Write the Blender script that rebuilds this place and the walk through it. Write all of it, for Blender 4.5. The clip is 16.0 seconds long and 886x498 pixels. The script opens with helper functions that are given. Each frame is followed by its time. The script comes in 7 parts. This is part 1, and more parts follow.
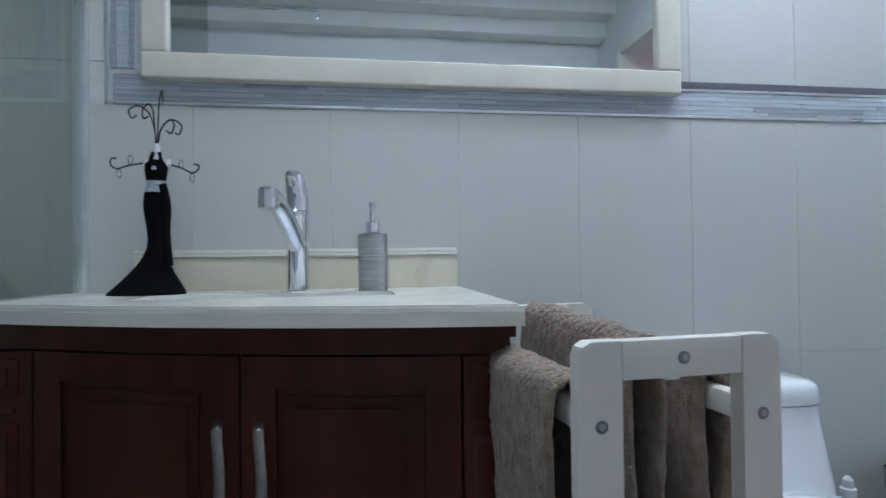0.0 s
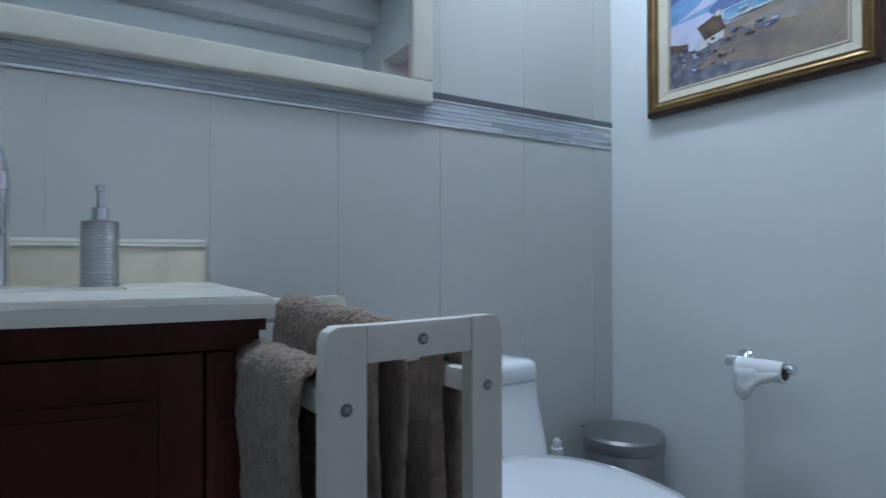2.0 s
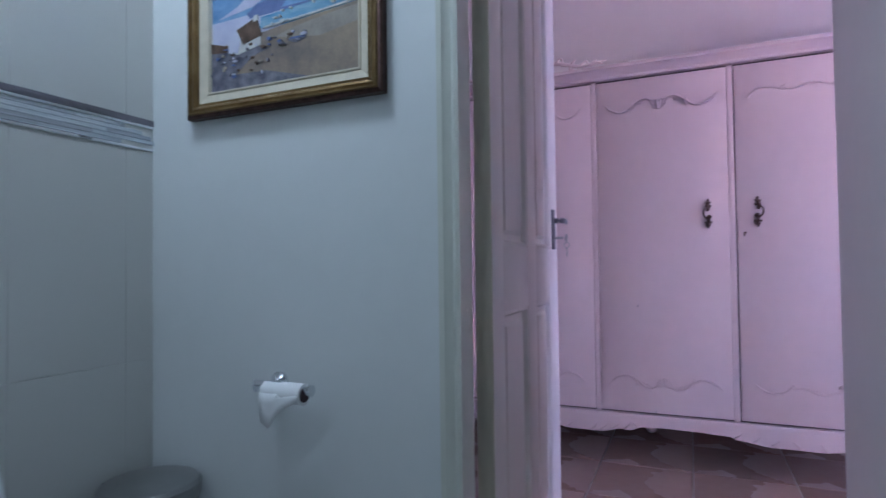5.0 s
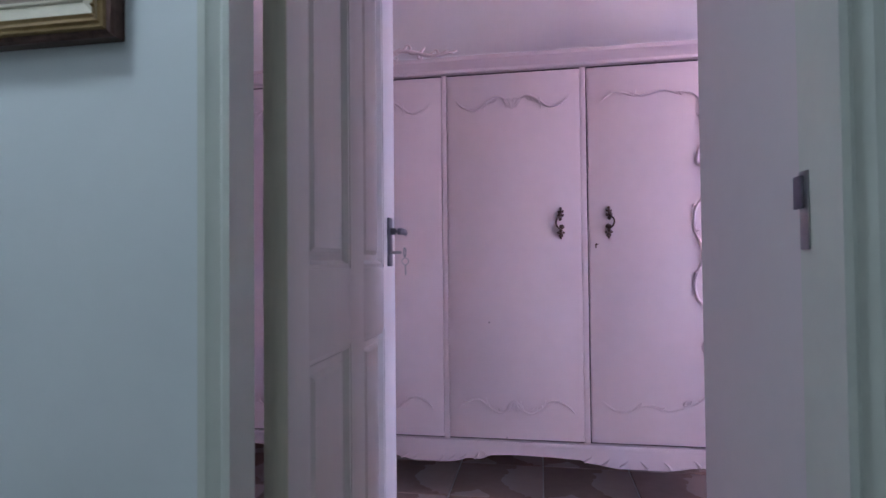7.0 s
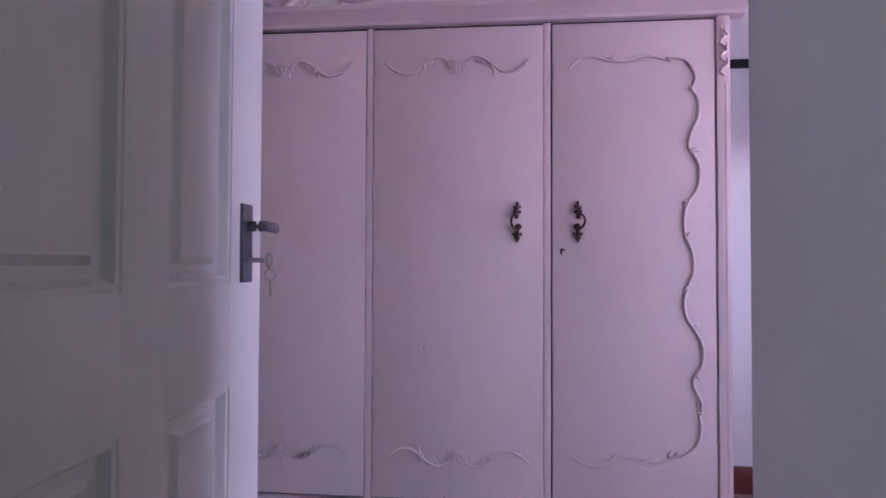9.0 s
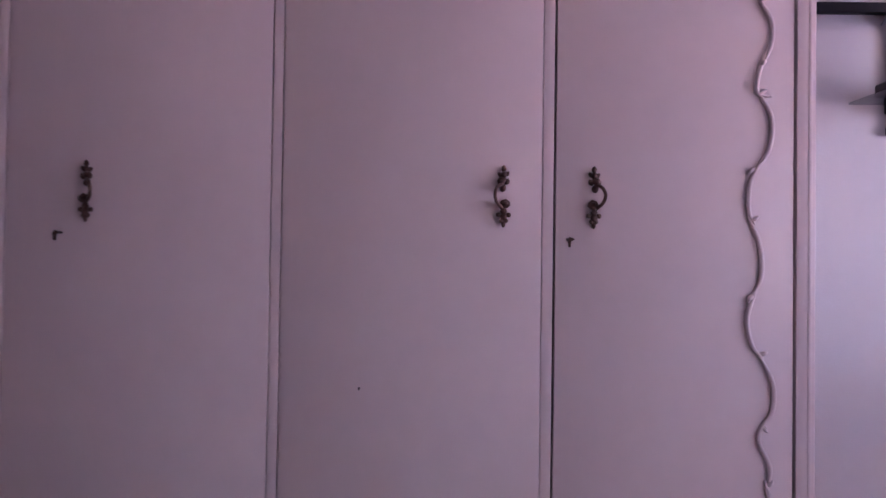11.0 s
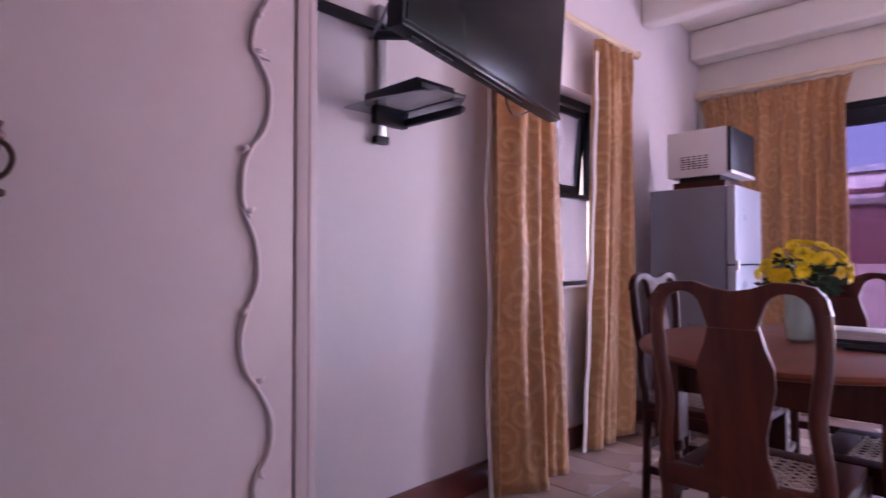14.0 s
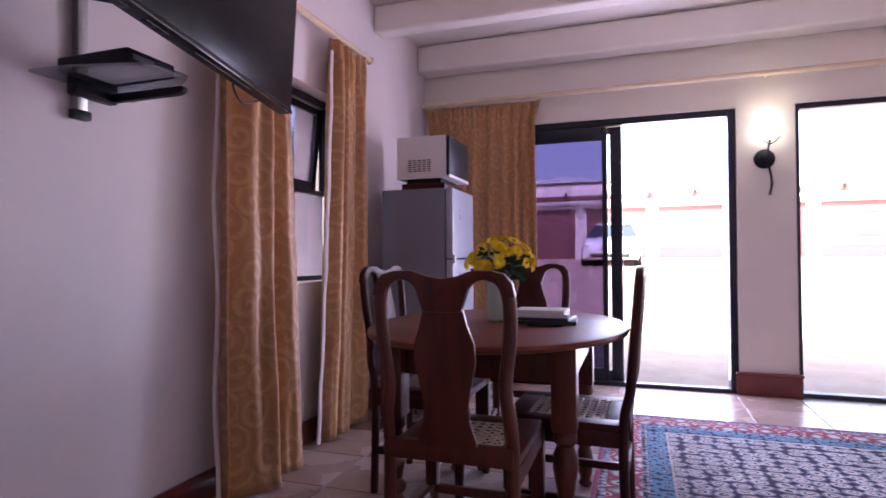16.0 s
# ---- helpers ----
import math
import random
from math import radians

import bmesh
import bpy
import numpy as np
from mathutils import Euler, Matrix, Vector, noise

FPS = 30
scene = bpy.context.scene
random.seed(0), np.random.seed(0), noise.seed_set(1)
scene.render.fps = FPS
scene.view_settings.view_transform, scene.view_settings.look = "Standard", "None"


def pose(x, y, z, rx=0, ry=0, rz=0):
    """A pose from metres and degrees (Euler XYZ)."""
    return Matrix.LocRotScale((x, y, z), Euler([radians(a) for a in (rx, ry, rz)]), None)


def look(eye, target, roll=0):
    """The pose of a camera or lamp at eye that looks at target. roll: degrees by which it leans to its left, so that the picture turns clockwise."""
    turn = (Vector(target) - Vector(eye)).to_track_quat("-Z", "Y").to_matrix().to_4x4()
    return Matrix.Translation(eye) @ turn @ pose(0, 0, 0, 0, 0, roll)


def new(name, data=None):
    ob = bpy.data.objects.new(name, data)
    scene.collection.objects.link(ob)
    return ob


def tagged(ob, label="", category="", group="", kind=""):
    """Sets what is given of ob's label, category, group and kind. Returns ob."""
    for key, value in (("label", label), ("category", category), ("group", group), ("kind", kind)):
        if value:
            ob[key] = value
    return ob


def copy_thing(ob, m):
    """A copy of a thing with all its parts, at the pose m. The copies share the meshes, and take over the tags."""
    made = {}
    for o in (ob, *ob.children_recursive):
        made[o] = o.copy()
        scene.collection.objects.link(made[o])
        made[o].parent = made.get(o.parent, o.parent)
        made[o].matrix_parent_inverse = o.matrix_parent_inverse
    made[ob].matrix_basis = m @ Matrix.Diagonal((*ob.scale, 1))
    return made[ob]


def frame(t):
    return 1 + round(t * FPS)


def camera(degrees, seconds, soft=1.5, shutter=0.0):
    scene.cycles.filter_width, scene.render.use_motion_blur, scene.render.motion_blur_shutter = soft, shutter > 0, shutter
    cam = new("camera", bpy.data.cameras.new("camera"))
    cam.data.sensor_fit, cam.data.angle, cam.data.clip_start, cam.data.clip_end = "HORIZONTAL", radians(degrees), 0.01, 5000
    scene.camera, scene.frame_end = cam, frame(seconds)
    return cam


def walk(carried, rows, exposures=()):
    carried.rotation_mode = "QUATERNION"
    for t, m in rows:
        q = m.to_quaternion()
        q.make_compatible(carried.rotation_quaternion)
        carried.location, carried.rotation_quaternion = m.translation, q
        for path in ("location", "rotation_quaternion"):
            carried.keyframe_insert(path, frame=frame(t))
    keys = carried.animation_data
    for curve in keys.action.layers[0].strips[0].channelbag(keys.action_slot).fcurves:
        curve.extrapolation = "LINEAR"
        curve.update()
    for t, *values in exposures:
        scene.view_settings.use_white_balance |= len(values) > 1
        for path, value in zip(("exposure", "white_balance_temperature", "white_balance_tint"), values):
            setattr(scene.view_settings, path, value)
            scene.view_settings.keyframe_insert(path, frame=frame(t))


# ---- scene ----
cam = camera(76.0, 16.0, shutter=0.4)
PATH = [
    (0, (-1.431, -1.251, 0.939), (-1.139, 0.727, 0.964), -0.7),
    (0.5, (-1.423, -1.249, 0.934), (-0.968, 0.698, 0.96), -0.2),
    (1, (-1.421, -1.244, 0.932), (-0.775, 0.649, 0.959), -0.1),
    (1.5, (-1.419, -1.249, 0.924), (-0.584, 0.568, 0.957), -0.3),
    (2, (-1.415, -1.258, 0.924), (-0.363, 0.443, 0.948), -0.1),
    (2.5, (-1.4, -1.272, 0.93), (-0.173, 0.307, 0.953), -0.1),
    (3, (-1.37, -1.298, 0.936), (0.013, 0.146, 0.963), -0.3),
    (3.5, (-1.315, -1.308, 0.937), (0.228, -0.037, 0.975), -0.4),
    (4, (-1.246, -1.34, 0.942), (0.422, -0.238, 0.985), -0.6),
    (4.5, (-1.172, -1.362, 0.934), (0.583, -0.404, 0.99), -0.8),
    (5, (-1.115, -1.361, 0.944), (0.717, -0.561, 0.995), -0.7),
    (5.2, (-1.092, -1.352, 0.947), (0.775, -0.638, 1.002), -0.8),
    (7.3, (-0.657, -1.343, 0.999), (1.317, -1.03, 1.044), -0.4),
    (7.5, (-0.595, -1.332, 0.997), (1.382, -1.033, 1.044), -0.3),
    (8, (-0.483, -1.333, 1.005), (1.499, -1.073, 1.05), -0.2),
    (8.5, (-0.329, -1.363, 1.019), (1.659, -1.145, 1.066), -0.0),
    (9, (-0.185, -1.362, 1.019), (1.806, -1.182, 1.067), 0.2),
    (9.2, (-0.118, -1.355, 1.013), (1.874, -1.179, 1.062), 0.2),
    (11.3, (0.531, -1.315, 1.021), (2.53, -1.381, 1.052), 0.9),
    (11.5, (0.573, -1.326, 1.023), (2.568, -1.466, 1.06), 0.8),
    (12, (0.657, -1.349, 1.033), (2.615, -1.754, 1.068), 0.7),
    (12.5, (0.709, -1.407, 1.024), (2.603, -2.046, 1.081), 0.3),
    (13, (0.753, -1.475, 1.025), (2.54, -2.372, 1.078), 0.1),
    (13.5, (0.77, -1.509, 1.028), (2.396, -2.673, 1.071), 0.1),
    (14, (0.779, -1.524, 1.026), (2.18, -2.951, 1.069), -0.0),
    (14.5, (0.774, -1.541, 1.011), (1.956, -3.154, 1.064), -0.8),
    (15, (0.761, -1.542, 1.011), (1.738, -3.287, 1.057), -0.7),
    (15.5, (0.753, -1.534, 1.02), (1.555, -3.366, 1.051), -0.6),
    (16, (0.739, -1.523, 1.01), (1.382, -3.416, 1.042), -0.4),
]
EXPOSURES = [
    (0.0, 4.85, 5450, 11), (1.5, 4.48, 5350, 10), (2.5, 4.24, 5100, 10), (4.0, 4.02, 5050, 10), (5.2, 3.9, 5150, 9),
    (7.3, 3.9, 5350, 8), (9.2, 3.7, 5300, 8), (11.3, 3.36, 5750, 11), (13.0, 3.3, 5900, 12), (14.5, 3.25, 5950, 9), (16.0, 2.88, 6000, 5),
]
walk(cam, [(t, look(eye, target, roll)) for t, eye, target, roll in PATH], EXPOSURES)

# ---- world, sun and lamps ----
world = bpy.data.worlds.new("sky")
scene.world = world
world.use_nodes = True
wn = world.node_tree
sky = wn.nodes.new("ShaderNodeTexSky")
sky.sky_type, sky.sun_disc = "NISHITA", False
sky.sun_elevation, sky.sun_rotation = radians(48), radians(14)
sky.air_density, sky.dust_density = 1.5, 8.0
wn.links.new(sky.outputs[0], wn.nodes["Background"].inputs[0])
wn.nodes["Background"].inputs[1].default_value = 0.15


def lamp(name, kind, m, energy, color, **more):
    data = bpy.data.lights.new(name, kind)
    data.energy, data.color = energy, color
    for key, value in more.items():
        if key == "size":
            data.size = value
        if key == "size_y":
            data.shape, data.size_y = "RECTANGLE", value
        if key == "radius":
            data.shadow_soft_size = value
        if key == "angle":
            data.angle = value
    ob = new(name, data)
    ob.matrix_world = m
    return ob


lamp("sun", "SUN", look((0, 0, 20), (2.0, -8.0, 11.0)), 5.0, (1.0, 0.95, 0.9), angle=radians(4))
# sky light through the two open doorways, the tinted pane and the east window
lamp("door_daylight", "AREA", look((-1.425, -6.3, 1.07), (-1.425, -1.5, 1.0)), 2.3, (0.74, 0.63, 1.0), size=2.05, size_y=2.0)
lamp("door_daylight", "AREA", look((0.45, -6.3, 1.07), (0.45, -1.5, 1.0)), 8.6, (0.74, 0.63, 1.0), size=0.74, size_y=2.0)
lamp("door_daylight", "AREA", look((1.42, -6.3, 1.07), (1.42, -1.5, 1.0)), 0.5, (0.74, 0.6, 1.0), size=0.95, size_y=1.9)
lamp("window_daylight", "AREA", look((2.86, -4.13, 1.41), (0.0, -4.13, 1.41)), 0.5, (0.75, 0.72, 1.0), size=0.9, size_y=1.0)
# unseen ceiling lights: first set by the shadows, second added to brighten the vanity
lamp("bathroom_light", "AREA", look((-0.5, -0.42, 2.36), (-0.5, -0.42, 0)), 0.52, (0.91, 0.97, 0.98), size=0.2)
lamp("bathroom_light", "AREA", look((-1.55, -0.75, 2.36), (-1.55, -0.75, 0)), 0.29, (0.91, 0.97, 0.98), size=0.3)

# ---- helpers ----
MATS = {}


def mat(name, color, rough=0.5, metal=0.0, var=0.08, scale=6.0, bump=0.0, bscale=60.0, color2=None, spec=0.5, coat=0.0,
        trans=0.0, ior=1.45, emit=0.0, sheen=0.0, stretch=(1, 1, 1), rvar=0.1, island=0.0):
    """A surface with colour variation at two scales, roughness variation and fine relief."""
    m = bpy.data.materials.new(name)
    m.use_nodes = True
    n, l = m.node_tree.nodes, m.node_tree.links
    b = n["Principled BSDF"]
    tc = n.new("ShaderNodeTexCoord")
    mp = n.new("ShaderNodeMapping")
    mp.inputs["Scale"].default_value = stretch
    l.new(tc.outputs["Object"], mp.inputs["Vector"])
    n1 = n.new("ShaderNodeTexNoise")
    n1.inputs["Scale"].default_value, n1.inputs["Detail"].default_value = scale, 6
    n2 = n.new("ShaderNodeTexNoise")
    n2.inputs["Scale"].default_value, n2.inputs["Detail"].default_value = scale * 9, 3
    add = n.new("ShaderNodeMath")
    add.operation = "MULTIPLY_ADD"
    add.inputs[1].default_value = 0.3
    l.new(mp.outputs[0], n1.inputs["Vector"])
    l.new(mp.outputs[0], n2.inputs["Vector"])
    l.new(n2.outputs["Fac"], add.inputs[0])
    l.new(n1.outputs["Fac"], add.inputs[2])
    ramp = n.new("ShaderNodeValToRGB")
    c2 = color2 or tuple(min(1, c * (1 + var)) for c in color)
    c1 = color if color2 else tuple(c * (1 - var) for c in color)
    ramp.color_ramp.elements[0].position, ramp.color_ramp.elements[1].position = 0.42, 0.88
    ramp.color_ramp.elements[0].color, ramp.color_ramp.elements[1].color = (*c1, 1), (*c2, 1)
    l.new(add.outputs[0], ramp.inputs[0])
    out = ramp.outputs[0]
    if island:
        info = n.new("ShaderNodeObjectInfo")
        hsv = n.new("ShaderNodeHueSaturation")
        mr = n.new("ShaderNodeMapRange")
        mr.inputs[3].default_value, mr.inputs[4].default_value = 1 - island, 1 + island
        l.new(info.outputs["Random"], mr.inputs[0])
        l.new(mr.outputs[0], hsv.inputs["Value"])
        l.new(out, hsv.inputs["Color"])
        out = hsv.outputs[0]
    l.new(out, b.inputs["Base Color"])
    rr = n.new("ShaderNodeMapRange")
    rr.inputs[3].default_value, rr.inputs[4].default_value = max(0.02, rough - rvar), min(1, rough + rvar)
    l.new(n1.outputs["Fac"], rr.inputs[0])
    l.new(rr.outputs[0], b.inputs["Roughness"])
    b.inputs["Metallic"].default_value = metal
    b.inputs["Specular IOR Level"].default_value = spec
    b.inputs["Coat Weight"].default_value = coat
    b.inputs["Transmission Weight"].default_value = trans
    b.inputs["IOR"].default_value = ior
    b.inputs["Sheen Weight"].default_value = sheen
    if emit:
        b.inputs["Emission Color"].default_value = (*color, 1)
        b.inputs["Emission Strength"].default_value = emit
    if bump:
        nb = n.new("ShaderNodeTexNoise")
        nb.inputs["Scale"].default_value, nb.inputs["Detail"].default_value = bscale, 5
        l.new(mp.outputs[0], nb.inputs["Vector"])
        bp = n.new("ShaderNodeBump")
        bp.inputs["Strength"].default_value, bp.inputs["Distance"].default_value = bump, 0.004
        l.new(nb.outputs["Fac"], bp.inputs["Height"])
        l.new(bp.outputs[0], b.inputs["Normal"])
    MATS[name] = m
    return m


def box(x0, y0, z0, x1, y1, z1, bev=0.0, seg=2, bm=None):
    bm2 = bmesh.new()
    bmesh.ops.create_cube(bm2, size=1)
    bmesh.ops.scale(bm2, verts=bm2.verts, vec=(abs(x1 - x0), abs(y1 - y0), abs(z1 - z0)))
    if bev:
        bmesh.ops.bevel(bm2, geom=bm2.edges[:], offset=bev, segments=seg, affect="EDGES", profile=0.6)
    bmesh.ops.translate(bm2, verts=bm2.verts, vec=((x0 + x1) / 2, (y0 + y1) / 2, (z0 + z1) / 2))
    return join(bm, bm2)


def join(bm, other):
    if bm is None:
        return other
    me = bpy.data.meshes.new("scratch")
    other.to_mesh(me)
    other.free()
    bm.from_mesh(me)
    bpy.data.meshes.remove(me)
    return bm


def tube(points, radius, sides=8, bm=None, flat=1.0, axis=None):
    """A round bar swept along points; radius may be one number or one per point; flat thins it along axis."""
    pts = [Vector(p) for p in points]
    rad = radius if isinstance(radius, (list, tuple)) else [radius] * len(pts)
    b = bm or bmesh.new()
    rings, prev = [], None
    for i, p in enumerate(pts):
        d = (pts[min(i + 1, len(pts) - 1)] - pts[max(i - 1, 0)]).normalized()
        if axis is not None:
            u = Vector(axis)
            u = (u - d * u.dot(d)).normalized()
        elif prev is None:
            u = d.orthogonal().normalized()
        else:
            u = (prev - d * prev.dot(d)).normalized()
        prev = u
        v = d.cross(u)
        rings.append([b.verts.new(p + rad[i] * (flat * math.cos(a) * u + math.sin(a) * v))
                      for a in (2 * math.pi * k / sides for k in range(sides))])
    for r0, r1 in zip(rings, rings[1:]):
        for k in range(sides):
            b.faces.new((r0[k], r0[(k + 1) % sides], r1[(k + 1) % sides], r1[k]))
    b.faces.new(rings[0][::-1])
    b.faces.new(rings[-1])
    return b


def lathe(profile, c=(0, 0, 0), sides=24, bm=None, sx=1.0, sy=1.0):
    """A turned body from (radius, height) pairs."""
    b = bm or bmesh.new()
    rings = [[b.verts.new((c[0] + sx * r * math.cos(2 * math.pi * k / sides), c[1] + sy * r * math.sin(2 * math.pi * k / sides), c[2] + z))
              for k in range(sides)] for r, z in profile]
    for r0, r1 in zip(rings, rings[1:]):
        for k in range(sides):
            b.faces.new((r0[k], r0[(k + 1) % sides], r1[(k + 1) % sides], r1[k]))
    b.faces.new(rings[0][::-1])
    b.faces.new(rings[-1])
    return b


def slab(outline, lo, hi, axis="z", bm=None, bev=0.0):
    """A flat piece: an outline in the two other axes, from lo to hi along axis."""
    b = bmesh.new()
    put = {"z": lambda p, h: (p[0], p[1], h), "x": lambda p, h: (h, p[0], p[1]), "y": lambda p, h: (p[0], h, p[1])}[axis]
    a = [b.verts.new(put(p, lo)) for p in outline]
    c = [b.verts.new(put(p, hi)) for p in outline]
    b.faces.new(a[::-1])
    b.faces.new(c)
    for k in range(len(a)):
        b.faces.new((a[k], a[(k + 1) % len(a)], c[(k + 1) % len(a)], c[k]))
    bmesh.ops.recalc_face_normals(b, faces=b.faces)
    if bev:
        rim = [e for e in b.edges if abs(e.calc_face_angle(0) - math.pi / 2) < 0.3 and any(len(f.verts) > 4 for f in e.link_faces)]
        bmesh.ops.bevel(b, geom=rim, offset=bev, segments=2, affect="EDGES", profile=0.6)
    return join(bm, b)


def spot(ob):
    p = Vector()
    while ob is not None:
        p += ob.location
        ob = ob.parent
    return p


def part(name, bm, material, parent=None, label="", smooth=35, local=False):
    """Links a bmesh as one mesh; given in world coordinates unless local, and hung under its parent."""
    me = bpy.data.meshes.new(name)
    if parent is not None and not local:
        bmesh.ops.translate(bm, verts=bm.verts, vec=-spot(parent))
    bmesh.ops.recalc_face_normals(bm, faces=bm.faces)
    bm.to_mesh(me)
    bm.free()
    if smooth:
        me.shade_smooth()
        me.set_sharp_from_angle(angle=radians(smooth))
    me.materials.append(material)
    ob = new(name, me)
    ob.parent = parent
    if label:
        ob["label"] = label
    return ob


def thing(name, at, label, category, group=""):
    ob = new(name)
    ob.empty_display_size = 0.1
    ob.location = at
    return tagged(ob, label, category, group)


def structure(name, bm, material, label="", category="", smooth=0):
    ob = part(name, bm, material, smooth=smooth)
    return tagged(ob, label, category, kind="structure")


def arc(cx, cy, r, a0, a1, n=8):
    return [(cx + r * math.cos(radians(a0 + (a1 - a0) * i / n)), cy + r * math.sin(radians(a0 + (a1 - a0) * i / n))) for i in range(n + 1)]


def smoothed(pts, n=6):
    """Points along a smooth curve through the given ones."""
    p = [Vector(q) for q in pts]
    p = [2 * p[0] - p[1]] + p + [2 * p[-1] - p[-2]]
    res = []
    for a, b, c, d in zip(p, p[1:], p[2:], p[3:]):
        for i in range(n):
            t = i / n
            res.append(0.5 * (2 * b + (c - a) * t + (2 * a - 5 * b + 4 * c - d) * t * t + (3 * b - a - 3 * c + d) * t ** 3))
    return res + [p[-2]]


# ---- materials ----
# south wall's copy of wall_paint, with warm bounced light tinted into its colour
warm_lit_wall = mat("warm_lit_wall_paint", (0.78, 0.72, 0.64), 0.75, var=0.03, scale=2.5, bump=0.12, bscale=120)
wall_paint = mat("wall_paint", (0.75, 0.69, 0.695), 0.75, var=0.03, scale=2.5, bump=0.12, bscale=120)
bath_paint = mat("bath_paint", (0.74, 0.76, 0.76), 0.6, var=0.03, scale=2.0, bump=0.08, bscale=90)
bath_ceil = mat("bath_ceiling_paint", (0.77, 0.77, 0.76), 0.85, var=0.03, scale=2.0, bump=0.1, bscale=80)
ceil_paint = mat("ceiling_paint", (0.84, 0.78, 0.7), 0.85, var=0.03, scale=2.0, bump=0.1, bscale=80)
tile_wall = mat("wall_tile", (0.52, 0.52, 0.5), 0.27, var=0.01, scale=300, island=0.012, rvar=0.0)
grout = mat("grout", (0.56, 0.56, 0.54), 0.9, var=0.1, scale=30)
mosaic = mat("mosaic_glass", (0.52, 0.56, 0.61), 0.16, metal=0.35, var=0.22, scale=18, stretch=(0.5, 1, 8), island=0.2)
steel_trim = mat("steel_trim", (0.85, 0.87, 0.9), 0.3, metal=1.0, var=0.1, scale=8)
dark_trim = mat("dark_trim", (0.2, 0.19, 0.22), 0.35, metal=0.6, var=0.15, scale=8)
floor_tile = mat("floor_tile", (0.3, 0.205, 0.17), 0.27, var=0.2, scale=2.5, color2=(0.38, 0.28, 0.24), island=0.1, bump=0.1, bscale=30)
bath_floor = mat("bath_floor_tile", (0.42, 0.4, 0.37), 0.4, var=0.1, scale=5, island=0.05)
cream = mat("cream_stone", (0.66, 0.61, 0.48), 0.3, var=0.05, scale=9)
counter_top = mat("white_stone", (0.74, 0.72, 0.65), 0.22, var=0.04, scale=7, coat=0.15)
ceramic = mat("white_ceramic", (0.8, 0.82, 0.84), 0.12, var=0.02, scale=3, coat=0.4)
mahogany = mat("dark_mahogany", (0.04, 0.011, 0.007), 0.38, var=0.3, scale=5, color2=(0.078, 0.022, 0.013), stretch=(3, 3, 0.5), spec=0.2, bump=0.05)
chair_wood = mat("chair_wood", (0.055, 0.011, 0.007), 0.38, scale=6, color2=(0.115, 0.028, 0.013), stretch=(4, 4, 0.6), spec=0.4, coat=0.08, bump=0.04)
table_wood = mat("table_wood", (0.13, 0.036, 0.018), 0.42, scale=5, color2=(0.2, 0.055, 0.027), stretch=(5, 0.7, 5), spec=0.22)
dark_wood = mat("dark_chair_wood", (0.03, 0.008, 0.008), 0.42, scale=6, color2=(0.065, 0.018, 0.014), stretch=(4, 4, 0.6), spec=0.16)
chrome = mat("chrome", (0.75, 0.77, 0.8), 0.06, metal=1.0, var=0.03, rvar=0.03)
brushed = mat("brushed_steel", (0.38, 0.38, 0.38), 0.36, metal=1.0, var=0.08, scale=12, stretch=(1, 1, 12))
mirror = mat("mirror_glass", (0.86, 0.9, 0.9), 0.015, metal=1.0, var=0.0, rvar=0.005)
white_wood = mat("white_painted_wood", (0.7, 0.675, 0.61), 0.4, var=0.04, scale=8, stretch=(1, 1, 0.3), bump=0.04)
door_paint = mat("door_paint", (0.74, 0.695, 0.65), 0.38, var=0.04, scale=3, bump=0.05, bscale=40, stretch=(3, 3, 0.5))
frame_paint = mat("frame_paint", (0.66, 0.67, 0.6), 0.4, var=0.05, scale=5)
ward_paint = mat("wardrobe_paint", (0.63, 0.505, 0.515), 0.42, var=0.05, scale=2.2, bump=0.06, bscale=50, color2=None)
groove_dark = mat("dark_groove", (0.05, 0.03, 0.035), 0.7, var=0.2)
bronze = mat("dark_bronze", (0.1, 0.06, 0.05), 0.38, metal=0.9, var=0.4, scale=60)
black_plastic = mat("black_plastic", (0.012, 0.012, 0.016), 0.4, var=0.2, spec=0.25)
screen = mat("tv_screen", (0.009, 0.008, 0.009), 0.22, var=0.05, spec=0.12)
black_gloss = mat("glossy_black_plastic", (0.012, 0.011, 0.013), 0.16, var=0.1, spec=0.5)
silver_plastic = mat("silver_plastic", (0.25, 0.25, 0.27), 0.4, metal=0.4, var=0.08)
black_alu = mat("black_aluminium", (0.012, 0.014, 0.022), 0.35, metal=0.3, var=0.15)
# one enamel in two tones: side darkened, doors paler for the light they catch
fridge_side_shaded = mat("fridge_enamel_shaded", (0.2, 0.21, 0.26), 0.3, var=0.03, scale=3)
fridge_doors_lit = mat("fridge_enamel_lit", (0.34, 0.36, 0.42), 0.3, var=0.03, scale=3)
white_plastic = mat("white_plastic", (0.75, 0.74, 0.75), 0.35, var=0.03)
pine = mat("pale_pine", (0.72, 0.58, 0.38), 0.45, var=0.1, scale=6, stretch=(1, 1, 6))
skirt_wood = mat("red_skirting", (0.16, 0.035, 0.028), 0.35, var=0.2, scale=6, coat=0.2)
towel = mat("taupe_towel", (0.19, 0.135, 0.1), 0.95, var=0.22, scale=60, color2=(0.36, 0.285, 0.225), bump=1.0, bscale=260, sheen=0.25, spec=0.1)
satin_steel = mat("satin_steel", (0.26, 0.24, 0.22), 0.36, metal=1.0, var=0.1, scale=20)
edge_wood = mat("bare_door_edge", (0.64, 0.58, 0.46), 0.6, var=0.1, scale=8, stretch=(3, 3, 0.3))
worn_steel = mat("worn_steel", (0.2, 0.2, 0.23), 0.35, metal=1.0, var=0.2, scale=40)
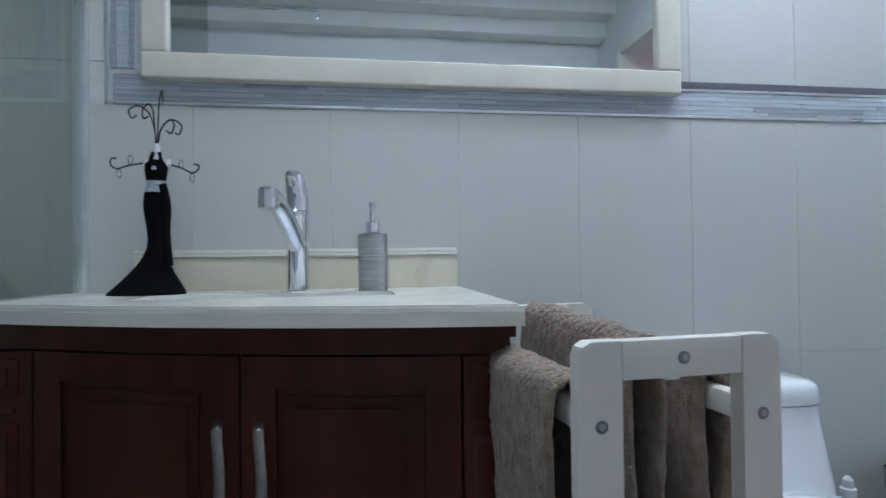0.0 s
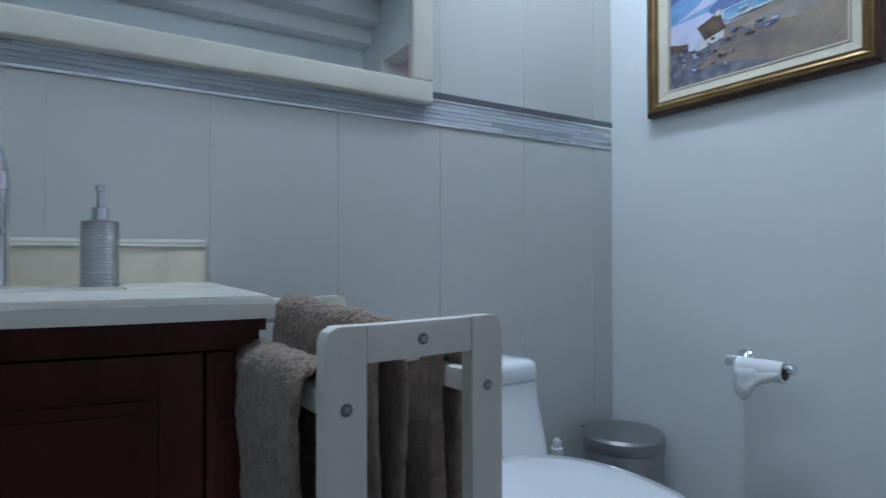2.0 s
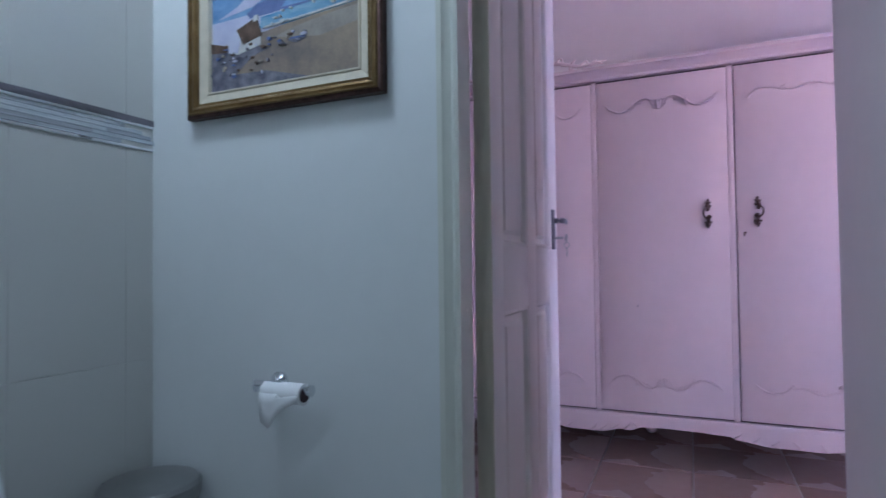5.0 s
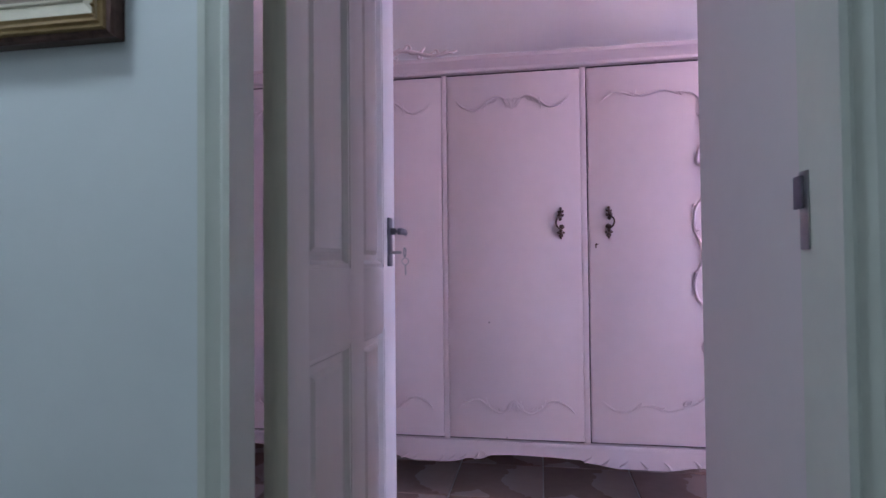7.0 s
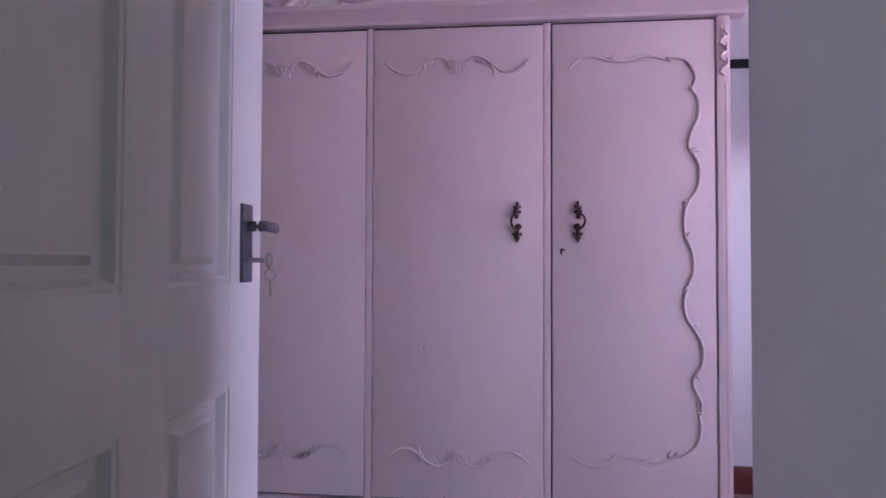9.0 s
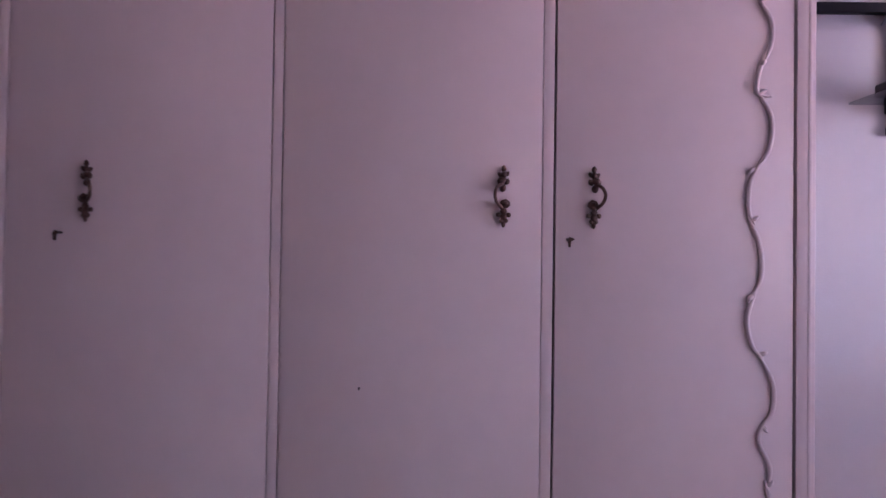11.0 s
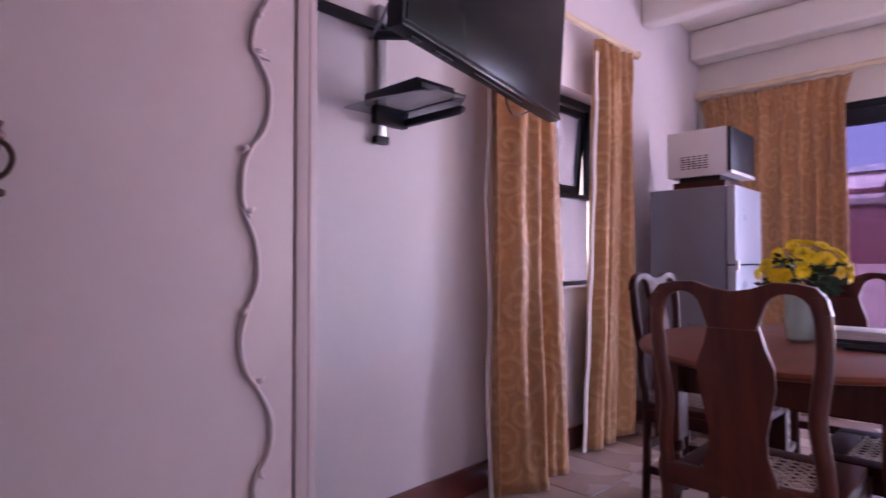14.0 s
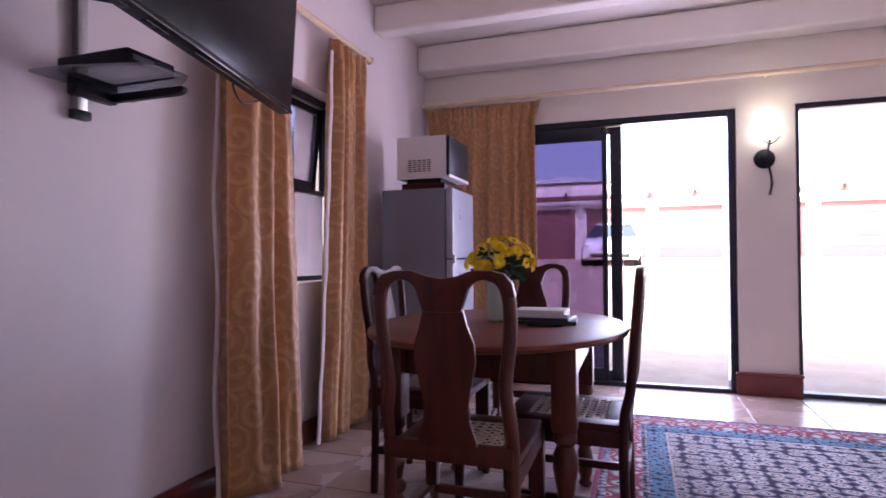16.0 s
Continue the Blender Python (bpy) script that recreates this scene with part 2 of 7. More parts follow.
paper = mat("tissue_paper", (0.85, 0.85, 0.86), 0.95, var=0.03, bump=0.1)
black_cloth = mat("black_velvet", (0.004, 0.004, 0.005), 0.95, var=0.3, spec=0.1)
black_wire = mat("black_wire", (0.01, 0.01, 0.012), 0.4, var=0.2)
silver_cloth = mat("silver_lace", (0.4, 0.42, 0.46), 0.4, metal=0.5, var=0.5, scale=200)
skin_white = mat("white_bust", (0.8, 0.78, 0.78), 0.5, var=0.02)
gold = mat("gilt_frame", (0.3, 0.21, 0.09), 0.35, metal=0.7, var=0.3, scale=14, color2=(0.17, 0.1, 0.04), bump=0.2, bscale=80)
linen = mat("linen_slip", (0.62, 0.56, 0.44), 0.8, var=0.06, scale=40, bump=0.15, bscale=300)
leaf_green = mat("leaf_green", (0.02, 0.055, 0.02), 0.5, var=0.4, scale=20)
petal = mat("yellow_petal", (0.92, 0.66, 0.006), 0.55, color2=(0.95, 0.76, 0.02), scale=50)
thong = mat("pale_leather_thong", (0.6, 0.5, 0.42), 0.6, var=0.15, scale=40)
lamp_glass = mat("lit_lamp_glass", (1.0, 0.93, 0.85), 0.4, var=0.0, emit=0.8)
iron = mat("black_iron", (0.02, 0.02, 0.025), 0.45, metal=0.6, var=0.3, scale=30)


def pane_mat(name, tint, gloss=0.06):
    m = bpy.data.materials.new(name)
    m.use_nodes = True
    n, l = m.node_tree.nodes, m.node_tree.links
    n.remove(n["Principled BSDF"])
    tr, gl, mx = n.new("ShaderNodeBsdfTransparent"), n.new("ShaderNodeBsdfGlossy"), n.new("ShaderNodeMixShader")
    tr.inputs[0].default_value = (*tint, 1)
    gl.inputs["Roughness"].default_value = 0.02
    mx.inputs[0].default_value = gloss
    l.new(tr.outputs[0], mx.inputs[1])
    l.new(gl.outputs[0], mx.inputs[2])
    l.new(mx.outputs[0], n["Material Output"].inputs[0])
    return m


window_pane = pane_mat("window_pane", (0.3, 0.29, 0.36), 0.03)
tint_pane = pane_mat("tinted_pane", (0.2, 0.172, 0.26), 0.02)
shower_pane = pane_mat("shower_pane", (0.82, 0.86, 0.84), 0.1)
shelf_pane = pane_mat("shelf_pane", (0.7, 0.75, 0.78), 0.3)


def scroll_cloth(name, base, dark, light, cell=5.0):
    """Satin cloth with a woven pattern of spiral scrolls, one curl in each cell."""
    m = bpy.data.materials.new(name)
    m.use_nodes = True
    n, l = m.node_tree.nodes, m.node_tree.links
    b = n["Principled BSDF"]

    def calc(op, a, c=None):
        k = n.new("ShaderNodeMath")
        k.operation = op
        for slot, v in ((0, a), (1, c)):
            if v is None:
                continue
            if isinstance(v, (int, float)):
                k.inputs[slot].default_value = v
            else:
                l.new(v, k.inputs[slot])
        return k.outputs[0]

    tc = n.new("ShaderNodeTexCoord")
    vo = n.new("ShaderNodeTexVoronoi")
    vo.voronoi_dimensions = "2D"
    vo.inputs["Scale"].default_value, vo.inputs["Randomness"].default_value = cell, 1.0
    l.new(tc.outputs["UV"], vo.inputs["Vector"])
    off = n.new("ShaderNodeVectorMath")
    off.operation = "SUBTRACT"
    l.new(tc.outputs["UV"], off.inputs[0])
    l.new(vo.outputs["Position"], off.inputs[1])
    sep = n.new("ShaderNodeSeparateXYZ")
    l.new(off.outputs[0], sep.inputs[0])
    sc = n.new("ShaderNodeSeparateColor")
    l.new(vo.outputs["Color"], sc.inputs[0])
    hand = calc("SUBTRACT", calc("MULTIPLY", calc("GREATER_THAN", sc.outputs[0], 0.5), 2.0), 1.0)
    theta = calc("MULTIPLY", calc("ARCTAN2", sep.outputs[1], sep.outputs[0]), hand)
    turns = calc("ADD", theta, calc("MULTIPLY", vo.outputs["Distance"], 17.0))
    sn = calc("SINE", calc("ADD", turns, calc("MULTIPLY", sc.outputs[1], 6.28)))
    fade = n.new("ShaderNodeMapRange")
    fade.inputs[1].default_value, fade.inputs[2].default_value, fade.inputs[3].default_value, fade.inputs[4].default_value = 0.5, 0.75, 1.0, 0.15
    l.new(vo.outputs["Distance"], fade.inputs[0])
    curl = calc("MULTIPLY", sn, fade.outputs[0])
    rp = n.new("ShaderNodeValToRGB")
    rp.color_ramp.elements[0].position, rp.color_ramp.elements[1].position = 0.25, 0.55
    rp.color_ramp.elements[0].color, rp.color_ramp.elements[1].color = (*base, 1), (*light, 1)
    l.new(curl, rp.inputs[0])
    big = n.new("ShaderNodeTexNoise")
    big.inputs["Scale"].default_value, big.inputs["Detail"].default_value = 70, 4
    l.new(tc.outputs["Object"], big.inputs["Vector"])
    mx = n.new("ShaderNodeMix")
    mx.data_type = "RGBA"
    mx.inputs["B"].default_value = (*dark, 1)
    mr = n.new("ShaderNodeMapRange")
    mr.inputs[1].default_value, mr.inputs[2].default_value, mr.inputs[4].default_value = 0.45, 0.8, 0.5
    l.new(big.outputs["Fac"], mr.inputs[0])
    l.new(mr.outputs[0], mx.inputs["Factor"])
    l.new(rp.outputs[0], mx.inputs["A"])
    l.new(mx.outputs["Result"], b.inputs["Base Color"])
    rg = n.new("ShaderNodeMapRange")
    rg.inputs[3].default_value, rg.inputs[4].default_value = 0.52, 0.34
    l.new(curl, rg.inputs[0])
    l.new(rg.outputs[0], b.inputs["Roughness"])
    b.inputs["Sheen Weight"].default_value = 0.2
    bp = n.new("ShaderNodeBump")
    bp.inputs["Strength"].default_value, bp.inputs["Distance"].default_value = 0.5, 0.002
    l.new(curl, bp.inputs["Height"])
    l.new(bp.outputs[0], b.inputs["Normal"])
    return m


curtain_cloth = scroll_cloth("gold_damask", (0.45, 0.225, 0.088), (0.31, 0.155, 0.058), (0.53, 0.3, 0.125), 6.5)
lining = mat("curtain_lining", (0.72, 0.64, 0.6), 0.8, var=0.05, scale=20)


def rug_mat(name, steps, scale, stretch=(1, 1, 1), loose=0.3):
    """Knotted pile: rings of colour round the motif centres, steps being (distance, colour)."""
    m = bpy.data.materials.new(name)
    m.use_nodes = True
    n, l = m.node_tree.nodes, m.node_tree.links
    b = n["Principled BSDF"]
    tc = n.new("ShaderNodeTexCoord")
    mp = n.new("ShaderNodeMapping")
    mp.inputs["Scale"].default_value = stretch
    l.new(tc.outputs["Object"], mp.inputs["Vector"])
    wob = n.new("ShaderNodeTexNoise")
    wob.inputs["Scale"].default_value, wob.inputs["Detail"].default_value = scale * 2.2, 2
    l.new(mp.outputs[0], wob.inputs["Vector"])
    vo = n.new("ShaderNodeTexVoronoi")
    vo.inputs["Scale"].default_value, vo.inputs["Randomness"].default_value = scale, loose
    l.new(mp.outputs[0], vo.inputs["Vector"])
    sh = n.new("ShaderNodeMath")
    sh.operation = "MULTIPLY_ADD"
    sh.inputs[1].default_value = 0.5
    l.new(wob.outputs["Fac"], sh.inputs[0])
    l.new(vo.outputs["Distance"], sh.inputs[2])
    rp = n.new("ShaderNodeValToRGB")
    rp.color_ramp.interpolation = "CONSTANT"
    e = rp.color_ramp.elements
    e[0].position, e[0].color = 0.0, (*steps[0][1], 1)
    e[1].position, e[1].color = steps[1][0], (*steps[1][1], 1)
    for d, c in steps[2:]:
        e.new(d).color = (*c, 1)
    l.new(sh.outputs[0], rp.inputs[0])
    v2 = n.new("ShaderNodeTexNoise")
    v2.inputs["Scale"].default_value, v2.inputs["Detail"].default_value = 3.0, 5
    l.new(tc.outputs["Object"], v2.inputs["Vector"])
    hs = n.new("ShaderNodeHueSaturation")
    mr = n.new("ShaderNodeMapRange")
    mr.inputs[1].default_value, mr.inputs[2].default_value = 0.3, 0.7
    mr.inputs[3].default_value, mr.inputs[4].default_value = 0.75, 1.2
    l.new(v2.outputs["Fac"], mr.inputs[0])
    l.new(mr.outputs[0], hs.inputs["Value"])
    l.new(rp.outputs[0], hs.inputs["Color"])
    l.new(hs.outputs[0], b.inputs["Base Color"])
    b.inputs["Roughness"].default_value = 0.95
    b.inputs["Specular IOR Level"].default_value = 0.1
    no = n.new("ShaderNodeTexNoise")
    no.inputs["Scale"].default_value = 400
    l.new(tc.outputs["Object"], no.inputs["Vector"])
    bp = n.new("ShaderNodeBump")
    bp.inputs["Strength"].default_value, bp.inputs["Distance"].default_value = 0.6, 0.003
    l.new(no.outputs["Fac"], bp.inputs["Height"])
    l.new(bp.outputs[0], b.inputs["Normal"])
    return m


NAVY, CREAM, WINE, SLATE, SKY = (0.04, 0.03, 0.06), (0.46, 0.41, 0.41), (0.24, 0.05, 0.08), (0.2, 0.2, 0.25), (0.11, 0.2, 0.3)
rug_field = rug_mat("rug_field", [(0, WINE), (0.28, CREAM), (0.42, NAVY), (0.5, CREAM), (0.64, SLATE), (0.76, NAVY)], 12, (1.0, 1.3, 1))
rug_red = rug_mat("rug_red_border", [(0, NAVY), (0.3, CREAM), (0.48, SLATE), (0.58, WINE), (0.78, CREAM), (0.84, WINE)], 9)
rug_blue = rug_mat("rug_blue_border", [(0, CREAM), (0.34, NAVY), (0.46, SKY), (0.78, NAVY)], 16)
rug_guard = rug_mat("rug_guard_stripe", [(0, CREAM), (0.42, SLATE), (0.75, NAVY)], 26)
rug_edge = rug_mat("rug_selvedge", [(0, (0.32, 0.08, 0.14)), (0.5, (0.22, 0.05, 0.1))], 30)
rug_line = rug_mat("rug_cream_line", [(0, CREAM), (0.8, (0.3, 0.26, 0.26))], 40)

# ---- plan ----
EAST, SOUTH, WALL_T = 2.47, -6.15, 0.09      # room's east and south faces, bathroom wall thickness
DOOR_N, DOOR_S, DOOR_H = -0.92, -1.71, 2.03  # bathroom doorway
BATH_W, BATH_S, BATH_H = -2.85, -2.0, 2.4
ROOM_W, ROOM_N, ROOM_H = -3.2, 1.1, 2.8
SD1, SD2, SD_H = (0.03, 2.05), (-2.5, -0.35), 2.1
WIN_Y, WIN_Z = (-4.66, -3.6), (0.87, 1.99)

# ---- bathroom shell ----
structure("wall_bath_north", box(BATH_W - 0.1, 0.0015, 0, WALL_T, 0.12, BATH_H), grout, "tiled bathroom wall behind the vanity", "wall")
b = box(0, DOOR_N + 0.03, 0, WALL_T, 0.0014, ROOM_H)
box(0, DOOR_S - 0.03, DOOR_H + 0.03, WALL_T, DOOR_N + 0.03, ROOM_H, bm=b)
box(0, BATH_S - 0.1, 0, WALL_T, DOOR_S - 0.03, ROOM_H, bm=b)
structure("wall_bath_east", b, bath_paint, "plain painted bathroom wall with the doorway", "wall")
structure("wall_bath_south", box(BATH_W - 0.1, BATH_S - 0.1, 0, 0, BATH_S, ROOM_H), bath_paint, "plain painted bathroom wall", "wall")
structure("wall_bath_west", box(BATH_W - 0.1, BATH_S, 0, BATH_W, 0.0014, BATH_H), tile_wall, "tiled shower wall", "wall")
structure("ceiling_bath", box(BATH_W - 0.1, BATH_S, BATH_H, 0, 0.1, BATH_H + 0.1), bath_ceil, "flat white bathroom ceiling", "ceiling")
# stepped bulkhead opposite the vanity
structure("trim_bulkhead", box(BATH_W + 0.002, BATH_S + 0.001, 2.19, -0.002, BATH_S + 0.12, 2.28, 0.004, bm=box(BATH_W + 0.002, BATH_S + 0.001, 2.28, -0.002, BATH_S + 0.24, BATH_H - 0.002, 0.004)),
          bath_ceil, "stepped white bulkhead under the ceiling", "bulkhead")
structure("floor_bath", box(BATH_W, BATH_S, -0.1, 0, 0.0014, -0.006), grout, "bathroom floor", "floor")
structure("wall_nib", box(WALL_T + 0.002, DOOR_S - 0.1, 0, 0.625, DOOR_S, ROOM_H, 0.004), wall_paint, "short painted wall beside the doorway", "wall")

# ---- bedroom and dining room shell ----
b = box(EAST, SOUTH - 0.2, 0, EAST + 0.34, WIN_Y[0], ROOM_H)
box(EAST, WIN_Y[1], 0, EAST + 0.34, ROOM_N, ROOM_H, bm=b)
box(EAST, WIN_Y[0], 0, EAST + 0.34, WIN_Y[1], WIN_Z[0], bm=b)
box(EAST, WIN_Y[0], WIN_Z[1], EAST + 0.34, WIN_Y[1], ROOM_H, bm=b)
structure("wall_east", b, wall_paint, "white plastered wall with a small window", "wall")
b = box(ROOM_W, SOUTH - 0.2, 0, SD2[0], SOUTH, ROOM_H)
box(SD2[1], SOUTH - 0.2, 0, SD1[0], SOUTH, ROOM_H, bm=b)
box(SD1[1], SOUTH - 0.2, 0, EAST, SOUTH, ROOM_H, bm=b)
box(SD2[0], SOUTH - 0.2, SD_H, SD2[1], SOUTH, ROOM_H, bm=b)
box(SD1[0], SOUTH - 0.2, SD_H, SD1[1], SOUTH, ROOM_H, bm=b)
structure("wall_south", b, warm_lit_wall, "white plastered wall with two sliding doors", "wall")
structure("wall_west", box(ROOM_W - 0.2, SOUTH, 0, ROOM_W, BATH_S - 0.1, ROOM_H), wall_paint, "plain painted wall", "wall")
structure("wall_north", box(WALL_T, ROOM_N, 0, EAST, ROOM_N + 0.2, ROOM_H), wall_paint, "plain painted wall", "wall")
structure("wall_passage", box(0.0, 0.12, 0, WALL_T, ROOM_N, ROOM_H), wall_paint, "plain painted wall", "wall")
structure("wall_room_north", box(ROOM_W, BATH_S - 0.2, 0, WALL_T, BATH_S - 0.104, ROOM_H), wall_paint, "plain painted wall", "wall")
b = box(ROOM_W - 0.2, SOUTH - 0.2, ROOM_H, EAST + 0.2, BATH_S - 0.1, ROOM_H + 0.15)
box(WALL_T, BATH_S - 0.1, ROOM_H, EAST + 0.2, ROOM_N + 0.2, ROOM_H + 0.15, bm=b)
structure("ceiling", b, ceil_paint, "white boarded ceiling", "ceiling")
for n, (y, lo, w) in enumerate(((-5.2, 2.6, 0.14), (-3.6, 2.6, 0.14), (SOUTH + 0.1, 2.57, 0.19))):
    structure(f"trim_beam_{n + 1}", box(ROOM_W, y - w / 2, lo, EAST, y + w / 2, ROOM_H - 0.004, 0.03, 4), ceil_paint, "cream painted ceiling beam with rounded edges", "beam", 40)
structure("floor", box(ROOM_W, SOUTH - 0.2, -0.1, EAST, ROOM_N, -0.006), grout, "tiled floor", "floor")
b = box(EAST - 0.02, SOUTH, 0, EAST - 0.001, ROOM_N, 0.12, 0.004)
structure("baseboard_east", b, skirt_wood, "red-brown wooden skirting", "skirting", 35)
structure("baseboard_pillar", box(SD2[1] - 0.026, SOUTH + 0.001, 0.1405, SD1[0] + 0.026, SOUTH + 0.034, 0.168, 0.01, 3, bm=box(SD2[1] - 0.02, SOUTH + 0.001, 0, SD1[0] + 0.02, SOUTH + 0.026, 0.14, 0.004)), skirt_wood, "red-brown wooden skirting", "skirting", 35)
structure("baseboard_nib", box(WALL_T + 0.03, DOOR_S + 0.001, 0, 0.6, DOOR_S + 0.014, 0.1, 0.004), skirt_wood, "red-brown wooden skirting", "skirting", 35)


def architrave(y, sign, name, deep):
    b = slab([(-0.018, y), (-0.018, y + sign * 0.012), (-0.014, y + sign * 0.018), (-0.012, y + sign * 0.032), (-0.02, y + sign * 0.04),
              (-0.02, y + sign * 0.05), (deep, y + sign * 0.05), (deep, y + sign * 0.03), (0.0, y + sign * 0.03), (0.0, y)], 0, DOOR_H + 0.03)
    return structure(name, b, frame_paint, "painted door frame with a moulded edge", "door frame", 30)


architrave(DOOR_N + 0.049, -1, "trim_door_north", 0.05)
architrave(DOOR_S - 0.035, 1, "trim_door_south", WALL_T + 0.001)
structure("trim_door_head", box(-0.018, DOOR_S - 0.035, DOOR_H, WALL_T + 0.004, DOOR_N + 0.035, DOOR_H + 0.045, 0.003), frame_paint, "painted door head", "door frame")

# strike plate in the south jamb
sp = thing("strike_plate", (0.075, DOOR_S + 0.015, 1.0), "brass and steel lock strike plate in the door jamb", "lock plate")
part("plate", box(0.06, DOOR_S + 0.0155, 1.008, 0.084, DOOR_S + 0.0185, 1.112, 0.001), brushed, sp)
part("keep", box(0.067, DOOR_S + 0.019, 1.062, 0.092, DOOR_S + 0.023, 1.106, 0.0015), worn_steel, sp)

# ---- panelled door, open at a right angle ----
HX, FX, DY0, DY1 = 0.105, 0.785, -0.95, -0.908
door = thing("door_1", (HX, DY1, 0), "open white panelled bathroom door with a steel lever handle", "door")
door["kind"] = "structure"
xs = (HX, 0.188, 0.41, 0.5, 0.672, FX)
b = box(xs[0], DY0, 0.008, xs[1], DY1, DOOR_H, 0.002)
box(xs[2], DY0, 0.008, xs[3], DY1, DOOR_H, 0.002, bm=b)
box(xs[4], DY0, 0.008, xs[5], DY1, DOOR_H, 0.002, bm=b)
for x0, x1 in ((xs[1], xs[2]), (xs[3], xs[4])):
    for z0, z1 in ((0.008, 0.2), (0.825, 0.985), (1.9, DOOR_H)):
        box(x0 - 0.001, DY0, z0, x1 + 0.001, DY1, z1, 0.002, bm=b)
part("leaf_frame", b, door_paint, door)
part("hinge_edge", box(HX - 0.0025, DY0 + 0.001, 0.01, HX - 0.0003, DY1 - 0.001, DOOR_H - 0.002), edge_wood, door, "bare yellowish door edge")
for x0, x1 in ((xs[1], xs[2]), (xs[3], xs[4])):
    for z0, z1 in ((0.2, 0.825), (0.985, 1.9)):
        b = bmesh.new()
        ring = lambda d, y: [b.verts.new(p) for p in ((x0 + d, y, z0 + d), (x1 - d, y, z0 + d), (x1 - d, y, z1 - d), (x0 + d, y, z1 - d))]
        rs = [ring(0, DY0 + 0.002), ring(0.008, DY0 + 0.002), ring(0.016, DY0 + 0.014), ring(0.03, DY0 + 0.014), ring(0.04, DY0 + 0.006), ring(0.041, DY0 + 0.006)]
        for r0, r1 in zip(rs, rs[1:]):
            for k in range(4):
                b.faces.new((r0[k], r0[(k + 1) % 4], r1[(k + 1) % 4], r1[k]))
        b.faces.new(rs[-1])
        box(x0, DY0 + 0.02, z0, x1, DY1 - 0.012, z1, bm=b)
        part("panel", b, door_paint, door, smooth=20)
hp = part("handle_plate", box(0.702, DY0 - 0.006, 0.985, 0.74, DY0, 1.115, 0.003), worn_steel, door, "worn steel lock plate")
part("lever", tube(smoothed([(0.721, DY0 - 0.004, 1.078), (0.721, DY0 - 0.03, 1.078), (0.73, DY0 - 0.036, 1.078), (0.772, DY0 - 0.034, 1.077)], 4), 0.009, 10, flat=0.6, axis=(0, 1, 0)), worn_steel, hp)
part("key", tube([(0.715, DY0 - 0.005, 1.022), (0.715, DY0 - 0.035, 1.022)], 0.004, 8,
                 bm=tube([(0.715 + p[0], DY0 - 0.045, 1.022 + p[1]) for p in arc(0, 0, 0.012, 0, 350, 12)], 0.002, 6)), brushed, hp)
part("key_ring", tube([(0.716, DY0 - 0.046 + p[0], 0.998 + p[1]) for p in arc(0, 0, 0.009, 0, 350, 12)], 0.0012, 6,
                      bm=tube([(0.716, DY0 - 0.046, 0.989), (0.718, DY0 - 0.046, 0.962)], 0.002, 6)), brushed, hp)
for z in (0.25, 1.78):
    part("hinge", tube([(HX - 0.008, DY1 + 0.004, z), (HX - 0.008, DY1 + 0.004, z + 0.09)], 0.006, 8), brushed, door)

# ---- glazing ----


def frame_bars(rects, y0, y1, material, parent, name="frame", bev=0.003):
    b = None
    for x0, z0, x1, z1 in rects:
        b = box(x0, y0, z0, x1, y1, z1, bev, bm=b)
    return part(name, b, material, parent)


sd = thing("door_2", (SD1[0], SOUTH - 0.1, 0), "black aluminium sliding door standing open, tinted fixed pane", "sliding door")
sd["kind"] = "structure"
y0, y1 = SOUTH - 0.09, SOUTH - 0.02
frame_bars([(SD1[0] + 0.001, 0, SD1[0] + 0.055, SD_H - 0.001), (SD1[1] - 0.055, 0, SD1[1] - 0.001, SD_H - 0.001),
            (SD1[0] + 0.055, SD_H - 0.05, SD1[1] - 0.055, SD_H - 0.001), (SD1[0] + 0.055, 0.0, SD1[1] - 0.055, 0.03)], y0 - 0.02, y1, black_alu, sd)
leaf = frame_bars([(0.945, 0.032, 0.985, SD_H - 0.055), (1.93, 0.032, 1.99, SD_H - 0.055), (0.985, SD_H - 0.16, 1.93, SD_H - 0.055), (0.985, 0.032, 1.93, 0.13)],
                  y0 + 0.03, y1 - 0.005, black_alu, sd, "sliding_leaf")
pn = part("pane", box(0.985, y0 + 0.042, 0.13, 1.93, y0 + 0.047, SD_H - 0.16), tint_pane, leaf, "dark tinted glass")
pn.visible_shadow = False
leaf = frame_bars([(0.835, 0.032, 0.925, SD_H - 0.055), (1.93, 0.032, 1.985, SD_H - 0.055), (0.925, SD_H - 0.11, 1.93, SD_H - 0.055), (0.925, 0.032, 1.93, 0.11)],
                  y0 - 0.018, y0 + 0.02, black_alu, sd, "sliding_leaf")
sd = thing("door_3", (SD2[0], SOUTH - 0.1, 0), "black aluminium sliding door open to the courtyard", "sliding door")
sd["kind"] = "structure"
frame_bars([(SD2[0] + 0.001, 0, SD2[0] + 0.04, SD_H - 0.001), (SD2[1] - 0.03, 0, SD2[1] - 0.001, SD_H - 0.001),
            (SD2[0] + 0.04, SD_H - 0.04, SD2[1] - 0.03, SD_H - 0.001), (SD2[0] + 0.04, 0.0, SD2[1] - 0.03, 0.03)], y0 - 0.02, y1, black_alu, sd)

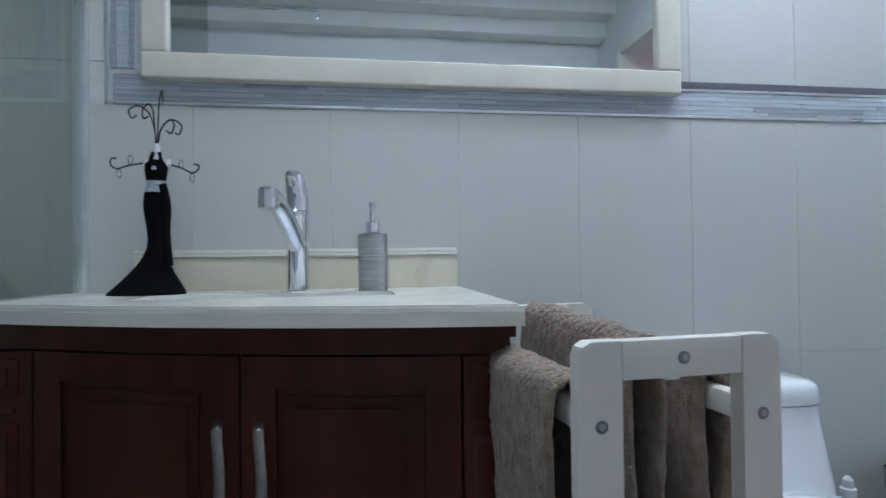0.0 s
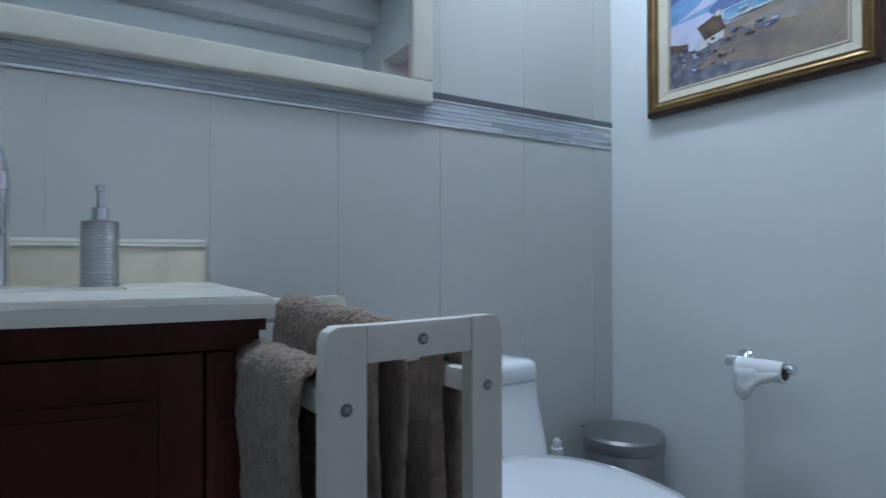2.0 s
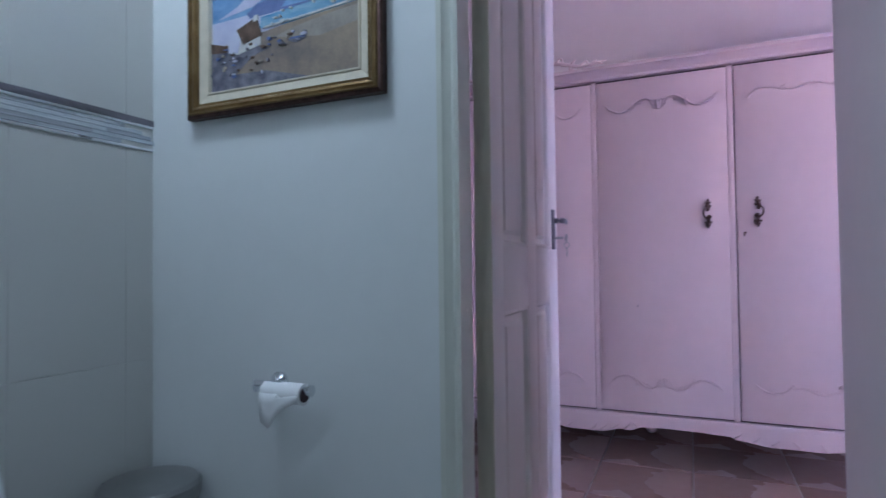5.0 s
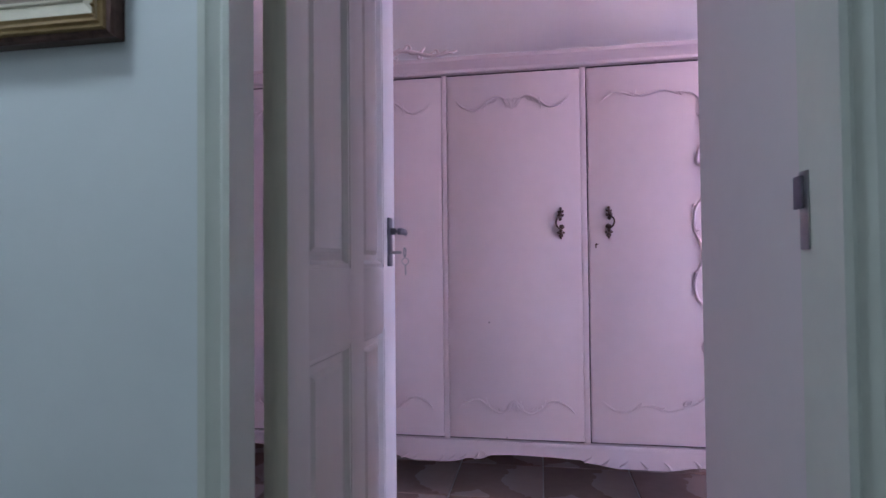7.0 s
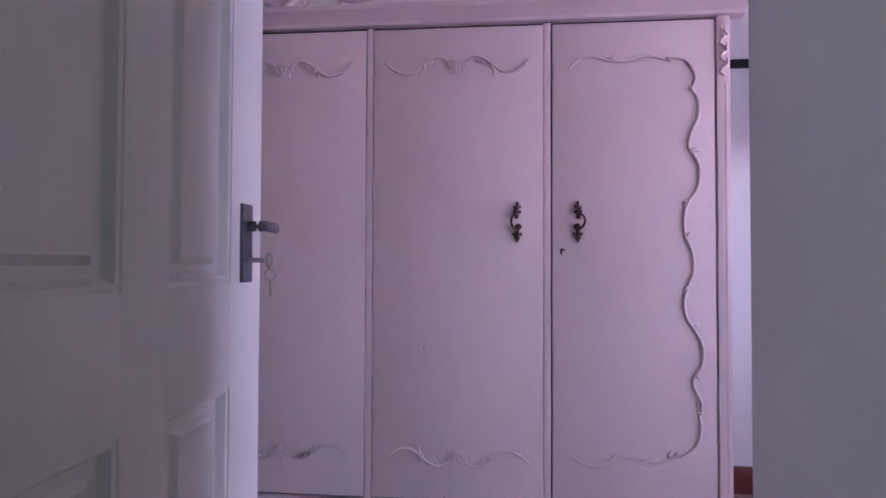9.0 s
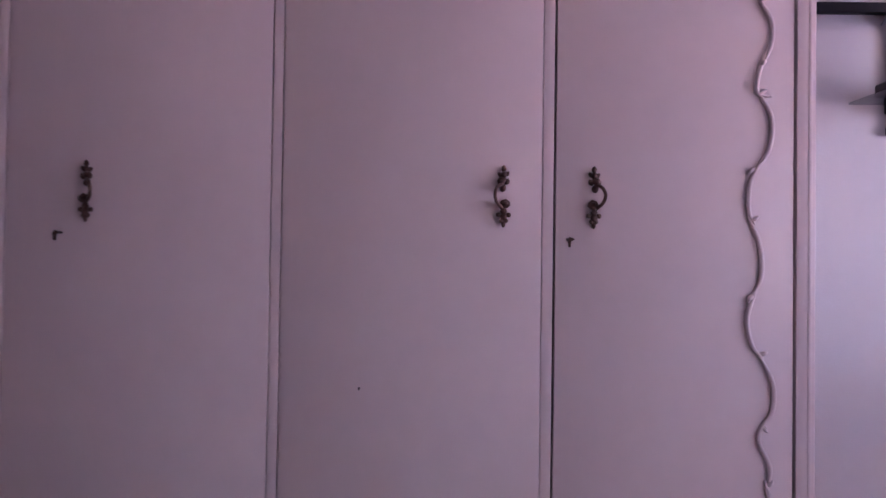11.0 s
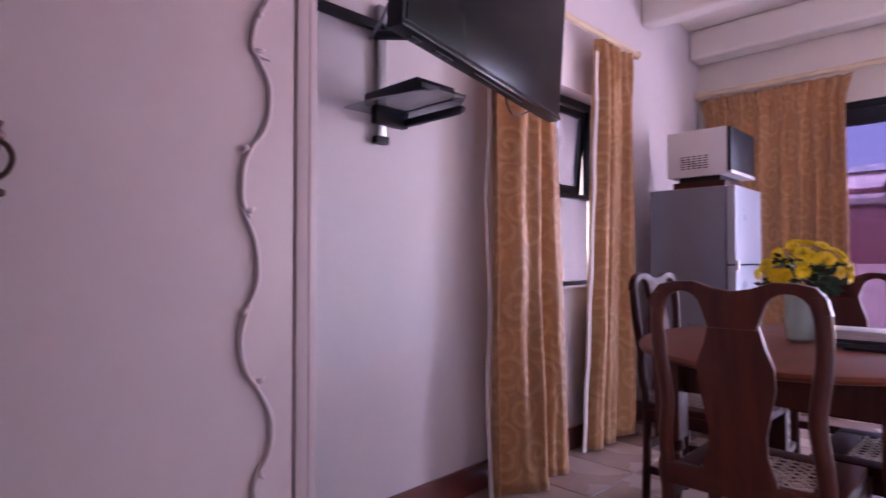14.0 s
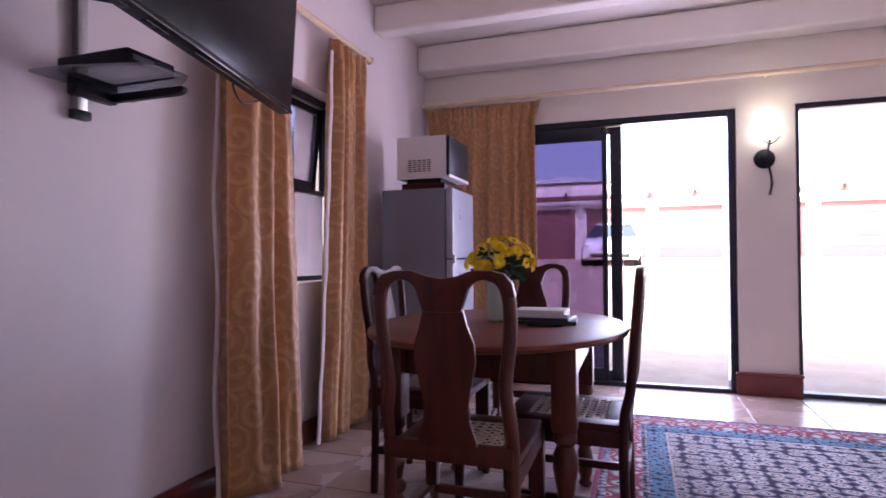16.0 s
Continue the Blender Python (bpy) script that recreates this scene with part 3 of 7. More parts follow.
wd = thing("window_1", (EAST + 0.1, sum(WIN_Y) / 2, WIN_Z[0]), "black aluminium window with an open top-hung sash", "window")
wd["kind"] = "structure"
b = None
for ya, za, yb, zb in ((WIN_Y[0] + 0.001, 1.4, WIN_Y[0] + 0.02, WIN_Z[1] - 0.001), (WIN_Y[1] - 0.045, WIN_Z[0] + 0.001, WIN_Y[1] - 0.001, WIN_Z[1] - 0.001),
                       (WIN_Y[0] + 0.02, WIN_Z[0] + 0.001, WIN_Y[1] - 0.045, WIN_Z[0] + 0.04), (WIN_Y[0] + 0.02, WIN_Z[1] - 0.045, WIN_Y[1] - 0.045, WIN_Z[1] - 0.001),
                       (WIN_Y[0] + 0.02, 1.4, WIN_Y[1] - 0.045, 1.425)):
    b = box(EAST + 0.1, ya, za, EAST + 0.15, yb, zb, 0.003, bm=b)
part("window_frame", b, black_alu, wd)
pn = part("pane", box(EAST + 0.122, WIN_Y[0] + 0.02, WIN_Z[0] + 0.04, EAST + 0.127, WIN_Y[1] - 0.045, 1.405), window_pane, wd)
pn.visible_shadow = False
# top-hung sash swung out
SASH_Z, SASH_L, SASH_T = WIN_Z[1] - 0.05, 0.53, radians(5)


def sash_box(y0, y1, h0, h1, d0, d1, bev=0.003):
    """A piece of the sash: h down from the hinge along the sash, d outwards from its face."""
    b = box(d0, y0, -h1, d1, y1, -h0, bev)
    bmesh.ops.rotate(b, verts=b.verts, cent=(0, 0, 0), matrix=Matrix.Rotation(-SASH_T, 3, "Y"))
    bmesh.ops.translate(b, verts=b.verts, vec=(EAST + 0.125, 0, SASH_Z))
    return b


b = sash_box(WIN_Y[0] + 0.024, WIN_Y[0] + 0.072, 0, SASH_L, 0, 0.03)
for args in ((WIN_Y[1] - 0.085, WIN_Y[1] - 0.047, 0, SASH_L), (WIN_Y[0] + 0.072, WIN_Y[1] - 0.085, 0, 0.04), (WIN_Y[0] + 0.072, WIN_Y[1] - 0.085, SASH_L - 0.075, SASH_L)):
    join(b, sash_box(*args, 0, 0.03))
sash = part("sash", b, black_alu, wd, "open top-hung sash")
pn = part("pane", sash_box(WIN_Y[0] + 0.06, WIN_Y[1] - 0.083, 0.038, SASH_L - 0.07, 0.012, 0.017, 0), window_pane, sash)
pn.visible_shadow = False
part("stay", tube([(EAST + 0.12, WIN_Y[0] + 0.03, 1.42), (EAST + 0.21, WIN_Y[0] + 0.04, 1.45)], 0.005, 6), black_alu, wd)
part("window_sill", box(EAST - 0.012, WIN_Y[0] + 0.002, WIN_Z[0] + 0.0005, EAST + 0.099, WIN_Y[1] - 0.002, WIN_Z[0] + 0.014, 0.004), wall_paint, wd)

# ---- bathroom things ----
# vanity unit with a bowed front
VX0, VX1, CX = -2.04, -1.232, -1.604


def front(x):
    """The curve of the counter's front edge."""
    return -0.28 - 0.3643 * (x + 1.97) + 0.258 * (x + 1.97) * (x + 1.55)


def run(x0, x1, out, n=18):
    return [(x0 + (x1 - x0) * i / n, front(x0 + (x1 - x0) * i / n) + 0.032 - out) for i in range(n + 1)]


van = thing("vanity_cabinet", (CX, -0.2, 0), "dark mahogany vanity cabinet with a bowed front and steel handles", "cabinet")
part("carcass", slab([(VX0, -0.005)] + run(VX0, VX1, -0.02) + [(VX1, -0.005)], 0.06, 0.80), mahogany, van)
part("plinth", slab([(VX0 + 0.03, -0.03)] + run(VX0 + 0.03, VX1 - 0.03, -0.06) + [(VX1 - 0.03, -0.03)], 0.0, 0.06), mahogany, van)
for z0, z1, out in ((0.80, 0.811, 0.005), (0.811, 0.824, 0.011), (0.824, 0.8415, 0.018)):
    part("cornice", slab(run(VX0, VX1 + out, out) + [(VX1 + out, -0.005), (VX1 - 0.04, -0.005)] + run(VX1 - 0.04, VX0, -0.06), z0, z1), mahogany, van)


def bowed_panel(x0, x1, z0, z1, off, thick, bm=None, n=8):
    return join(bm, slab(run(x0, x1, off - 0.012, n) + run(x1, x0, off - 0.012 - thick, n), z0, z1))


for x0, x1, hx in ((-1.942, CX - 0.002, CX - 0.03), (CX + 0.002, -1.291, CX + 0.03)):
    d = part("door", bowed_panel(x0, x1, 0.1, 0.797, 0.012, 0.012), mahogany, van, smooth=25)
    b = bowed_panel(x0, x0 + 0.05, 0.1, 0.797, 0.02, 0.008)
    bowed_panel(x1 - 0.05, x1, 0.1, 0.797, 0.02, 0.008, b)
    bowed_panel(x0 + 0.05, x1 - 0.05, 0.752, 0.797, 0.02, 0.008, b)
    bowed_panel(x0 + 0.05, x1 - 0.05, 0.1, 0.16, 0.02, 0.008, b)
    part("door_frame", b, mahogany, d, smooth=25)
    b = bowed_panel(x0 + 0.062, x1 - 0.062, 0.172, 0.74, 0.015, 0.006)
    bowed_panel(x0 + 0.078, x1 - 0.078, 0.188, 0.724, 0.019, 0.006, b)
    part("raised_panel", b, mahogany, d, smooth=25)
    yy = front(hx) + 0.026
    part("handle", tube(smoothed([(hx, yy, 0.702), (hx, yy - 0.018, 0.699), (hx + 0.001, yy - 0.026, 0.687), (hx + 0.006, yy - 0.034, 0.627), (hx + 0.001, yy - 0.026, 0.559), (hx, yy - 0.018, 0.547), (hx, yy, 0.543)], 5), 0.0078, 10, flat=0.45, axis=(0, 1, 0)),
         satin_steel, d, "bowed satin steel handle")
for xa, xb in ((VX0, -1.946), (-1.287, VX1)):
    px, w, py = (xa + xb) / 2, (xb - xa) / 2, front(xb) + 0.03
    b = box(xa, py - 0.004, 0.06, xb, py + 0.03, 0.797, 0.003)
    pil = part("pilaster", b, mahogany, van)
    for z0, z1 in ((0.725, 0.785), (0.2, 0.685)):
        part("carved_block", box(px - 0.62 * w, py - 0.009, z0, px + 0.62 * w, py - 0.0042, z1, 0.002), mahogany, pil)
        part("carved_block", box(px - 0.34 * w, py - 0.0135, z0 + 0.012, px + 0.34 * w, py - 0.0092, z1 - 0.012, 0.002), mahogany, pil)
    part("carved_block", box(px - 0.5 * w, py - 0.009, 0.7, px + 0.5 * w, py - 0.0042, 0.709, 0.002), mahogany, pil)

TOP = 0.872
cnt = thing("counter_top", (CX, -0.2, TOP), "cream-white stone vanity counter with bowed edge and inset basin", "counter")
KX0, KX1 = -2.045, VX1 + 0.018
hole = dict(x0=-1.81, x1=-1.368, y0=-0.244, y1=-0.13)
# the slab is laid as four pieces round the basin
edge = [(x, y - 0.032) for x, y in run(KX0, KX1, 0)]
b = slab([(KX0, hole["y0"])] + edge + [(KX1, hole["y0"])], TOP - 0.012, TOP)
slab([(KX0, -0.003), (KX0, hole["y1"]), (KX1, hole["y1"]), (KX1, -0.003)], TOP - 0.012, TOP, bm=b)
slab([(KX0, hole["y1"]), (KX0, hole["y0"]), (hole["x0"], hole["y0"]), (hole["x0"], hole["y1"])], TOP - 0.012, TOP, bm=b)
slab([(hole["x1"], hole["y1"]), (hole["x1"], hole["y0"]), (KX1, hole["y0"]), (KX1, hole["y1"])], TOP - 0.012, TOP, bm=b)
part("slab", b, counter_top, cnt, smooth=0)
for grow, z0, z1 in ((0.004, TOP - 0.0095, TOP - 0.003), (0.007, TOP - 0.03, TOP - 0.0098)):
    f = [(x, y - 0.032 - grow) for x, y in run(KX0, KX1 + grow, 0)]
    part("edge_moulding", slab(f + [(p[0], p[1] + 0.05) for p in f[::-1]], z0, z1), counter_top, cnt, smooth=20)
    part("edge_moulding", box(KX1 - 0.02, front(KX1) + 0.03, z0, KX1 + grow, -0.003, z1), counter_top, cnt)
b = bmesh.new()
rim = lambda d, z: [b.verts.new(p) for p in ((hole["x0"] + d, hole["y0"] + d, z), (hole["x1"] - d, hole["y0"] + d, z), (hole["x1"] - d, hole["y1"] - d, z), (hole["x0"] + d, hole["y1"] - d, z))]
rs = [rim(-0.012, TOP - 0.0125), rim(0.0, TOP - 0.0125), rim(0.003, TOP - 0.028), rim(0.012, TOP - 0.052), rim(0.035, TOP - 0.062)]
for r0, r1 in zip(rs, rs[1:]):
    for k in range(4):
        b.faces.new((r0[k], r0[(k + 1) % 4], r1[(k + 1) % 4], r1[k]))
b.faces.new(rs[-1])
part("basin", b, ceramic, cnt, "white ceramic inset basin", smooth=50)
b = box(-1.885, -0.02, TOP, KX1 - 0.004, -0.002, TOP + 0.07, 0.001)
part("splashback", b, cream, cnt)
b = box(-1.885, -0.024, TOP + 0.0705, KX1 - 0.004, -0.002, TOP + 0.077, 0.002)
box(-1.885, -0.019, TOP + 0.0772, KX1 - 0.004, -0.002, TOP + 0.086, 0.003, bm=b)
part("splashback_cap", b, counter_top, cnt)

# mixer tap
TPX = -1.551
tap = thing("basin_tap", (TPX, -0.1, TOP), "chrome single-lever basin mixer tap", "tap")
part("body", lathe([(0.0235, 0), (0.0235, 0.003), (0.0215, 0.005), (0.0215, 0.15), (0.0225, 0.152), (0.0225, 0.158), (0.0215, 0.159)], (TPX, -0.1, TOP), 32), chrome, tap)
sp_pts = smoothed([(TPX - 0.001, -0.108, TOP + 0.093), (TPX - 0.012, -0.145, TOP + 0.128), (TPX - 0.026, -0.195, TOP + 0.165), (TPX - 0.034, -0.232, TOP + 0.178)], 6)
part("spout", tube(sp_pts, [0.0195 - 0.0002 * i for i in range(len(sp_pts))], 18), chrome, tap)
part("aerator", lathe([(0.012, 0.0), (0.0155, 0.001), (0.0165, 0.006), (0.0165, 0.03), (0.0145, 0.036), (0.006, 0.038)], (TPX - 0.036, -0.238, TOP + 0.153), 24), chrome, tap)
# lever cap: round at its foot, leaning to a wedge at its head
rings = []
for h, r, dx, dy, sq in ((0.16, 0.0225, 0, 0, 1.0), (0.178, 0.0225, 0, -0.001, 0.95), (0.2, 0.0215, -0.002, -0.004, 0.9), (0.225, 0.0185, -0.005, -0.009, 0.85), (0.234, 0.015, -0.007, -0.012, 0.8), (0.238, 0.009, -0.0075, -0.013, 0.8)):
    rings.append([(TPX + dx + r * math.cos(a), -0.1 + dy + sq * r * math.sin(a), TOP + h) for a in (2 * math.pi * k / 24 for k in range(24))])
b = bmesh.new()
vs = [[b.verts.new(p) for p in r] for r in rings]
for r0, r1 in zip(vs, vs[1:]):
    for k in range(24):
        b.faces.new((r0[k], r0[(k + 1) % 24], r1[(k + 1) % 24], r1[k]))
b.faces.new(vs[0][::-1])
b.faces.new(vs[-1])
cap = part("lever_cap", b, chrome, tap, smooth=60)
part("lever", tube(smoothed([(TPX - 0.004, -0.112, TOP + 0.205), (TPX - 0.006, -0.128, TOP + 0.214), (TPX - 0.008, -0.15, TOP + 0.224)], 4), [0.011, 0.0105, 0.01, 0.0095, 0.009, 0.0085, 0.008, 0.0075, 0.006], 12, flat=0.55, axis=(0, 0, 1)), chrome, cap)
part("indicator", tube([(TPX - 0.004, -0.121, TOP + 0.188), (TPX - 0.004, -0.1245, TOP + 0.188)], 0.005, 10), dark_trim, cap)

# ribbed steel soap dispenser
soap = thing("soap_dispenser", (-1.404, -0.1, TOP), "ribbed brushed steel soap dispenser with a pump", "soap dispenser")
prof = [(0.03, 0)]
for k in range(22):
    prof += [(0.0298, 0.004 + k * 0.0046), (0.0288, 0.0065 + k * 0.0046)]
prof += [(0.0295, 0.107), (0.028, 0.113), (0.012, 0.116)]
part("bottle", lathe(prof, (-1.404, -0.1, TOP), 28), brushed, soap)
part("collar", lathe([(0.0145, 0.116), (0.0145, 0.136), (0.012, 0.138)], (-1.404, -0.1, TOP), 16), chrome, soap)
part("pump", lathe([(0.0055, 0.138), (0.0055, 0.165), (0.0075, 0.167), (0.0075, 0.175), (0.004, 0.177)], (-1.404, -0.1, TOP), 12,
                   bm=tube([(-1.404, -0.1, TOP + 0.17), (-1.404, -0.128, TOP + 0.168)], 0.0045, 8)), chrome, soap)

# jewellery stand in the shape of a dressed bust
JX, JY = -1.819, -0.085
stand = thing("jewellery_stand", (JX, JY, TOP), "black dress-shaped jewellery stand with curled wire arms", "jewellery stand")
b = lathe([(0.079, 0.0), (0.076, 0.006), (0.063, 0.02), (0.046, 0.04), (0.034, 0.056), (0.025, 0.073), (0.019, 0.09), (0.0175, 0.109), (0.0205, 0.135), (0.0255, 0.165), (0.0262, 0.18),
           (0.0235, 0.198), (0.0185, 0.216), (0.021, 0.23), (0.0235, 0.243), (0.0225, 0.256), (0.012, 0.264)], (JX, JY, TOP), 28, sy=0.7)
for v in b.verts:   # the train trails to one side
    h = v.co.z - TOP
    v.co.x -= 0.02 * max(0, 1 - h / 0.1) ** 1.5
part("gown", b, black_cloth, stand)
part("sash", lathe([(0.0238, 0.2), (0.0215, 0.207), (0.0192, 0.216), (0.0205, 0.222)], (JX, JY - 0.0005, TOP), 20, sy=0.75), silver_cloth, stand, "silver lace sash")
part("scarf", tube(smoothed([(JX + 0.016, JY - 0.012, TOP + 0.215), (JX + 0.027, JY - 0.018, TOP + 0.17), (JX + 0.026, JY - 0.022, TOP + 0.12), (JX + 0.033, JY - 0.026, TOP + 0.055)], 5), 0.009, 8, flat=0.4, axis=(0, 1, 0)), black_cloth, stand)
part("neck", lathe([(0.0065, 0.255), (0.006, 0.29), (0.0045, 0.296)], (JX + 0.003, JY - 0.002, TOP), 14, sy=0.8), skin_white, stand, "white neck")
for s in (-1, 1):
    part("shoulder", lathe([(0.003, -0.008), (0.0065, -0.004), (0.0065, 0.003), (0.003, 0.007)], (JX + 0.004 + s * 0.021, JY, TOP + 0.259), 10), skin_white, stand, "white shoulder")
    part("halter_strap", tube([(JX + 0.003 + s * 0.014, JY - 0.013, TOP + 0.25), (JX + 0.003 + s * 0.006, JY - 0.008, TOP + 0.278)], 0.0042, 6, flat=0.5, axis=(0, 1, 0)), black_cloth, stand)
part("brooch", lathe([(0.006, 0.243), (0.004, 0.25)], (JX + 0.001, JY - 0.015, TOP), 5), silver_cloth, stand)


def wire(name, pts, r=0.0017):
    part(name, tube(smoothed([(JX + dx, JY, TOP + dz) for dx, dz in pts], 5), r, 6), black_wire, stand)


wire("wire_arm", [(-0.026, 0.2575), (-0.057, 0.252), (-0.077, 0.246), (-0.09, 0.2535), (-0.089, 0.265), (-0.079, 0.267)])
wire("wire_arm", [(0.03, 0.2546), (0.053, 0.2477), (0.0735, 0.239), (0.086, 0.2477), (0.085, 0.255), (0.076, 0.256)])
for dx, dz in ((-0.051, 0.264), (-0.074, 0.237), (0.051, 0.256), (0.073, 0.229)):
    wire("wire_loop", [(dx + 0.55 * p[0], dz + p[1]) for p in arc(0, 0, 0.0085, 0, 340, 8)], 0.0008)
wire("wire_curl", [(0, 0.296), (-0.003, 0.325), (-0.014, 0.357), (-0.036, 0.37), (-0.054, 0.361), (-0.048, 0.346), (-0.038, 0.352)])
wire("wire_curl", [(0.001, 0.296), (-0.003, 0.335), (-0.006, 0.363), (-0.015, 0.374), (-0.026, 0.363), (-0.025, 0.346), (-0.014, 0.35)])
wire("wire_curl", [(0.004, 0.296), (0.007, 0.316), (0.019, 0.337), (0.036, 0.344), (0.052, 0.332), (0.047, 0.316), (0.039, 0.318)])
wire("wire_curl", [(0.004, 0.296), (0.01, 0.325), (0.022, 0.34), (0.031, 0.344), (0.037, 0.333), (0.03, 0.317), (0.021, 0.323)])
wire("wire_hook", [(0.003, 0.296), (0.006, 0.363), (0.01, 0.395), (0.0135, 0.399), (0.014, 0.378)])

stand.scale = (0.91, 0.91, 0.985)

# mirror in a cream frame
MX0, MX1, MZ0, MZ1 = -1.866, -0.685, 1.309, 2.1
mir = thing("wall_mirror", ((MX0 + MX1) / 2, 0, MZ0), "large wall mirror in a wide cream-painted frame", "mirror")
b = None
for r in ((MX0, MZ0, MX1, MZ0 + 0.054), (MX0, MZ1 - 0.062, MX1, MZ1), (MX0, MZ0 + 0.054, MX0 + 0.052, MZ1 - 0.062), (MX1 - 0.058, MZ0 + 0.054, MX1, MZ1 - 0.062)):
    b = box(r[0], -0.034, r[1], r[2], -0.002, r[3], 0.007, 3, bm=b)
part("frame", b, mat("cream_paint", (0.6, 0.57, 0.49), 0.45, var=0.05, scale=12), mir)
part("mirror_glass", box(MX0 + 0.048, -0.02, MZ0 + 0.05, MX1 - 0.055, -0.015, MZ1 - 0.06), mirror, mir)

# shower glass with its wall channel
sh = thing("shower_screen", (-1.985, -0.45, 0), "clear greenish glass shower screen in a steel wall channel", "shower screen")
gy = front(-1.985) - 0.02
part("glass", slab([(-1.0, 0.02), (gy, 0.02), (gy, TOP + 0.004), (-0.012, TOP + 0.004), (-0.012, 2.0), (-1.0, 2.0)], -1.99, -1.982, "x"), shower_pane, sh, smooth=0).visible_shadow = False
part("wall_channel", box(-1.998, -0.022, TOP + 0.0005, -1.974, -0.001, 2.02, 0.002), steel_trim, sh)
part("foot_rail", box(-1.995, -1.0, 0, -1.977, gy - 0.01, 0.02, 0.002), steel_trim, sh)
rod = thing("shower_rod", (-2.3, -1.6, 2.2), "thin chrome shower rod with a hook", "shower rod")
part("rod", tube([(-2.8, -1.55, 2.12), (-1.62, -1.55, 2.12)], 0.008, 8), chrome, rod)
part("hook", tube(smoothed([(-1.62, -1.55, 2.12), (-1.61, -1.55, 2.1), (-1.62, -1.55, 2.08), (-1.63, -1.55, 2.09)], 4), 0.004, 6), chrome, rod)
part("rod_bracket", box(-2.849, -1.57, 2.1, -2.8, -1.53, 2.14, 0.003), chrome, rod)

# slatted towel rack with towels
rack = thing("towel_rack", (-1.12, -0.5, 0), "white painted wooden towel rack with dowelled joints", "towel rack")
RW, RT, RF, RB, RH = 0.236, 0.047, -0.21, 0.225, 0.852


for y in (RF, RB - 0.02):
    for s in (-1, 1):
        o = [(s * RW / 2, 0), (s * RW / 2, RH - 0.014), (s * (RW / 2 - 0.004), RH - 0.005), (s * (RW / 2 - 0.013), RH), (s * (RW / 2 - RT), RH), (s * (RW / 2 - RT), 0)]
        part("post", slab(o, y, y + 0.02, "y"), white_wood, rack, local=True, smooth=30)
    part("top_rail", box(-RW / 2 + RT + 0.0008, y + 0.0005, RH - 0.04, RW / 2 - RT - 0.0008, y + 0.0195, RH - 0.0004, 0.001), white_wood, rack, local=True)
    part("low_rail", box(-RW / 2 + RT, y + 0.002, 0.1, RW / 2 - RT, y + 0.018, 0.14, 0.002), white_wood, rack, local=True)
RAILS = [(0.0, RH - 0.034), (-RW / 2 + RT / 2, 0.768), (RW / 2 - RT / 2, 0.768)]
for x, z in RAILS:
    part("hanging_rail", box(x - 0.01, RF + 0.02, z - 0.014, x + 0.01, RB - 0.02, z + 0.014, 0.003), white_wood, rack, local=True)
    ba = lathe([(0.0068, 0), (0.0068, 0.0012), (0.005, 0.0016)], (0, 0, 0), 14)
    bmesh.ops.rotate(ba, verts=ba.verts, cent=(0, 0, 0), matrix=Matrix.Rotation(radians(90), 3, "X"))
    zb = z + (0.014 if x == 0 else 0)
    bmesh.ops.translate(ba, verts=ba.verts, vec=(x, RF + 0.0005, zb))
    bo = part("bolt", ba, dark_trim, rack, "dark steel barrel bolt", local=True)
    bb = lathe([(0.0036, 0), (0.0036, 0.001)], (0, 0, 0), 10)
    bmesh.ops.rotate(bb, verts=bb.verts, cent=(0, 0, 0), matrix=Matrix.Rotation(radians(90), 3, "X"))
    bmesh.ops.translate(bb, verts=bb.verts, vec=(x, RF - 0.001, zb))
    part("bolt_core", bb, brushed, bo, local=True)
TURN = radians(5)
rack.rotation_euler = (0, 0, TURN)


pile_texture = bpy.data.textures.new("towel_pile", "CLOUDS")
pile_texture.noise_scale, pile_texture.noise_depth = 0.006, 2


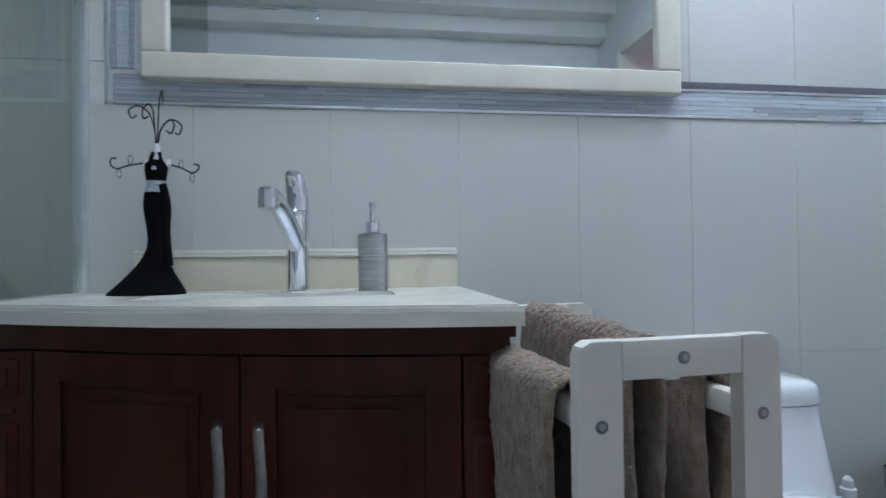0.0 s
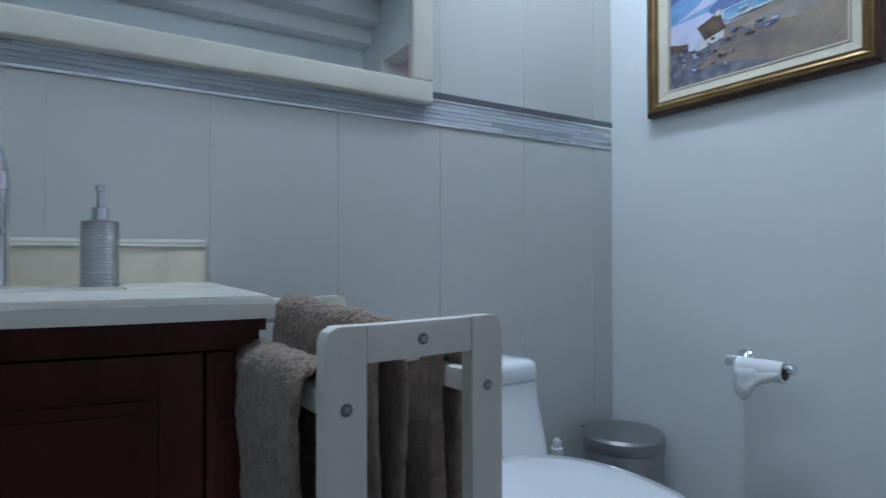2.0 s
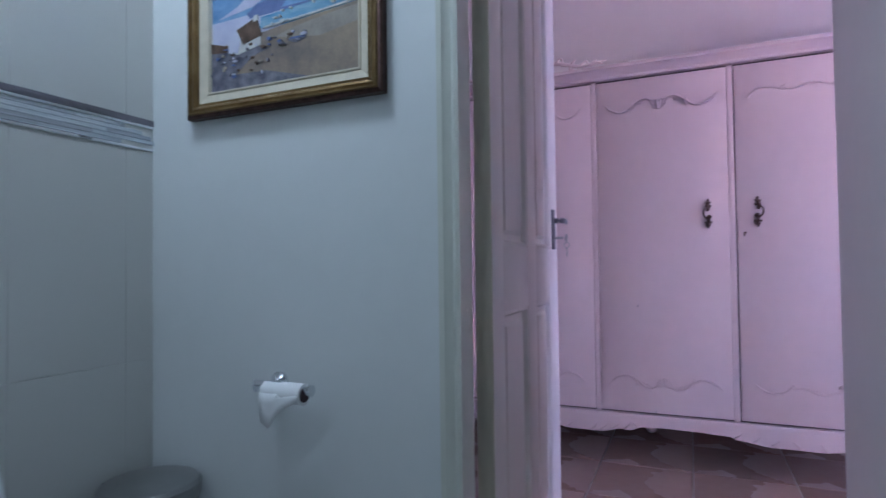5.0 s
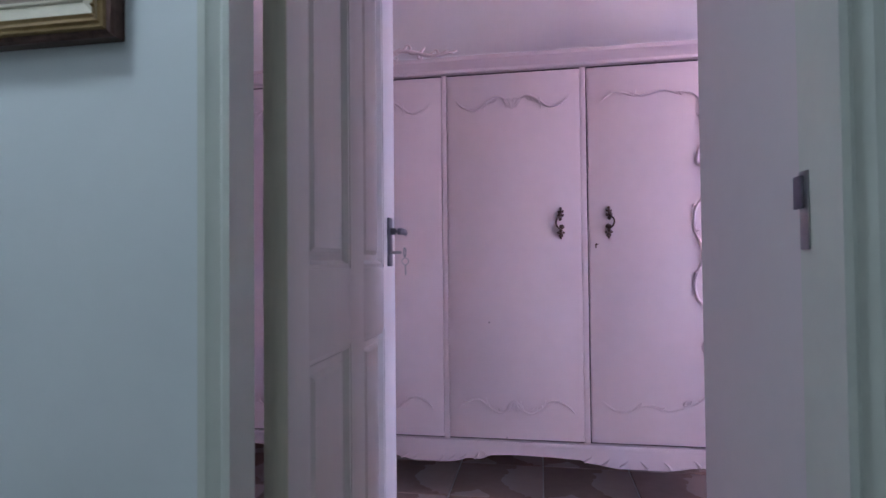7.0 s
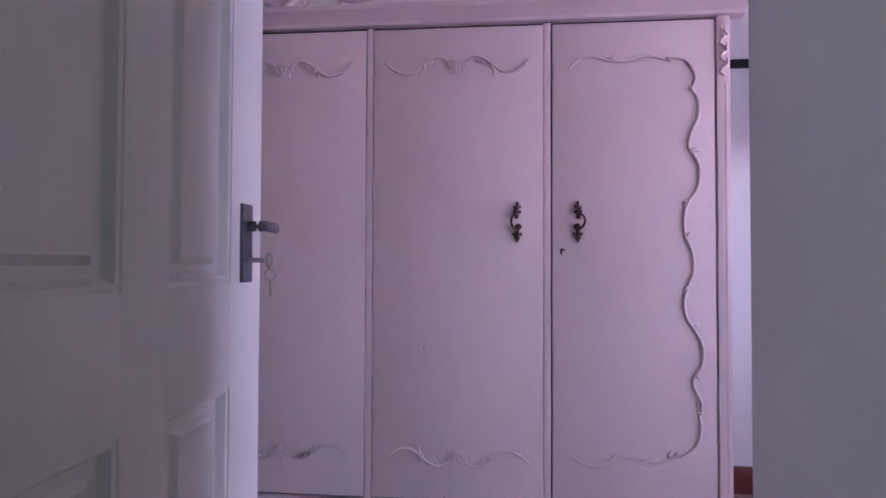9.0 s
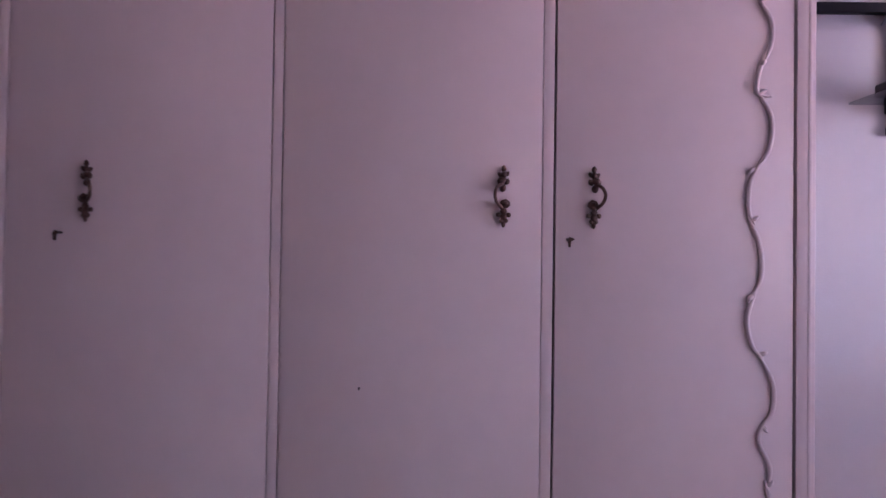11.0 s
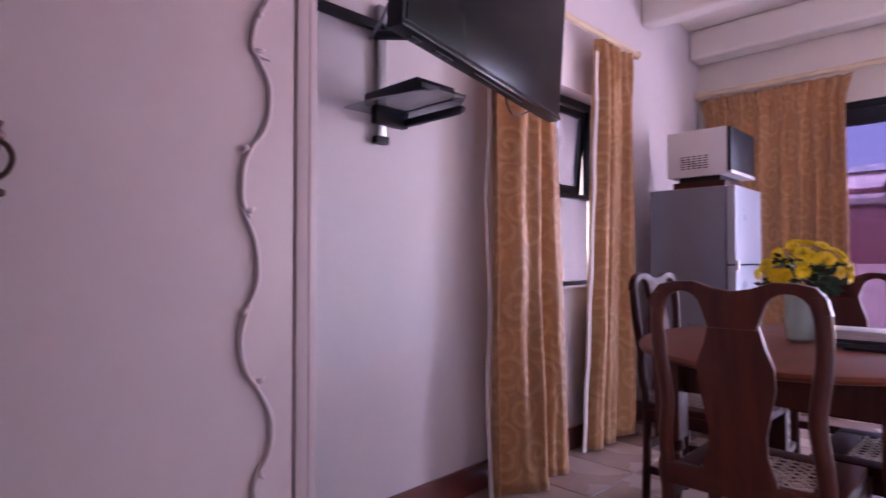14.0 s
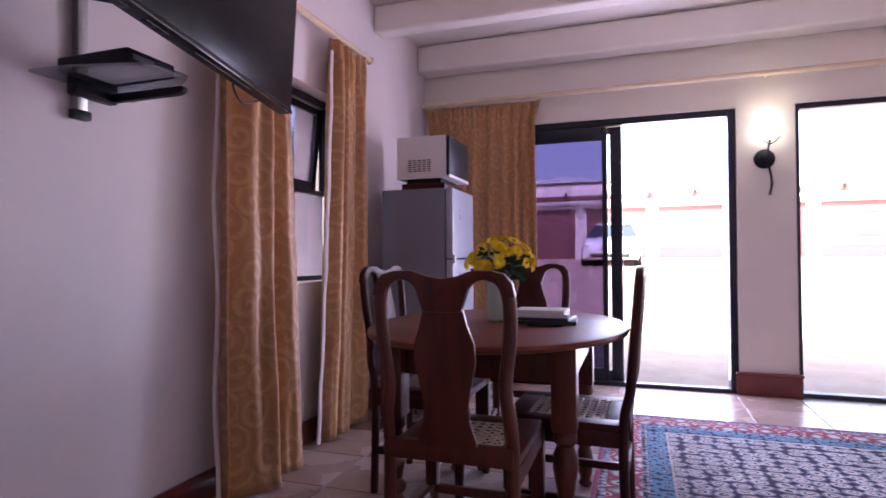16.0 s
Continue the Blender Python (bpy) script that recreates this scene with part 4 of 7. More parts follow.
def hung_towel(x, z, y0, y1, drop, seed, spread=0.024, rise=0.0, widen=0.35, thick=0.009):
    """A thick towel folded over a rail that runs along y."""
    rng = random.Random(seed)
    b = bmesh.new()
    prof = []
    for i in range(9):
        prof.append((-spread - 0.004 * math.sin(i), z - drop + drop * i / 8))
    prof += [(spread * math.cos(a), z + 0.008 + 0.014 * math.sin(a)) for a in (math.pi - math.pi * k / 8 for k in range(9))]
    for i in range(9):
        prof.append((spread + 0.004 * math.sin(i + 1), z - (drop * 0.93) * i / 8))
    ny = 44
    ph = rng.uniform(0, 6)
    rows = []
    for j in range(ny + 1):
        t = j / ny
        y = y0 + (y1 - y0) * t
        row = []
        for px, pz in prof:
            k = max(0, (z - pz) / drop)
            wave = 0.014 * k * math.sin(t * 13 + ph) + 0.004 * noise.noise((t * 9, pz * 12, seed))
            row.append(b.verts.new((x + px * (1 + widen * k) + wave * widen / 0.35, y + 0.012 * k * math.sin(t * 7 + ph),
                                    pz + rise * t * max(0, 1 - 6 * k) + 0.006 * noise.noise((t * 6, px * 30, seed + 3)))))
        rows.append(row)
    for r0, r1 in zip(rows, rows[1:]):
        for k in range(len(prof) - 1):
            b.faces.new((r0[k], r0[k + 1], r1[k + 1], r1[k]))
    ob = part("bath_towel", b, towel, smooth=180)
    md = ob.modifiers.new("thick", "SOLIDIFY")
    md.thickness, md.offset = thick, (1 if thick < 0.01 else 0)
    sub = ob.modifiers.new("round", "SUBSURF")
    sub.levels = sub.render_levels = 2
    pile = ob.modifiers.new("pile", "DISPLACE")
    pile.texture, pile.strength, pile.mid_level = pile_texture, 0.007, 0.5
    ob.matrix_world = pose(-1.12, -0.5, 0, 0, 0, 5)
    return tagged(ob, "thick taupe bath towel folded over the rack's rail", "towel", "towels on the rack")


hung_towel(-0.004, RH - 0.034, RF + 0.06, RB - 0.05, 0.56, 1, 0.014, 0.014, 0.08)
hung_towel(-RW / 2 + RT / 2, 0.778, RF + 0.055, RB - 0.06, 0.5, 2, 0.022, widen=0.2)
hung_towel(RW / 2 - RT / 2, 0.786, RF + 0.07, RB - 0.05, 0.5, 3, 0.021, widen=0.1, thick=0.024)

# toilet
TX = -0.625
wc = thing("toilet", (TX, -0.4, 0), "white ceramic close-coupled toilet with its lid down", "toilet")


def loft(rings, bm=None):
    b = bm or bmesh.new()
    vs = [[b.verts.new(p) for p in r] for r in rings]
    for r0, r1 in zip(vs, vs[1:]):
        for k in range(len(r0)):
            b.faces.new((r0[k], r0[(k + 1) % len(r0)], r1[(k + 1) % len(r0)], r1[k]))
    b.faces.new(vs[0][::-1])
    b.faces.new(vs[-1])
    return b


def rounded(cx, cy, hx, hy, z, r, n=5):
    pts = []
    for sx, sy, a0 in ((1, 1, 0), (-1, 1, 90), (-1, -1, 180), (1, -1, 270)):
        pts += [(p[0], p[1], z) for p in arc(cx + sx * (hx - r), cy + sy * (hy - r), r, a0, a0 + 90, n)]
    return pts


def egg(z, k, back=-0.2, frontl=-0.76, w=0.215):
    cy, ry = (back + frontl) / 2, (back - frontl) / 2
    res = []
    for i in range(32):
        a = 2 * math.pi * i / 32
        s, c = math.sin(a), math.cos(a)
        taper = 1 - 0.12 * max(0, -s) + 0.05 * max(0, s)
        res.append((TX + k * w * (abs(c) ** 0.85) * (1 if c > 0 else -1) * taper, cy + k * ry * (abs(s) ** 0.9) * (1 if s > 0 else -1), z))
    return res


part("tank", loft([rounded(TX, -0.12, 0.19, 0.11, 0.36, 0.05), rounded(TX, -0.115, 0.17, 0.1, 0.48, 0.045), rounded(TX, -0.11, 0.155, 0.092, 0.58, 0.04), rounded(TX, -0.11, 0.1525, 0.09, 0.619, 0.04)]), ceramic, wc, smooth=50)
part("tank_lid", loft([rounded(TX, -0.112, 0.15, 0.09, 0.6215, 0.04), rounded(TX, -0.112, 0.154, 0.094, 0.626, 0.04), rounded(TX, -0.112, 0.15, 0.092, 0.652, 0.04), rounded(TX, -0.112, 0.147, 0.09, 0.662, 0.04), rounded(TX, -0.112, 0.136, 0.08, 0.669, 0.035), rounded(TX, -0.112, 0.08, 0.04, 0.6725, 0.03)]), ceramic, wc, smooth=60)
part("flush_button", lathe([(0.03, 0), (0.03, 0.005), (0.025, 0.007)], (TX + 0.0, -0.115, 0.672), 20), chrome, wc)
part("bowl", loft([egg(0.0, 0.55, -0.12, -0.55), egg(0.05, 0.56, -0.12, -0.56), egg(0.2, 0.62, -0.14, -0.62), egg(0.35, 0.9, -0.16, -0.74), egg(0.41, 0.97), egg(0.414, 0.97)]), ceramic, wc, smooth=50)
part("seat", loft([egg(0.416, 1.0), egg(0.428, 1.01), egg(0.432, 1.0)]), ceramic, wc, smooth=50)
part("seat_lid", loft([egg(0.434, 1.0), egg(0.446, 1.005), egg(0.454, 0.97), egg(0.46, 0.8), egg(0.462, 0.4)]), ceramic, wc, smooth=60)

br = thing("toilet_brush", (-0.335, -0.1, 0), "white toilet brush in its holder beside the toilet", "toilet brush")
part("holder", lathe([(0.05, 0), (0.052, 0.02), (0.045, 0.2), (0.043, 0.362)], (-0.335, -0.1, 0), 20), white_plastic, br)
part("handle", lathe([(0.013, 0.362), (0.016, 0.375), (0.0165, 0.4), (0.012, 0.402), (0.011, 0.419), (0.005, 0.426)], (-0.335, -0.1, 0), 16), white_plastic, br)

bn = thing("pedal_bin", (-0.13, -0.15, 0), "round brushed steel pedal bin with its lid closed", "bin")
part("body", lathe([(0.105, 0.0), (0.108, 0.01), (0.108, 0.377), (0.104, 0.384)], (-0.13, -0.15, 0), 40), brushed, bn)
part("base_ring", lathe([(0.111, 0.0), (0.111, 0.02), (0.108, 0.022)], (-0.13, -0.15, 0), 32), black_plastic, bn)
part("lid", lathe([(0.112, 0.388), (0.1145, 0.392), (0.1145, 0.418), (0.108, 0.426), (0.07, 0.435), (0.02, 0.438)], (-0.13, -0.15, 0), 40), brushed, bn)
part("lid_hinge", box(-0.17, -0.042, 0.387, -0.13, -0.03, 0.417, 0.003), black_plastic, bn)

hd = thing("toilet_roll_holder", (0, -0.5, 0.69), "chrome wall-mounted toilet roll holder", "toilet roll holder")
ba = lathe([(0.024, 0), (0.024, 0.006), (0.015, 0.012), (0.009, 0.02), (0.009, 0.085)], (0, 0, 0), 18)
bmesh.ops.rotate(ba, verts=ba.verts, cent=(0, 0, 0), matrix=Matrix.Rotation(radians(-90), 3, "Y"))
bmesh.ops.translate(ba, verts=ba.verts, vec=(-0.001, -0.437, 0.662))
part("wall_rose", ba, chrome, hd)
part("bar", tube([(-0.086, -0.435, 0.674), (-0.086, -0.5, 0.676), (-0.086, -0.588, 0.668)], 0.0075, 10), chrome, hd)
part("end_knob", tube([(-0.086, -0.585, 0.668), (-0.086, -0.594, 0.668)], 0.013, 12), chrome, hd)
rl = thing("toilet_roll", (-0.086, -0.52, 0.665), "nearly used white toilet roll with a torn hanging end", "toilet roll")
b = bmesh.new()
for r0, y0, y1 in ((0.024, -0.468, -0.574),):
    outer, inner = arc(-0.086, 0.658, r0, 0, 360, 24)[:-1], arc(-0.086, 0.658, 0.017, 0, 360, 24)[:-1]
    vs = [[b.verts.new((p[0], y, p[1])) for p in ring] for ring, y in ((inner, y0), (outer, y0), (outer, y1), (inner, y1))]
    for k in range(24):
        for i in range(4):
            a, c = vs[i], vs[(i + 1) % 4]
            b.faces.new((a[k], a[(k + 1) % 24], c[(k + 1) % 24], c[k]))
part("roll", b, paper, rl)
part("core", tube([(-0.086, -0.4665, 0.658), (-0.086, -0.5755, 0.658)], 0.0168, 16), groove_dark, rl, "dark cardboard core")
b = bmesh.new()
cols = [(-0.469, 0.594), (-0.482, 0.588), (-0.492, 0.582), (-0.502, 0.59), (-0.515, 0.612), (-0.53, 0.626), (-0.548, 0.634), (-0.572, 0.648)]
top_v = [[b.verts.new((-0.111 - 0.003 * math.sin(6 * i / 7 + 5 * s), y, 0.66 + (zb - 0.66) * s)) for s in (0, 0.3, 0.6, 1)] for i, (y, zb) in enumerate(cols)]
for r0, r1 in zip(top_v, top_v[1:]):
    for k in range(3):
        b.faces.new((r0[k], r0[k + 1], r1[k + 1], r1[k]))
fl = part("torn_sheet", b, paper, rl, smooth=180)
md = fl.modifiers.new("thick", "SOLIDIFY")
md.thickness = 0.0012

# framed beach painting
PY0, PY1, PZ0, PZ1 = -0.743, -0.156, 1.328, 1.84
pt = thing("framed_painting", (0, (PY0 + PY1) / 2, PZ0), "beach cottage landscape painting in a gilt frame with linen slip", "painting")


def mitred(y0, y1, z0, z1, prof, material, name, label=""):
    """A frame whose section is (distance in from the edge, distance out from the wall)."""
    b = bmesh.new()
    rings = [[b.verts.new(p) for p in ((-o, y0 + d, z0 + d), (-o, y1 - d, z0 + d), (-o, y1 - d, z1 - d), (-o, y0 + d, z1 - d))] for d, o in prof]
    for r0, r1 in zip(rings, rings[1:] + rings[:1]):
        for k in range(4):
            b.faces.new((r0[k], r0[(k + 1) % 4], r1[(k + 1) % 4], r1[k]))
    return part(name, b, material, pt, label, smooth=20)


mitred(PY0, PY1, PZ0, PZ1, [(0, 0.002), (0, 0.022), (0.003, 0.027), (0.009, 0.029), (0.0095, 0.002)], bronze, "frame_edge", "dark outer edge")
mitred(PY0 + 0.0095, PY1 - 0.0095, PZ0 + 0.0095, PZ1 - 0.0095, [(0, 0.002), (0, 0.027), (0.003, 0.032), (0.007, 0.032), (0.009, 0.026), (0.014, 0.029), (0.02, 0.026), (0.0225, 0.021), (0.0285, 0.022), (0.0285, 0.002)], gold, "outer_frame", "carved gilt moulding")
mitred(PY0 + 0.038, PY1 - 0.038, PZ0 + 0.038, PZ1 - 0.038, [(0, 0.002), (0, 0.02), (0.022, 0.014), (0.024, 0.017), (0.028, 0.017), (0.03, 0.008), (0.03, 0.002)], linen, "slip", "cream linen slip")
for k in range(60):
    z = PZ0 + 0.03 + k * 0.0078
    if z < PZ1 - 0.03 and k % 2 == 0:
        part("bead", lathe([(0.001, -0.003), (0.0035, 0), (0.001, 0.003)], (-0.031, PY0 + 0.03, z), 6), gold, pt)
C0, C1, CZ0, CZ1 = PY1 - 0.068, PY0 + 0.068, PZ0 + 0.068, PZ1 - 0.068


def on_canvas(u, v):
    return (C0 + (C1 - C0) * u, CZ0 + (CZ1 - CZ0) * v)


def daub(name, pts, layer, material):
    part(name, slab([on_canvas(*p) for p in pts], -0.0045 - 0.0006 * layer, -0.003, "x"), material, pt, smooth=0)


sky_p = mat("painted_sky", (0.06, 0.17, 0.4), 0.6, scale=9, color2=(0.28, 0.42, 0.64), stretch=(1, 0.6, 1.6), bump=0.3, bscale=200)
cloud_p = mat("painted_cloud", (0.45, 0.45, 0.62), 0.6, scale=14, color2=(0.6, 0.6, 0.7), bump=0.3, bscale=200)
hill_p = mat("painted_hills", (0.07, 0.1, 0.25), 0.6, scale=14, color2=(0.16, 0.2, 0.4), bump=0.3, bscale=200)
sea_p = mat("painted_sea", (0.06, 0.22, 0.42), 0.6, scale=25, color2=(0.35, 0.5, 0.6), stretch=(1, 0.3, 2), bump=0.3, bscale=200)
sand_p = mat("painted_sand", (0.17, 0.14, 0.13), 0.6, scale=10, color2=(0.36, 0.28, 0.2), bump=0.3, bscale=200)
white_sand_p = mat("painted_pale_sand", (0.24, 0.21, 0.19), 0.6, scale=14, color2=(0.42, 0.37, 0.3), bump=0.3, bscale=200)
dark_p = mat("painted_shadow", (0.06, 0.06, 0.1), 0.6, scale=40, color2=(0.25, 0.24, 0.28), bump=0.3, bscale=200)
white_p = mat("painted_white", (0.5, 0.5, 0.52), 0.6, scale=40, color2=(0.65, 0.63, 0.58), bump=0.3, bscale=200)
thatch_p = mat("painted_thatch", (0.05, 0.03, 0.02), 0.6, scale=40, color2=(0.16, 0.1, 0.07), bump=0.3, bscale=200)
daub("sky", [(0, 0), (1, 0), (1, 1), (0, 1)], 0, sky_p)
daub("cloud", [(0.05, 0.5), (0.2, 0.57), (0.35, 0.7), (0.6, 0.8), (1, 0.84), (1, 0.77), (0.65, 0.71), (0.45, 0.62), (0.3, 0.54)], 1, cloud_p)
daub("far_shore", [(0, 0.28), (0, 0.48), (0.28, 0.49), (0.5, 0.47), (0.5, 0.36), (0.3, 0.3)], 1.8, cloud_p)
daub("hill_ridge", [(0.26, 0.5), (0.33, 0.55), (0.42, 0.565), (0.48, 0.595), (0.54, 0.63), (0.6, 0.58), (0.68, 0.56), (0.75, 0.565), (0.82, 0.6), (0.9, 0.585), (1, 0.62), (1, 0.5), (0.28, 0.46)], 2, hill_p)
daub("hill_light", [(0.5, 0.49), (0.56, 0.555), (0.62, 0.525), (0.78, 0.54), (0.84, 0.565), (1, 0.55), (1, 0.5)], 2.4, sky_p)
daub("sea", [(0.35, 0.38), (0.36, 0.455), (0.6, 0.475), (1, 0.505), (1, 0.42), (0.7, 0.385)], 3, sea_p)
daub("sand", [(0, 0), (1, 0), (1, 0.425), (0.8, 0.4), (0.5, 0.37), (0.25, 0.33), (0, 0.3)], 4, sand_p)
daub("boulder_bank", [(0, 0.0), (0.12, 0.02), (0.18, 0.1), (0.3, 0.2), (0.42, 0.24), (0.3, 0.28), (0, 0.29)], 5, dark_p)
daub("cottage", [(0.13, 0.25), (0.2, 0.23), (0.36, 0.27), (0.36, 0.33), (0.3, 0.38), (0.2, 0.4), (0.13, 0.31)], 6, white_p)
daub("thatch", [(0.19, 0.4), (0.24, 0.29), (0.37, 0.33), (0.33, 0.46)], 7, thatch_p)
daub("shed", [(0.0, 0.27), (0.12, 0.26), (0.13, 0.3), (0.0, 0.34)], 7, thatch_p)
daub("boat", [(0.55, 0.255), (0.6, 0.235), (0.67, 0.255), (0.66, 0.275), (0.57, 0.272)], 7, dark_p)
daub("boat_rim", [(0.555, 0.262), (0.67, 0.262), (0.66, 0.272), (0.57, 0.274)], 8, hill_p)
daub("sand_light", [(0.45, 0.3), (0.6, 0.345), (0.85, 0.385), (1, 0.4), (1, 0.3), (0.75, 0.25)], 4.5, white_sand_p)
daub("sand_shade", [(0, 0), (0.7, 0), (0.4, 0.09), (0.15, 0.1), (0, 0.07)], 4.6, dark_p)
rng = random.Random(12)
for k in range(64):   # stones, tufts, figures of driftwood and flecks of foam
    if k < 34:
        u, v = rng.uniform(0.0, 0.44), rng.uniform(0.08, 0.29)
    elif k < 52:
        u, v = rng.uniform(0.36, 0.72), rng.uniform(0.22, 0.31)
    else:
        u = rng.uniform(0.4, 0.97)
        v = 0.385 + 0.07 * (u - 0.4) + 0.035 * (k % 3)
    w, h = rng.uniform(0.006, 0.022), rng.uniform(0.004, 0.013)
    tone = (dark_p, thatch_p, cloud_p, dark_p, hill_p, white_sand_p)[k % 6] if k < 52 else white_p
    daub("brush_stroke", [(u + w * math.cos(a) * rng.uniform(0.7, 1.1), v + h * math.sin(a)) for a in (0, 0.9, 1.9, 2.9, 3.8, 4.7, 5.6)], 9 + 0.05 * k, tone)
daub("gable", [(0.13, 0.25), (0.2, 0.24), (0.22, 0.33), (0.185, 0.4), (0.13, 0.32)], 8, cloud_p)
daub("chimney", [(0.31, 0.43), (0.345, 0.44), (0.34, 0.475), (0.315, 0.47)], 8, white_p)
daub("dark_cloud", [(0.0, 0.64), (0.15, 0.7), (0.3, 0.82), (0.5, 0.95), (0.2, 0.95), (0.0, 0.85)], 1.5, hill_p)
daub("surf", [(0.38, 0.375), (0.7, 0.396), (1, 0.43), (1, 0.44), (0.7, 0.41), (0.38, 0.386)], 6, white_p)

# ---- wardrobe ----
WF, WB = 1.69, 2.3
WC, WZ0, WZ1 = -0.64, 0.24, 1.805
wr = thing("wardrobe", (2.0, WC, 0), "wide pink-white painted wardrobe with carved scroll ornament and bronze handles", "wardrobe")
doors = [(-2.066, -1.5508), (-1.5212, -0.955), (-0.93, -0.35), (-0.325, 0.24), (0.268, 0.786)]
part("carcass", box(WF + 0.022, WC - 1.465, 0.19, WB, WC + 1.465, 1.86, 0.003), ward_paint, wr)
# near-black sheet that colours in the shade seen between the doors
part("shadow_gap", box(WF + 0.016, WC - 1.44, 0.225, WF + 0.0225, WC + 1.44, 1.815), groove_dark, wr, "dark backing sheet for the shade in the door gaps")
# cornice: one moulded length across the front
part("cornice", slab([(WF - 0.004, 1.8155), (WF - 0.013, 1.818), (WF - 0.014, 1.829), (WF - 0.02, 1.834), (WF - 0.03, 1.848), (WF - 0.044, 1.855), (WF - 0.049, 1.858), (WF - 0.049, 1.874), (WB, 1.874), (WB, 1.861), (WF + 0.03, 1.861), (WF + 0.03, 1.8155)],
                     WC - 1.517, WC + 1.517, "y"), ward_paint, wr, smooth=40)
for ya, yb in ((-1.546, -1.522), (-0.953, -0.932), (-0.348, -0.327), (0.242, 0.266)):
    part("stile", box(WF + 0.0008, ya, 0.228, WF + 0.02, yb, 1.812, 0.0015), ward_paint, wr)


def vine(parent, pts, r=0.0085, name="carving", x=WF - 0.003):
    """A carved scroll: a tapering half-round bar with curled tips, laid on the door face."""
    p = smoothed([(x, a, c) for a, c in pts], 5)
    n = len(p)
    rad = [r * min(1, 0.5 + 2.5 * i / n) * min(1, 0.4 + 2.2 * (n - 1 - i) / n) for i in range(n)]
    return part(name, tube(p, rad, 8), ward_paint, parent, smooth=60)


def leaf_sprig(parent, y, z, dy, dz, r=0.005, x=WF - 0.001):
    b = tube(smoothed([(x, y, z), (x - 0.003, y + dy * 0.5 - dz * 0.15, z + dz * 0.5), (x, y + dy, z + dz)], 3), [r, r * 1.15, r * 1.1, r * 0.95, r * 0.7, r * 0.45, r * 0.2], 6)
    return part("leaf", b, ward_paint, parent, smooth=60)


for s in (-1, 1):
    ys = sorted((WC + s * 1.43, WC + s * 1.472))
    b = box(WF - 0.004, ys[0], 0.225, WF + 0.03, ys[1], 1.815, 0.004)
    pil = part("pilaster", b, ward_paint, wr)
    part("reed", box(WF - 0.0055, ys[0] + 0.008, 0.26, WF, ys[0] + 0.018, 1.6, 0.003), ward_paint, pil)
    pts = [(WF - 0.008, (ys[0] + ys[1]) / 2 + 0.012 * math.sin(k * 1.7), 1.62 + 0.013 * k) for k in range(14)]
    part("pilaster_carving", tube(smoothed(pts, 3), 0.0036, 6), ward_paint, wr, smooth=60)
    for k in range(1, 13, 2):
        leaf_sprig(wr, pts[k][1], pts[k][2], -0.007 * math.sin(k * 1.7), 0.02, 0.004, WF - 0.008)


def garland(parent, yc, zc, half, flip):
    """The symmetrical carving at a door's top or bottom: shell rosette, humped scrolls with leaf tips, sweeping outer scrolls."""
    f = -1 if flip else 1
    g = half / 0.245
    b = bmesh.new()
    for k in (-1, 1):   # a shell of mirrored C-scrolls
        for pts, r in ((((0.002, -0.03), (0.005, -0.012), (0.014, 0.006), (0.024, 0.012), (0.031, 0.004), (0.027, -0.006), (0.02, -0.003)), 0.0034),
                       (((0.002, -0.022), (0.003, -0.004), (0.007, 0.01), (0.013, 0.016), (0.018, 0.013)), 0.0027),
                       (((0.006, -0.026), (0.014, -0.014), (0.021, -0.014), (0.023, -0.021), (0.018, -0.024)), 0.0026)):
            tube(smoothed([(WF - 0.004, yc + k * dy, zc + f * dz) for dy, dz in pts], 4), r, 6, bm=b)
    part("rosette", b, ward_paint, parent, smooth=60)
    q = lambda s, pts: [(yc + s * g * d, zc + f * h) for d, h in pts]
    for s in (-1, 1):
        vine(parent, q(s, [(0.016, -0.014), (0.028, 0.008), (0.052, 0.024), (0.078, 0.022), (0.105, 0.006), (0.121, -0.016), (0.122, -0.036)]), 0.0048)
        vine(parent, q(s, [(0.112, 0.012), (0.122, -0.006), (0.15, -0.027), (0.185, -0.027), (0.222, -0.008), (0.245, 0.018)]), 0.0048)
        leaf_sprig(parent, yc + s * g * 0.11, zc - f * 0.014, s * 0.01, f * 0.028, 0.004, WF - 0.003)
        leaf_sprig(parent, yc + s * g * 0.064, zc + f * 0.014, s * 0.014, -f * 0.014, 0.0034, WF - 0.003)
        leaf_sprig(parent, yc + s * g * 0.078, zc + f * 0.015, s * 0.016, -f * 0.02, 0.0036, WF - 0.003)


